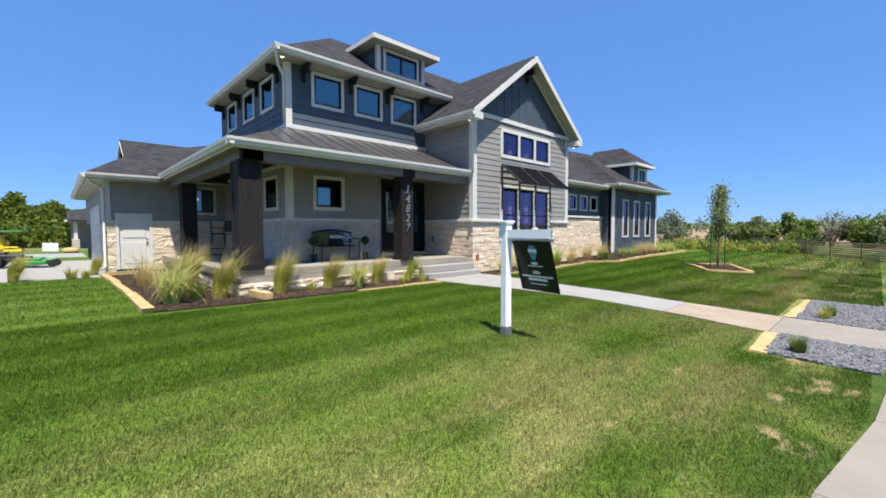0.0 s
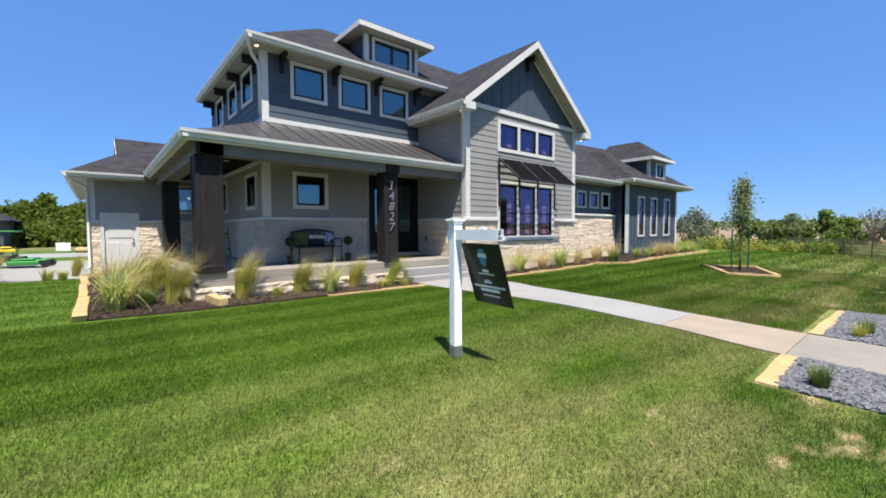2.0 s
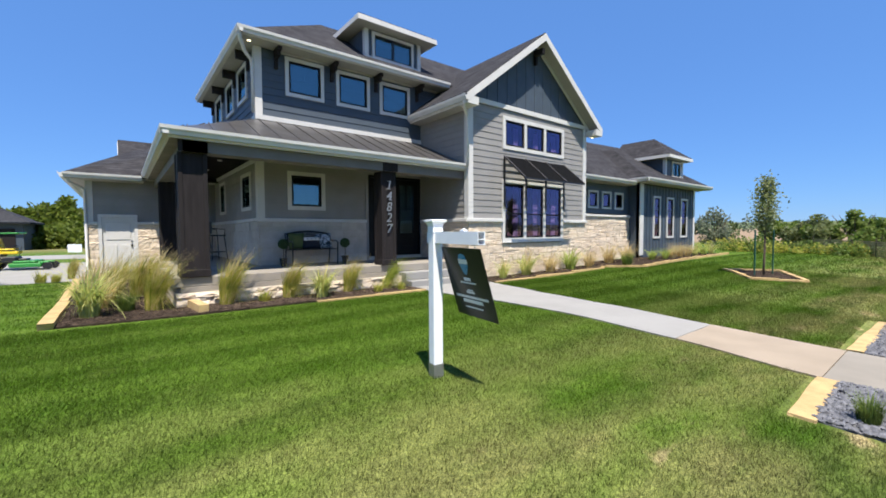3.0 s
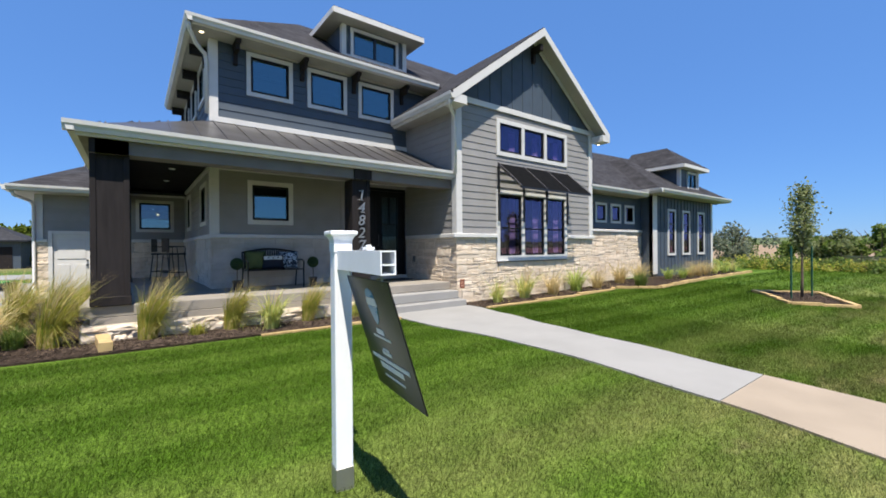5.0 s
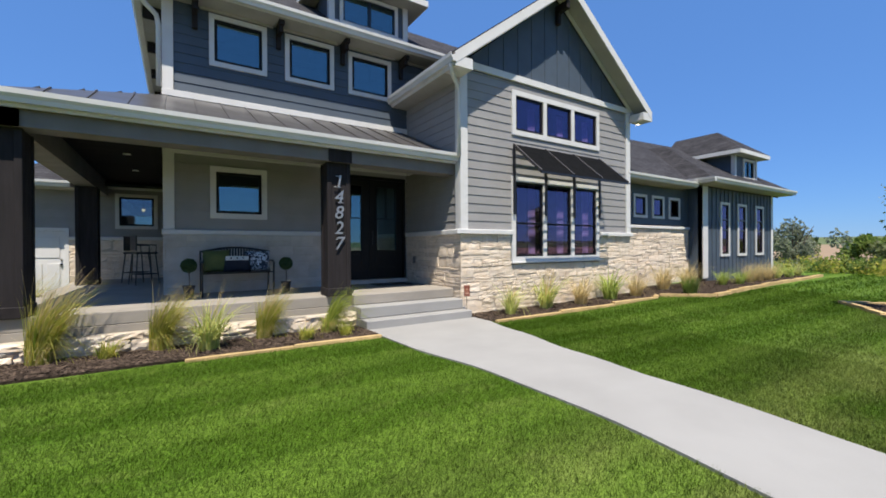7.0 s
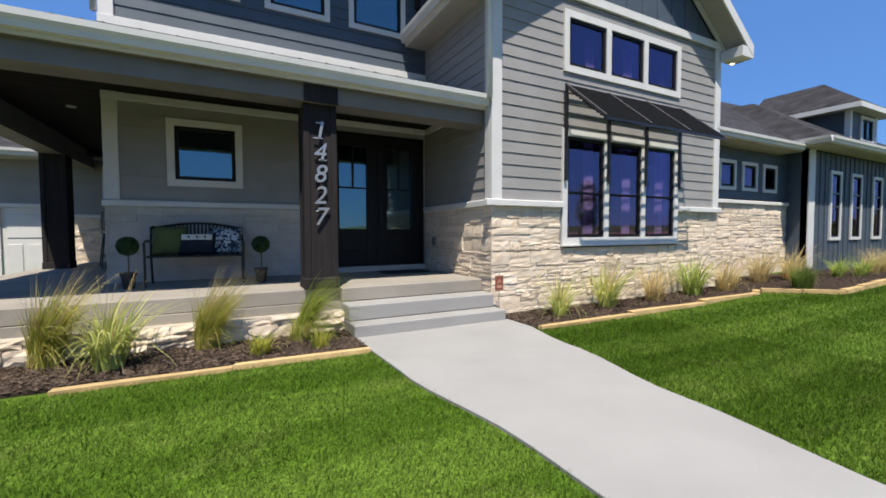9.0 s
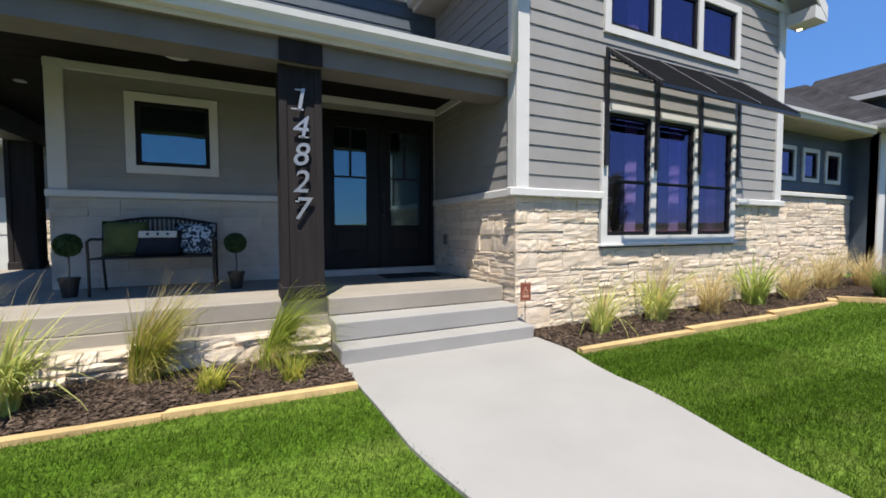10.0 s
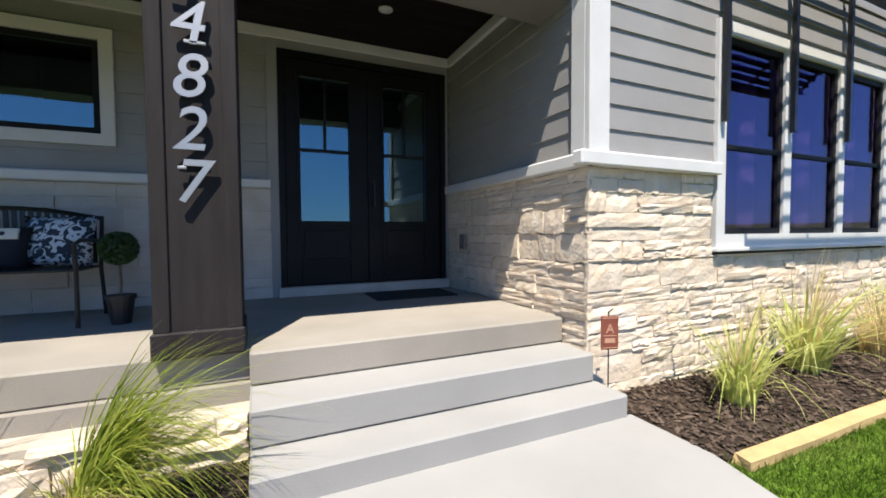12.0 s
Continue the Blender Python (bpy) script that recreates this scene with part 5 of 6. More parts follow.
# ---- for-sale sign ----
SP = Vector((4.25, 3.31, 0)); SD = Vector((-0.13, -0.99, 0)).normalized()
sg = thing("sign_post", (SP.x, SP.y, g(SP.x, SP.y)), "white vinyl yard-sign post with arm and wind-swung black panel", "sign")
zg = g(SP.x, SP.y)
MS = face((SP.x, SP.y, 0), (SD.x, SD.y))       # local x along the arm
M_VINYL = mat("white_vinyl", (0.80, 0.81, 0.83), 0.35, vary=0.03, scale=5, fine=60, bump=0.02)
M_PANEL = mat("black_sign_panel", (0.007, 0.008, 0.009), 0.32, spec=0.3, vary=0.05, scale=4, fine=30, bump=0.02)
M_BLUEP = mat("sign_blue", (0.06, 0.24, 0.42), 0.3, vary=0.03, bump=0)
M_PRINT = mat("sign_print", (0.72, 0.72, 0.72), 0.4, vary=0.03, bump=0)
part("post", boxes([(-.05, .05, -.05, .05, zg - .05, 1.50)], MS, .005), M_VINYL, sg)
bm = boxes([(-.054, .054, -.054, .054, 1.50, 1.555)], MS, .004)
rings = [(.052, 1.555), (.055, 1.575), (.063, 1.592), (.074, 1.603), (.078, 1.606), (.078, 1.622), (.070, 1.627)]
loops = [[bm.verts.new(MS @ Vector((sx * r, sy * r, z))) for sx, sy in ((-1, -1), (1, -1), (1, 1), (-1, 1))] for r, z in rings]
for lo, up in zip(loops, loops[1:]):
    for k in range(4):
        bm.faces.new((lo[k], lo[(k + 1) % 4], up[(k + 1) % 4], up[k]))
bm.faces.new(loops[0][::-1]); bm.faces.new(loops[-1])
part("post_cap", bm, M_VINYL, sg, "flared white post cap")
part("base_sleeve", boxes([(-.053, .053, -.053, .053, zg - .04, zg + .13)], MS, .003), M_STEEL, sg, "dull metal ground sleeve")
t = .006
lo, hi = 1.405, 1.512
part("arm", boxes([(.05, .74, -.036, -.036 + t, lo, hi), (.05, .74, .036 - t, .036, lo, hi), (.05, .74, -.036 + t, .036 - t, hi - t, hi), (.05, .74, -.036 + t, .036 - t, lo, lo + t), (.05, .74, -.036 + t, .036 - t, lo + .042, lo + .047)], MS), M_VINYL, sg, "hollow white vinyl arm")
part("arm_stub", boxes([(-.105, -.05, -.036, .036, lo, hi)], MS, .004), M_VINYL, sg)
part("arm_clip", boxes([(.45, .52, -.02, .02, hi + .001, hi + .016), (.47, .50, -.012, .012, hi + .016, hi + .028)], MS, .004), M_VINYL, sg)
LEANING = MS @ Matrix.Translation((0, 0, 1.40)) @ Matrix.Rotation(radians(17), 4, "X")
pn = part("panel", boxes([(.10, .71, -.004, .004, -.69, -.03)], LEANING, .001), M_PANEL, sg, "glossy black sign panel swung by the wind")
for x in (.17, .64):
    bm = bmesh.new()
    tube(bm, [MS @ Vector((x, 0, 1.407)), LEANING @ Vector((x, 0, -.05))], .005, 6)
    part("hook", bm, M_STEEL, sg)
for s in (-1, 1):
    y0, y1 = (-.0068, -.0042) if s < 0 else (.0042, .0068)
    cx = .405
    for mtl, prof in ((M_BLUEP, [(-.06, -.13), (.06, -.13), (.045, -.095), (0, -.08), (-.045, -.095)]), (M_PRINT, [(-.07, -.175), (.07, -.175), (.062, -.133), (-.062, -.133)]), (M_BLUEP, [(0, -.28), (.03, -.255), (.066, -.178), (-.066, -.178), (-.03, -.255)])):
        bm = bmesh.new()
        f0 = [bm.verts.new(LEANING @ Vector((cx + a, y0, b))) for a, b in prof]
        f1 = [bm.verts.new(LEANING @ Vector((cx + a, y1, b))) for a, b in prof]
        bm.faces.new(f0); bm.faces.new(f1[::-1])
        for k in range(len(prof)):
            bm.faces.new((f0[k], f0[(k + 1) % len(prof)], f1[(k + 1) % len(prof)], f1[k]))
        part("emblem", bm, mtl, pn)
    for a, b, c, d in ((.355, .455, -.335, -.305), (.285, .525, -.36, -.348), (.365, .445, -.43, -.418), (.345, .465, -.455, -.435), (.16, .65, -.505, -.482), (.255, .555, -.55, -.518), (.275, .535, -.60, -.588)):
        part("print", boxes([(a, b, y0, y1, c, d)], LEANING), M_PRINT, pn)

# little plaque with an A, on a stake by the steps
M_RUST = mat("rust_brown_paint", (0.20, 0.055, 0.03), 0.6, vary=0.12, scale=12, fine=80, bump=0.15)
M_TAN = mat("faded_print", (0.45, 0.25, 0.16), 0.6, vary=0.05, bump=0)
pq = thing("yard_plaque", (9.56, 8.57, 0.302), "small rust-brown plaque lettered A on a stake", "plaque")
MQ = Matrix.Translation((9.56, 8.57, 0)) @ Matrix.Rotation(radians(-18), 4, "Z")
bm = bmesh.new(); tube(bm, [MQ @ Vector((0, .012, .3)), MQ @ Vector((0, .012, .80)), MQ @ Vector((.03, .012, .82))], .005, 6); part("stake", bm, M_BLACK, pq)
pb = part("board", boxes([(-.06, .06, -.006, .006, .555, .775)], MQ, .004), M_RUST, pq)
bm = letters("A", 0.085, 0.002)
bmesh.ops.transform(bm, matrix=MQ @ Matrix.Translation((0, -.008, .665)), verts=bm.verts[:])
part("letter", bm, M_TAN, pb)
for a, c, d in ((.045, .645, .650), (.035, .60, .63), (.052, .76, .765), (.052, .565, .57)):
    part("print", boxes([(-a, a, -.008, -.0062, c, d)], MQ), M_TAN, pb)

# ---- porch furniture ----
M_IRON = mat("black_iron", (0.014, 0.014, 0.015), 0.4, metal=0.3, vary=0.1, scale=10, fine=100, bump=0.05)
M_OLIVE = mat("olive_cloth", (0.10, 0.115, 0.03), 0.95, vary=0.1, scale=9, fine=160, bump=0.3)
M_NAVY = mat("dark_cloth", (0.012, 0.014, 0.022), 0.95, vary=0.1, scale=9, fine=160, bump=0.3)
M_CREAM = mat("cream_cloth", (0.55, 0.53, 0.47), 0.95, vary=0.06, scale=9, fine=160, bump=0.3)
bx0, bx1, by0, by1, sz = 5.15, 6.34, 10.22, 10.74, FLOOR + .39
bench = thing("bench", ((bx0 + bx1) / 2, (by0 + by1) / 2, FLOOR), "black metal slatted garden bench on the porch", "bench")
for x in (bx0 + .02, bx1 - .02):
    bm = bmesh.new(); tube(bm, [(x, by0, FLOOR), (x, by0, sz + .02)], .016, 6); part("leg", bm, M_IRON, bench)
    bm = bmesh.new(); tube(bm, [(x, by1 + .06, FLOOR), (x, by1 - .02, sz), (x, by1 + .04, FLOOR + .80)], .016, 6); part("leg", bm, M_IRON, bench)
    bm = bmesh.new(); tube(bm, [(x, by0, sz), (x, by0 - .02, sz + .19), (x, by0 + .1, sz + .22), (x, by1, sz + .21)], .016, 6); part("armrest", bm, M_IRON, bench)
for i in range(7):
    y = by0 + .03 + i * .072
    part("seat_slat", boxes([(bx0 + .02, bx1 - .02, y, y + .05, sz, sz + .018)], bevel=.004), M_IRON, bench)
bm = bmesh.new()
arc = [(bx0 + .02 + (bx1 - bx0 - .04) * i / 12, by1 + .04, FLOOR + .78 + .075 * math.sin(math.pi * i / 12)) for i in range(13)]
tube(bm, arc, .018, 6); part("top_rail", bm, M_IRON, bench)
for i in range(1, 24):
    t = i / 24
    x = bx0 + .02 + (bx1 - bx0 - .04) * t
    part("back_slat", boxes([(x - .014, x + .014, by1 + .02, by1 + .03, sz + .03, FLOOR + .77 + .07 * math.sin(math.pi * t))]), M_IRON, bench)


def pillow(at, w, h, d, lean, turn, material, label, extra=None):
    bm = bmesh.new()
    n = 8
    for side in (-1, 1):
        grid = [[None] * (n + 1) for _ in range(n + 1)]
        for j in range(n + 1):
            for i in range(n + 1):
                u, v = 2 * i / n - 1, 2 * j / n - 1
                puff = (max(0, 1 - u * u) * max(0, 1 - v * v)) ** 0.45
                k = 1 - 0.06 * (1 - abs(u)) * (abs(v) > .9) - 0.06 * (1 - abs(v)) * (abs(u) > .9)
                grid[j][i] = bm.verts.new((u * w / 2 * k, side * d / 2 * puff, h / 2 + v * h / 2 * k))
        for j in range(n):
            for i in range(n):
                bm.faces.new((grid[j][i], grid[j][i + 1], grid[j + 1][i + 1], grid[j + 1][i]))
    bmesh.ops.remove_doubles(bm, verts=bm.verts[:], dist=.0005)
    m = Matrix.Translation(at) @ Matrix.Rotation(radians(turn), 4, "Z") @ Matrix.Rotation(radians(lean), 4, "X")
    bmesh.ops.transform(bm, matrix=m, verts=bm.verts[:])
    ob = solo("pillow", bm, material, label, "pillow", "bench pillows", at=at, smooth=True)
    if extra:
        for r in extra:
            band_on = part("pattern", boxes([r], m, .003), M_CREAM, ob, "cream printed band")
            for k in range(3):
                bm = bmesh.new()
                disc(bm, (0, 0, 0), .016, .004, 12, m @ Matrix.Translation((r[0] + .09 + k * .10, r[2] - .001, (r[4] + r[5]) / 2)) @ Matrix.Rotation(radians(90), 4, "X"))
                part("dot", bm, M_NAVY, band_on)
    return ob


def blotch_mat():
    m = mat("damask_cloth", (0.03, 0.04, 0.06), 0.95, vary=0.1, scale=9, fine=160, bump=0.3)
    nt = m.node_tree
    b = nt.nodes["Principled BSDF"]
    geo = [n for n in nt.nodes if n.type == "NEW_GEOMETRY"][0]
    v = nt.nodes.new("ShaderNodeTexNoise"); v.inputs["Scale"].default_value, v.inputs["Detail"].default_value, v.inputs["Distortion"].default_value = 17, 1, 1.5
    nt.links.new(geo.outputs["Position"], v.inputs["Vector"])
    r = nt.nodes.new("ShaderNodeMapRange"); r.inputs["From Min"].default_value, r.inputs["From Max"].default_value = .50, .53
    nt.links.new(v.outputs["Fac"], r.inputs["Value"])
    mx = nt.nodes.new("ShaderNodeMix"); mx.data_type = "RGBA"
    nt.links.new(r.outputs[0], mx.inputs["Factor"])
    nt.links.new(b.inputs["Base Color"].links[0].from_socket, mx.inputs["A"])
    mx.inputs["B"].default_value = (.5, .55, .58, 1)
    nt.links.new(mx.outputs["Result"], b.inputs["Base Color"])
    return m


pillow((5.42, 10.56, sz + .02), .44, .42, .16, -16, 4, M_OLIVE, "olive green square throw pillow on the bench")
pillow((5.74, 10.48, sz + .02), .46, .32, .15, -20, -6, M_NAVY, "dark lumbar pillow with a cream band", [(-.19, .19, -.078, -.06, .20, .28)])
pillow((6.1, 10.56, sz + .02), .44, .40, .16, -16, -4, blotch_mat(), "dark blue pillow with pale damask pattern")

M_LEAF = mat("topiary_leaf", (0.035, 0.075, 0.015), 0.7, vary=0.25, scale=30, fine=200, bump=0.2)
M_BARK = mat("bark", (0.14, 0.10, 0.07), 0.9, vary=0.2, scale=10, fine=60, bump=0.5)
M_POT = mat("black_pot", (0.015, 0.014, 0.014), 0.5, vary=0.1, bump=0.05)


def leaf_ball(name, parent, c, r, n, size, material, seed, squash=1.0, shell=0.75, label=""):
    """Many small leaves over a rounded, uneven volume, as one mesh."""
    rr = np.random.default_rng(seed)
    d = rr.normal(size=(n, 3)); d /= np.linalg.norm(d, axis=1)[:, None]
    rad = r * (shell + (1 - shell) * rr.random(n) ** .5)
    p = d * rad[:, None] * (1, 1, squash) + np.array(c)
    return leaves(name, parent, p, size, material, rr, label)


def leaves(name, parent, p, size, material, rr, label="", long=1.6):
    n = len(p)
    a = rr.normal(size=(n, 3)); a /= np.linalg.norm(a, axis=1)[:, None]
    b = np.cross(a, rr.normal(size=(n, 3))); b /= np.linalg.norm(b, axis=1)[:, None]
    s = size * rr.uniform(.6, 1.3, n)[:, None]
    p = p - np.array(origin(parent))
    V = np.stack([p - a * s * long / 2, p + b * s / 2, p + a * s * long / 2, p - b * s / 2], 1).reshape(-1, 3)
    me = bpy.data.meshes.new(name)
    me.from_pydata(V.tolist(), [], np.arange(4 * n).reshape(-1, 4).tolist())
    me.materials.append(material)
    ob = new(name, me)
    ob.parent = parent
    return tagged(ob, label)


def topiary(x, y):
    tp = thing("topiary", (x, y, FLOOR), "clipped round topiary in a small black pot", "potted plant", "topiaries beside the bench")
    bm = bmesh.new()
    r = bmesh.ops.create_cone(bm, cap_ends=True, segments=16, radius1=.062, radius2=.09, depth=.2)
    bmesh.ops.translate(bm, verts=r["verts"], vec=(x, y, FLOOR + .1))
    disc(bm, (x, y, FLOOR + .195), .096, .03, 16)
    part("pot", bm, M_POT, tp)
    bm = bmesh.new(); tube(bm, [(x, y, FLOOR + .18), (x + .008, y, FLOOR + .3), (x, y, FLOOR + .48)], .009, 6); part("stem", bm, M_BARK, tp)
    leaf_ball("crown", tp, (x, y, FLOOR + .55), .118, 2600, .02, M_LEAF, 4)
topiary(4.98, 10.32)
topiary(6.55, 10.28)


def stool(x, y, turn):
    s = thing("bar_stool", (x, y, FLOOR), "black metal bar stool with arms and backrest", "stool", "porch bar stools")
    m = Matrix.Translation((x, y, FLOOR)) @ Matrix.Rotation(radians(turn), 4, "Z")
    for sx in (-1, 1):
        for sy in (-1, 1):
            bm = bmesh.new(); tube(bm, [(sx * .24, sy * .24, 0), (sx * .18, sy * .18, .72)], .014, 6, m); part("leg", bm, M_IRON, s)
        bm = bmesh.new(); tube(bm, [(sx * .2, -.18, .72), (sx * .23, -.18, .93), (sx * .22, .2, .95)], .013, 6, m); part("armrest", bm, M_IRON, s)
    bm = bmesh.new(); tube(bm, [(-.22, -.22, .25), (.22, -.22, .25), (.22, .22, .25), (-.22, .22, .25), (-.22, -.22, .25)], .011, 6, m); part("footrest", bm, M_IRON, s)
    part("seat", boxes([(-.22, .22, -.22, .22, .72, .765)], m, .015), M_IRON, s)
    bk = boxes([(-.2, .2, .19, .215, .80, 1.16)], m, .01); part("backrest", bk, M_IRON, s)
stool(3.95, 15.2, 70)
stool(4.15, 14.15, 110)
M_MAT = mat("door_mat_fibre", (0.03, 0.025, 0.022), 0.98, vary=0.2, scale=30, fine=250, bump=0.6)
solo("door_mat", boxes([(8.5, 9.35, 10.38, 10.9, FLOOR + .001, FLOOR + .016)], bevel=.004), M_MAT, "dark fibre door mat at the entrance", "mat", at=(8.9, 10.6, FLOOR))

# ---- plants ----
def foliage_mat(name, color, tint, piece=0.25, through=0.55):
    """Leaf surface: diffuse with some light through, varied from leaf to leaf."""
    m = bpy.data.materials.new(name)
    m.use_nodes = True
    nt = m.node_tree
    nt.nodes.clear()
    o = nt.nodes.new("ShaderNodeOutputMaterial")
    geo = nt.nodes.new("ShaderNodeNewGeometry")
    mx = nt.nodes.new("ShaderNodeMix"); mx.data_type = "RGBA"
    mx.inputs["A"].default_value, mx.inputs["B"].default_value = (*color, 1), (*tint, 1)
    nt.links.new(geo.outputs["Random Per Island"], mx.inputs["Factor"])
    nz = nt.nodes.new("ShaderNodeTexNoise"); nz.inputs["Scale"].default_value = 3.0
    nt.links.new(geo.outputs["Position"], nz.inputs["Vector"])
    hs = nt.nodes.new("ShaderNodeHueSaturation")
    rr = nt.nodes.new("ShaderNodeMapRange"); rr.inputs["From Min"].default_value, rr.inputs["From Max"].default_value = .3, .7
    rr.inputs["To Min"].default_value, rr.inputs["To Max"].default_value = 1 - piece, 1 + piece
    nt.links.new(nz.outputs["Fac"], rr.inputs["Value"]); nt.links.new(rr.outputs[0], hs.inputs["Value"])
    nt.links.new(mx.outputs["Result"], hs.inputs["Color"])
    df = nt.nodes.new("ShaderNodeBsdfPrincipled"); df.inputs["Roughness"].default_value = .6; df.inputs["Specular IOR Level"].default_value = .3
    tr = nt.nodes.new("ShaderNodeBsdfTranslucent")
    ms = nt.nodes.new("ShaderNodeMixShader"); ms.inputs[0].default_value = through
    nt.links.new(hs.outputs[0], df.inputs["Base Color"]); nt.links.new(hs.outputs[0], tr.inputs[0])
    nt.links.new(df.outputs[0], ms.inputs[1]); nt.links.new(tr.outputs[0], ms.inputs[2]); nt.links.new(ms.outputs[0], o.inputs[0])
    return m


F_GREEN = foliage_mat("reed_leaf", (0.20, 0.27, 0.025), (0.54, 0.46, 0.11))
F_PALE = foliage_mat("variegated_leaf", (0.38, 0.45, 0.10), (0.60, 0.58, 0.22))
F_TAN = foliage_mat("dry_reed", (0.52, 0.40, 0.17), (0.66, 0.54, 0.28))
F_LIME = foliage_mat("lime_leaf", (0.28, 0.38, 0.05), (0.46, 0.50, 0.15))
F_BLOWN = foliage_mat("bent_reed_leaf", (0.19, 0.27, 0.025), (0.44, 0.46, 0.09))
F_YOUNG = foliage_mat("young_tree_leaf", (0.17, 0.21, 0.06), (0.34, 0.36, 0.19))
F_DARK = foliage_mat("shrub_leaf", (0.11, 0.18, 0.03), (0.19, 0.24, 0.055))
F_TREE = foliage_mat("tree_leaf", (0.11, 0.15, 0.05), (0.22, 0.24, 0.10))
F_WOOD = foliage_mat("woodland_leaf", (0.085, 0.13, 0.015), (0.17, 0.21, 0.03))
F_GREY = foliage_mat("grey_leaf", (0.16, 0.19, 0.13), (0.24, 0.26, 0.18))
F_DRY = foliage_mat("twig_grey", (0.17, 0.15, 0.12), (0.22, 0.20, 0.15))


def blades(n, base_r, length, spread, droop, width, rr, wind=0.26, segs=5):
    """Vertices and faces of a tuft of arching blades at the origin, blown to +x."""
    V, F = [], []
    for i in range(n):
        a = rr.uniform(0, 2 * math.pi)
        r = base_r * math.sqrt(rr.random())
        bx, by = r * math.cos(a), r * math.sin(a)
        L = length * rr.uniform(.38, 1.1)
        out = spread * rr.uniform(.1, 1.0)
        a2 = a + rr.normal(0, .5)
        dx, dy = math.cos(a2) * out + wind * rr.uniform(.5, 1.6), math.sin(a2) * out
        dr = min(1.25, droop * rr.uniform(.3, 1.2) * (2.2 if rr.random() < .14 else 1))
        w = width * rr.uniform(.6, 1.2)
        px, py = -math.sin(a2), math.cos(a2)
        s0 = len(V)
        for k in range(segs + 1):
            t = k / segs
            z = L * (t - dr * t ** 2.6)
            sx, sy = bx + L * dx * t ** 1.7, by + L * dy * t ** 1.7
            ww = w * (1 - t ** 1.8) * .5 + .0004
            V.append((sx - px * ww, sy - py * ww, z)); V.append((sx + px * ww, sy + py * ww, z))
            if k:
                q = s0 + 2 * k
                F.append((q - 2, q - 1, q + 1, q))
    return V, F


def mesh_of(name, VF, material):
    me = bpy.data.meshes.new(name)
    me.from_pydata(VF[0], [], VF[1])
    me.materials.append(material)
    return me


def clump(kind, seed):
    """One planted grass clump: leaves, and seed heads where it has them."""
    rr = np.random.default_rng(seed)
    at = Vector((0, 0, -50))
    spec = {"reed": (F_GREEN, 680, .12, 1.10, .34, .52, .012, "green and straw feather-reed grass clump, blown by wind", .24),
            "pale": (F_PALE, 260, .13, 1.15, .72, .62, .026, "pale variegated arching grass clump in the mulch", .08),
            "tan": (F_TAN, 260, .13, .98, .92, .42, .010, "straw-coloured dry ornamental grass clump in the mulch", .14),
            "lime": (F_LIME, 170, .13, .95, 1.0, .52, .020, "lime-green young grass clump in the mulch", .12),
            "wisp": (F_PALE, 150, .12, 1.0, 1.05, .52, .018, "sparse pale green grass clump in the mulch", .10),
            "bush": (F_DARK, 420, .16, .62, .55, .35, .012, "low green bushy grass clump in the mulch", .05),
            "blown": (F_BLOWN, 640, .07, 1.06, .13, .74, .009, "bright green grass clump bent over by the wind", .50),
            "tuft": (F_GREEN, 150, .09, .36, .65, .5, .012, "small green grass tuft in the mulch", .1)}[kind]
    e = thing("ornamental_grass", at, spec[7], "grass clump", "planted grass clumps")
    ob = new("leaves", mesh_of("leaves", blades(spec[1], *spec[2:7], rr, spec[8]), spec[0])); ob.parent = e
    if kind in ("reed", "pale", "wisp"):
        ob = new("dry_stalks", mesh_of("dry_stalks", blades(200 if kind == "reed" else 60, .09, spec[3] * 1.02, .26, .14, .008, rr, spec[8] + .05), F_TAN)); ob.parent = e
    if kind in ("reed", "tan", "blown"):
        ob = new("old_leaves", mesh_of("old_leaves", blades(130, .13, .42, .75, .5, .008, rr), F_TAN)); ob.parent = e
    if kind == "blown":
        ob = new("low_leaves", mesh_of("low_leaves", blades(170, .10, .55, .75, .95, .009, rr, .2), F_BLOWN)); ob.parent = e
    return e


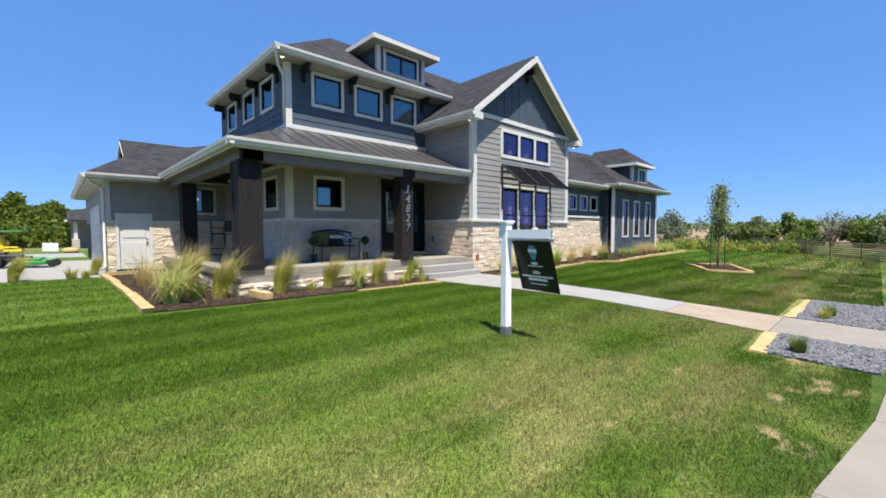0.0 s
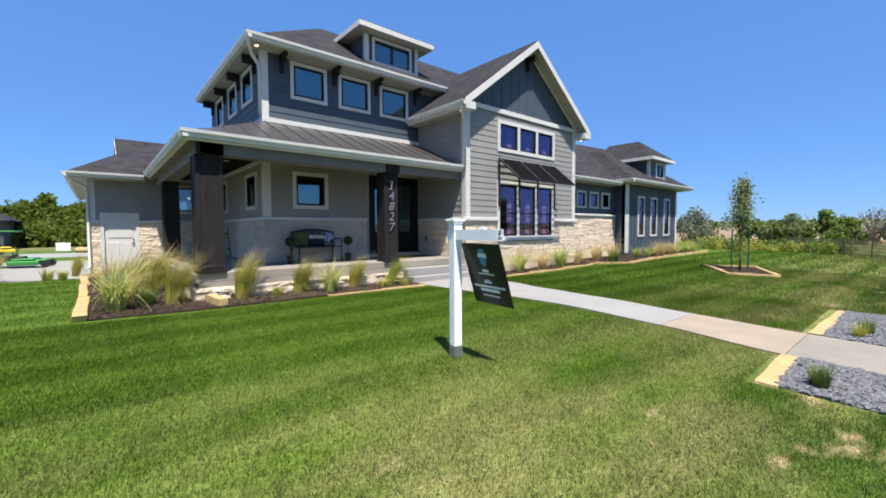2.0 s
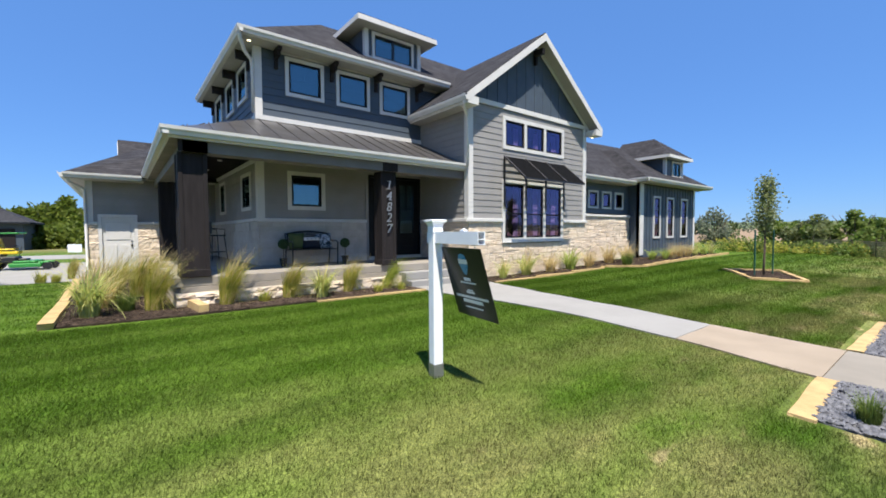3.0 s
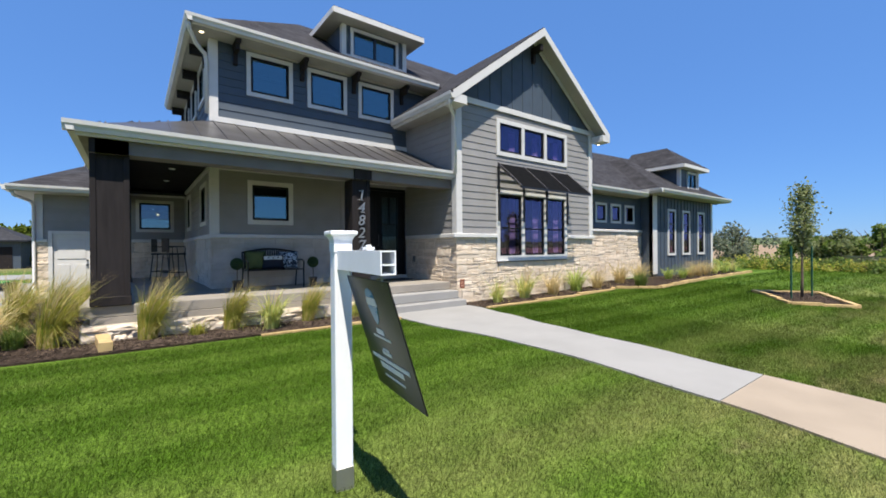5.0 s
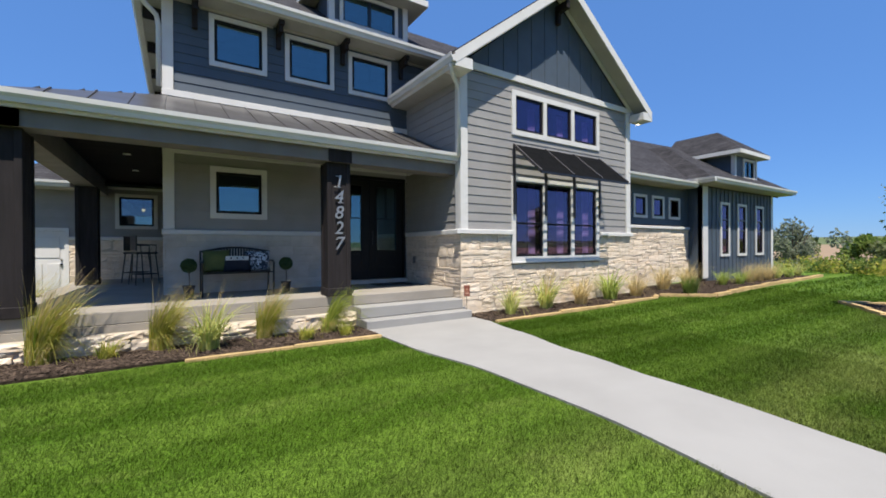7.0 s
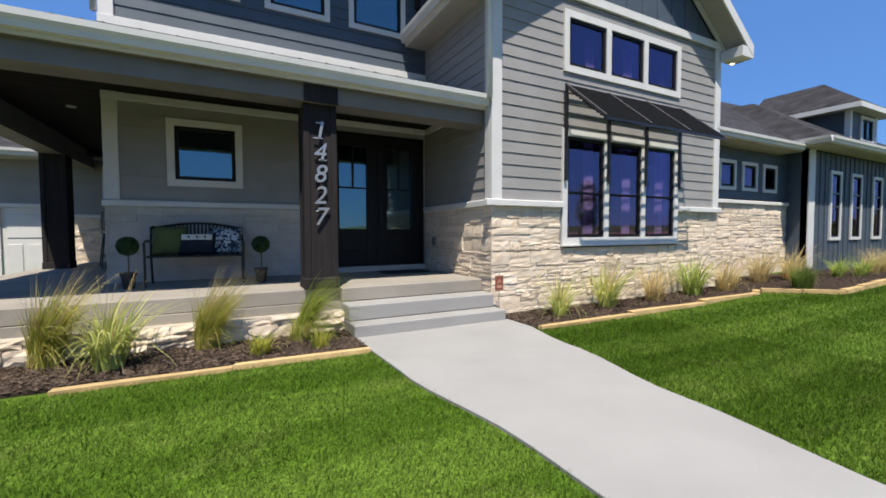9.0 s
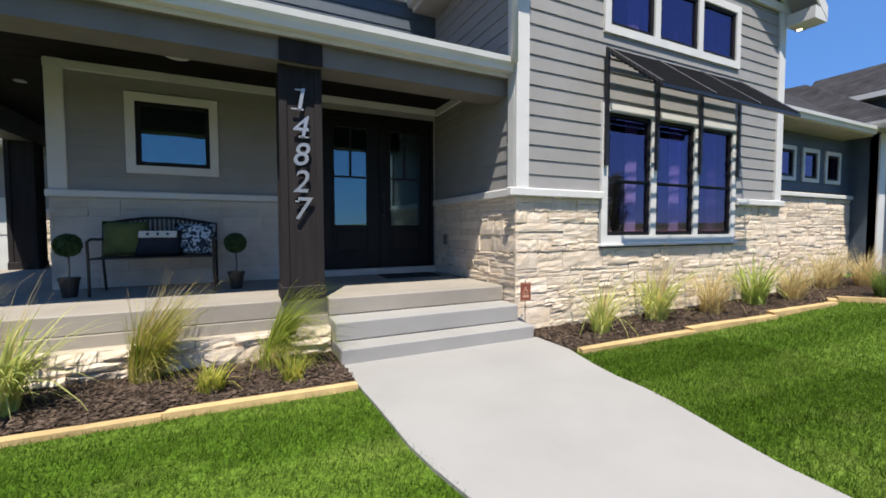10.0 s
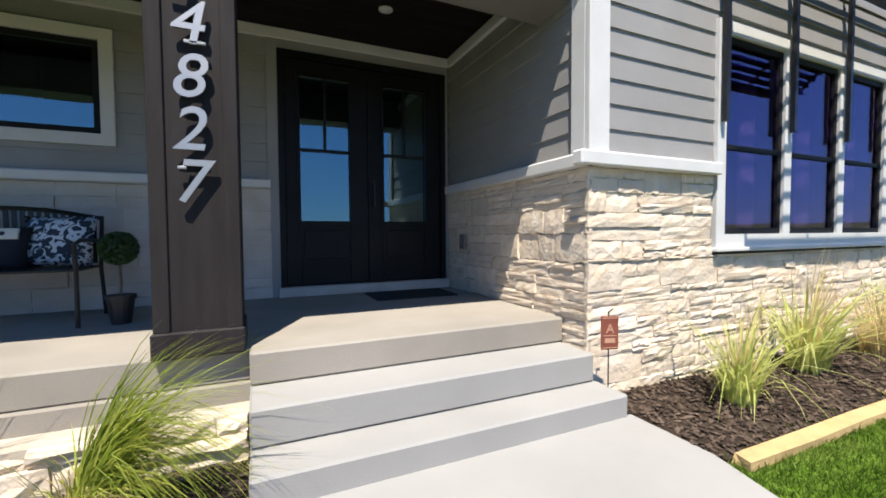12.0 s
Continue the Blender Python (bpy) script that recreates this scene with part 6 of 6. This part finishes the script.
MASTERS = {k: [clump(k, s) for s in (1, 2)] for k in ("reed", "pale", "tan", "lime", "wisp", "bush", "tuft", "blown")}
PLANTS = [("pale", 1.48, 8.75, 0.95), ("tan", 1.55, 9.6, 1.1), ("reed", 1.75, 10.3, 0.95), ("bush", 1.95, 9.1, 0.7), ("reed", 2.32, 8.92, 1.0), ("reed", 2.15, 10.9, 1.05), ("reed", 2.45, 12.2, 1.0), ("tan", 1.5, 12.0, 1.2),
          ("reed", 3.44, 8.74, 1.0), ("tuft", 4.08, 8.62, 1.0), ("reed", 4.60, 8.80, 0.92), ("pale", 5.16, 8.40, 0.82), ("reed", 5.90, 8.74, 0.85), ("tuft", 6.40, 8.27, 1.0), ("blown", 6.84, 8.64, 0.92), ("tuft", 6.98, 8.22, 0.8),
          ("wisp", 10.42, 8.26, 0.82), ("wisp", 11.60, 8.42, 1.08), ("tan", 12.68, 8.35, 1.0), ("lime", 13.85, 8.40, 1.12), ("tan", 14.75, 8.28, 0.95), ("tan", 16.55, 8.55, 1.15), ("bush", 16.12, 7.60, 0.95), ("tan", 17.4, 8.3, 1.1),
          ("lime", 18.9, 8.0, 0.75), ("lime", 19.6, 7.8, 0.75), ("tan", 20.6, 7.9, 0.85), ("tan", 21.3, 7.9, 0.9), ("tan", 22.1, 7.9, 0.85), ("wisp", 23.2, 8.0, 0.8), ("lime", 24.2, 8.0, 0.8), ("wisp", 25.2, 8.0, 0.8),
          ("reed", -0.85, 15.1, 0.85), ("tuft", 0.25, 15.0, 1.2), ("reed", 0.78, 15.9, 0.65), ("tuft", 0.55, 14.95, 1.0),
          ("bush", 6.28, 0.60, 0.42), ("bush", 9.35, 0.5, 0.42), ("tuft", 9.0, 0.55, .7)]
rnd = random.Random(8)
for kind, x, y, s in PLANTS:
    m = Matrix.Translation((x, y, g(x, y) + .02)) @ Matrix.Rotation(rnd.uniform(-.5, .5), 4, "Z") @ Matrix.Diagonal((s, s, s * rnd.uniform(.92, 1.08), 1))
    copy_thing(rnd.choice(MASTERS[kind]), m)
for v in MASTERS.values():
    for e in v:
        for c in list(e.children):
            bpy.data.objects.remove(c)
        bpy.data.objects.remove(e)


def limbs(parent, base, height, r, rr, n, reach, low=.35):
    """A tapered trunk with limbs; returns the limbs' ends."""
    bm = bmesh.new()
    pts = [Vector(base) + Vector((rr.normal(0, .02) * height * k / 6, rr.normal(0, .02) * height * k / 6, height * k / 6)) for k in range(7)]
    tube(bm, pts, [r * (1 - .85 * k / 6) for k in range(7)], 8)
    part("trunk", bm, M_BARK, parent, "", True)
    ends = [pts[-1]]
    for i in range(n):
        t = low + (1 - low) * (i + rr.random()) / n * .95
        p = pts[0].lerp(pts[-1], t)
        a = i * 2.4 + rr.uniform(-.4, .4)
        L = reach * (1.1 - t) * rr.uniform(.8, 1.2) + reach * .15
        q = p + Vector((math.cos(a) * L * .55, math.sin(a) * L * .55, L * .8))
        bm = bmesh.new()
        tube(bm, [p, p.lerp(q, .5) + Vector((0, 0, -.04 * L)), q], [r * .35 * (1.1 - t), r * .22 * (1.1 - t) + .003, .003], 5)
        part("limb", bm, M_BARK, parent)
        ends += [q, p.lerp(q, .6)]
    return ends


# young staked tree in its bed
tx, ty = 16.85, 3.82
tree = thing("young_tree", (tx, ty, g(tx, ty)), "slim young tree with a sparse green crown", "tree")
rr = np.random.default_rng(11)
ends = limbs(tree, (tx, ty, g(tx, ty)), 2.75, .035, rr, 22, .52, .42)
P = [np.array(e) + rr.normal(0, .085, (34, 3)) for e in ends]
for z in np.linspace(1.45, 3.0, 20):
    wide = .50 * math.sin(math.pi * min(1, max(.12, (3.12 - z) / 1.75)) ** .8) * .62 + .04
    P.append(np.array((tx, ty, z)) + rr.normal(0, 1, (46, 3)) * (wide * .55, wide * .55, .07))
leaves("crown", tree, np.concatenate(P), .050, F_YOUNG, rr)
M_STAKE = mat("green_stake_paint", (0.015, 0.10, 0.065), 0.5, vary=0.1, scale=8, fine=60, bump=0.05)
for sx, sy in ((16.40, 3.92), (17.30, 3.70)):
    bm = boxes([(sx - .022, sx + .022, sy - .006, sy + .006, g(sx, sy) - .05, 1.50), (sx - .006, sx + .006, sy + .006, sy + .03, g(sx, sy) - .05, 1.50)])
    solo("tree_stake", bm, M_STAKE, "green steel T-post stake beside the young tree", "stake", "tree stakes", at=(sx, sy, g(sx, sy)))


def far(px, d):
    """A place on the ground at d metres, by its bearing from the start of the walk."""
    a = radians(43.3) + math.atan((px - 784) / 728)
    return d * math.sin(a), d * math.cos(a)


def shrub(px, d, height, wide, n, material, seed, name="shrub", label="rounded green field shrub beyond the fence", size=.2, trunk=False, squat=.5, lumps=16):
    x, y = far(px, d)
    rr = np.random.default_rng(seed)
    z = g(x, y)
    e = thing(name, (x, y, z), label, "tree" if trunk else "shrub", "field trees and shrubs")
    bm = bmesh.new()
    for k in range(6):
        a = k * 1.05 + rr.uniform(-.3, .3)
        tube(bm, [(x, y, z - .1), (x + math.cos(a) * wide * .15, y + math.sin(a) * wide * .15, z + height * .35), (x + math.cos(a) * wide * .35, y + math.sin(a) * wide * .35, z + height * .7)], [.02 * height, .012 * height, .004 * height], 5)
    part("trunk", bm, M_BARK, e)
    P = []
    for k in range(lumps):
        c = np.array((x, y, z)) + np.array((rr.normal(0, wide * .26), rr.normal(0, wide * .26), 0))
        r = wide * rr.uniform(.13, .26)
        hh = height * (1 - .35 * min(1, np.hypot(c[0] - x, c[1] - y) / (wide * .5))) * rr.uniform(.7, 1.0)
        dd = rr.normal(size=(n // lumps, 3)); dd /= np.linalg.norm(dd, axis=1)[:, None]
        rad = r * rr.random(n // lumps) ** .35
        zz = max(r * .5, hh - r) if k % 3 else max(r * .5, hh * rr.uniform(squat * .4, squat))
        P.append(dd * rad[:, None] + c + (0, 0, zz))
    leaves("crown", e, np.concatenate(P), size, material, rr)
    return e


shrub(1190, 36, 3.3, 2.6, 2200, F_GREY, 1, "olive_tree", "silvery grey-green small tree by the bay", .13, True)
shrub(1207, 46, 2.7, 2.2, 900, F_TREE, 2, label="thin brownish green shrub beyond the lawn", size=.15)
for k, (px, d, hh, ww, mt) in enumerate(((1300, 58, 3.2, 3.6, F_DARK), (1338, 56, 3.3, 3.8, F_TREE), (1398, 56, 4.1, 4.6, F_DARK), (1425, 57, 2.6, 3.2, F_TREE),
                                        (1520, 58, 3.3, 3.6, F_DARK), (1552, 57, 4.3, 4.6, F_DARK), (1600, 57, 3.8, 5.0, F_TREE), (1660, 58, 3.6, 5.0, F_DARK))):
    shrub(px, d, hh, ww, 2600, mt, 20 + k, size=.22)
shrub(1476, 57, 4.6, 4.0, 700, F_DRY, 40, "bare_tree", "grey nearly leafless field tree", .16, True)
# weeds along the lawn's far edge
rr = np.random.default_rng(50)
for k in range(15):
    px = 1205 + k * 15 + rr.uniform(-5, 5)
    shrub(px, 31 + rr.uniform(-1.5, 2), rr.uniform(.5, 1.0), rr.uniform(1.4, 2.2), 700, F_DARK if k % 3 else F_GREEN, 60 + k, label="low green weedy shrub at the lawn's edge", size=.09)
# slatted snow fence
M_FENCE = mat("weathered_fence_slat", (0.55, 0.37, 0.16), 0.85, vary=0.15, scale=4, fine=60, bump=0.3, piece=0.12)
fence = thing("field_fence", (28, 1.5, g(28, 1.5)), "low tan fence of horizontal slats on dark posts", "fence")
fa, fb = Vector((37.5, 6.2, 0)), Vector((19.5, -3.0, 0))
fd = (fb - fa).normalized()
for k in range(8):
    p, q = fa + Vector((0, 0, .16 + k * .095)), fb + Vector((0, 0, .16 + k * .095))
    bm = bmesh.new(); prism(bm, [(-.008, 0), (.008, 0), (.008, .068), (-.008, .068)], p, q); part("slat", bm, M_FENCE, fence)
for k in range(9):
    p = fa.lerp(fb, k / 8)
    bm = bmesh.new(); tube(bm, [(p.x, p.y + .03, g(p.x, p.y) - .1), (p.x, p.y + .03, 1.05)], .016, 6); part("post", bm, M_BARK, fence)

# ---- drive, mower, neighbours, woods on the garage side ----
polystrip("driveway", [(1.1, 15.05), (-14, 15.2)], [(1.1, 24.6), (-14, 25.0)], M_CONC, 0.015, "pale concrete driveway beside the garage", "driveway", 8)
polystrip("driveway", [(1.1, 28), (-16, 28)], [(1.1, 33.2), (-16, 33.4)], M_CONC, 0.02, "neighbour's pale concrete driveway", "driveway", 8)
M_JG = mat("green_machine_paint", (0.02, 0.20, 0.03), 0.35, vary=0.08, bump=0.03)
M_YEL = mat("yellow_vinyl", (0.78, 0.55, 0.02), 0.45, vary=0.06, bump=0.05)
M_TYRE = mat("black_tyre", (0.015, 0.015, 0.016), 0.8, vary=0.15, scale=20, fine=100, bump=0.3)
mx0, my0 = -1.05, 20.9
mz = g(mx0, my0) + .015
mow = thing("ride_on_mower", (mx0, my0, mz), "green zero-turn mower with a yellow seat and canopy", "mower")
MM = Matrix.Translation((mx0, my0, mz)) @ Matrix.Rotation(radians(-8), 4, "Z") @ Matrix.Scale(0.72, 4)
part("body", boxes([(-1.0, .2, -.42, .42, .35, .66), (-.9, -.3, -.36, .36, .66, .80), (.2, .55, -.3, .3, .46, .56)], MM, .05), M_BLACK, mow)
part("deck", boxes([(.0, 1.15, -.75, .75, .14, .34), (.1, .95, -.6, .6, .34, .46), (.95, 1.38, -.5, -.42, .30, .40), (.95, 1.38, .42, .5, .30, .40)], MM, .04), M_JG, mow, "green mowing deck")
part("hood", boxes([(-1.25, -.75, -.42, .42, .5, 1.0)], MM, .08), M_JG, mow)
st2 = part("seat", boxes([(-.42, .24, -.32, .32, .78, .94), (-.4, .12, -.36, -.28, .98, 1.05), (-.4, .12, .28, .36, .98, 1.05)], MM, .035), M_YEL, mow, "yellow seat")
bk = bmesh.new(); box(bk, -.12, .10, -.32, .32, 0, .72, MM @ Matrix.Translation((-.42, 0, .88)) @ Matrix.Rotation(radians(-14), 4, "Y"), .05)
part("backrest", bk, M_YEL, mow, "yellow backrest")
for x, y, r, w2 in ((-.75, -.5, .34, .26), (-.75, .5, .34, .26), (1.35, -.55, .18, .14), (1.35, .55, .18, .14)):
    bm = bmesh.new(); disc(bm, (0, 0, 0), r, w2, 20, MM @ Matrix.Translation((x, y, r)) @ Matrix.Rotation(radians(90), 4, "X")); wh = part("wheel", bm, M_TYRE, mow)
    bm = bmesh.new(); disc(bm, (0, 0, 0), r * .55, w2 + .02, 16, MM @ Matrix.Translation((x, y, r)) @ Matrix.Rotation(radians(90), 4, "X")); part("rim", bm, M_YEL if r > .3 else M_BLACK, wh)
for y in (-.48, .48):
    bm = bmesh.new(); tube(bm, [(-.55, y, .6), (-.6, y, 1.75)], .025, 6, MM); part("canopy_post", bm, M_BLACK, mow)
    bm = bmesh.new(); tube(bm, [(.1, y * .6, .6), (.22, y * .6, 1.15), (.02, y * .3, 1.2)], .018, 6, MM); part("lever", bm, M_BLACK, mow)
part("canopy", boxes([(-.95, .35, -.6, .6, 1.75, 1.83)], MM, .03), M_JG, mow, "green sun canopy")

M_NROOF = shingle_mat("neighbour_shingle", (0.05, 0.05, 0.055))


def neighbour(x, y, w2, d2, eave, ridge, material, label, porch=False):
    h2 = thing("neighbour_house", (x, y, g(x, y)), label, "house")
    z = g(x, y)
    part("wall", boxes([(x - w2 / 2, x + w2 / 2, y, y + d2, z, z + eave)]), material, h2)
    bm = bmesh.new()
    o = .6
    slab(bm, [(x - w2 / 2 - o, y - o, z + eave), (x + w2 / 2 + o, y - o, z + eave), (x + w2 / 4, y + d2 / 2, z + ridge), (x - w2 / 4, y + d2 / 2, z + ridge)], .15)
    slab(bm, [(x + w2 / 2 + o, y - o, z + eave), (x + w2 / 2 + o, y + d2 + o, z + eave), (x + w2 / 4, y + d2 / 2, z + ridge)], .15)
    slab(bm, [(x - w2 / 2 - o, y + d2 + o, z + eave), (x - w2 / 2 - o, y - o, z + eave), (x - w2 / 4, y + d2 / 2, z + ridge)], .15)
    part("roof", bm, M_NROOF, h2)
    part("fascia", boxes([(x - w2 / 2 - o, x + w2 / 2 + o, y - o - .04, y - o, z + eave - .2, z + eave)]), M_WHITE if porch else M_BLACK, h2)
    if porch:
        for k in range(4):
            cx = x - w2 / 2 + .2 + k * (w2 - .4) / 3
            part("porch_column", boxes([(cx - .15, cx + .15, y - 2.2, y - 1.9, z + 1.0, z + eave - .2)]), M_WHITE, h2)
            part("pier", boxes([(cx - .3, cx + .3, y - 2.35, y - 1.75, z, z + 1.0)], bevel=.03), M_MORTAR, h2)
        bm = bmesh.new()
        slab(bm, [(x - w2 / 2 - .4, y - 2.7, z + eave), (x + w2 / 2 + .4, y - 2.7, z + eave), (x + w2 / 2 + .4, y, z + eave + .9), (x - w2 / 2 - .4, y, z + eave + .9)], .2)
        part("porch_roof", bm, M_NROOF, h2)
    else:
        for k in range(3):
            part("window", boxes([(x - w2 / 2 + 1.2 + k * 3.4, x - w2 / 2 + 2.6 + k * 3.4, y - .06, y - .01, z + 1.0, z + 2.3)], bevel=.02), M_GLASS, h2)
        part("garage_door", boxes([(x + w2 / 2 - 3.0, x + w2 / 2 - .6, y - .06, y - .01, z, z + 2.3)], bevel=.02), M_COL, h2)


neighbour(5.7, 58, 9, 8, 3.0, 5.2, M_SIDE, "grey neighbouring house with a white-columned porch", True)
neighbour(-14.6, 62, 17, 10, 3.0, 5.6, M_BLUE, "dark grey neighbouring house with a low hip roof")
rr = np.random.default_rng(90)
for k in range(40):
    back = k < 24
    x = -36 + k * 2.4 + rr.uniform(-1, 1) if back else -33 + (k - 24) * 3.1 + rr.uniform(-1, 1)
    y = (82 if back else 74) + rr.uniform(-4, 5)
    px = 784 + 728 * math.tan(math.atan2(x, y) - radians(43.3))
    shrub(px, math.hypot(x, y), rr.uniform(6.4, 8.8) if back else rr.uniform(3.4, 5.2), rr.uniform(6, 9), 6000, F_WOOD, 100 + k, "woodland_tree", "broad green deciduous tree behind the houses", .40, True, .7, 34)
bx, by = .56, 34.2
bm = bmesh.new()
bmesh.ops.create_icosphere(bm, subdivisions=2, radius=.30)
for v in bm.verts:
    v.co = Vector((v.co.x * 1.4, v.co.y, v.co.z * .7)) * (1 + .18 * noise.noise(v.co * 2))
bmesh.ops.translate(bm, verts=bm.verts[:], vec=(bx, by, g(bx, by) + .14))
solo("boulder", bm, M_EDGE, "tan landscape boulder by the neighbouring drive", "boulder", at=(bx, by, g(bx, by)), smooth=True)
for x, y in ((-.46, 34.6), (-.15, 34.0)):
    z = g(x, y)
    s = thing("yard_sign", (x, y, z), "small white yard sign on a wire stake", "sign", "small yard signs")
    part("panel", boxes([(x - .2, x + .2, y - .01, y + .01, z + .12, z + .62)], bevel=.004), M_VINYL, s)
    part("stake", boxes([(x - .02, x + .02, y - .012, y + .012, z - .05, z + .12)]), M_STEEL, s)


# ---- grass blades on the lawn ----
def outside_walks(x, y):
    ok = np.ones(len(x), bool)
    wl = np.interp(y, [p[0] for p in WALK_L], [p[1] for p in WALK_L]) - .0
    wr = np.interp(y, [p[0] for p in WALK_R], [p[1] for p in WALK_R]) + .0
    ok &= ~((x > wl) & (x < wr))
    ok &= ~((y > 7.93) & (x > 1.0) & (x < 15.25))
    ok &= ~((y < 1.1) & (x > 5.95) & (x < 11.25))
    ok &= ~((y > 6.95 + .9 * np.clip((16.1 - x) / .9, 0, 1)) & (x > 15.2))
    ok &= y > .24 - .36 * np.clip((x - 2.6) / 3.0, 0, 1)
    ok &= y < 14.95
    # tree bed
    u, v = x - 16.85, y - 3.8
    ok &= ~((np.abs(u * .84 + v * .54) < 1.25) & (np.abs(-u * .54 + v * .84) < .62))
    return ok


def lawn(name, n, x0, x1, y0, y1, high, width, seed, label):
    rr = np.random.default_rng(seed)
    x, y = rr.uniform(x0, x1, n), rr.uniform(y0, y1, n)
    k = outside_walks(x, y)
    x, y = x[k], y[k]
    z = np.array([g(a, b) for a, b in zip(x, y)])
    n = len(x)
    a = rr.uniform(0, 2 * np.pi, n)
    h = high * rr.uniform(.5, 1.25, n)
    lx, ly = rr.normal(.25, .5, n) * h, rr.normal(.1, .5, n) * h
    w = width * rr.uniform(.6, 1.3, n) / 2
    cx, cy = np.cos(a) * w, np.sin(a) * w
    V = np.empty((n, 3, 3), np.float32)
    V[:, 0] = np.stack([x - cx, y - cy, z - .004], 1)
    V[:, 1] = np.stack([x + cx, y + cy, z - .004], 1)
    V[:, 2] = np.stack([x + lx, y + ly, z + h], 1)
    me = bpy.data.meshes.new(name)
    me.vertices.add(3 * n); me.loops.add(3 * n); me.polygons.add(n)
    me.vertices.foreach_set("co", V.ravel())
    me.loops.foreach_set("vertex_index", np.arange(3 * n, dtype=np.int32))
    me.polygons.foreach_set("loop_start", np.arange(0, 3 * n, 3, dtype=np.int32))
    me.update(calc_edges=True)
    me.materials.append(M_BLADE)
    return tagged(new(name, me), label, "grass", kind="stuff")


lawn("lawn_grass", 620000, -1.5, 11.5, .0, 8.0, .034, .005, 5, "short mown green lawn grass")
lawn("lawn_grass", 230000, 8.5, 19.0, -1.0, 8.0, .04, .009, 6, "short mown lawn grass past the walk")
lawn("lawn_grass", 110000, -9.0, 2.0, 4.0, 15.6, .04, .010, 7, "short mown lawn grass by the drive")
lawn("lawn_grass", 60000, 15.0, 32.0, -5.0, 8.0, .06, .02, 8, "mown lawn grass towards the fence")
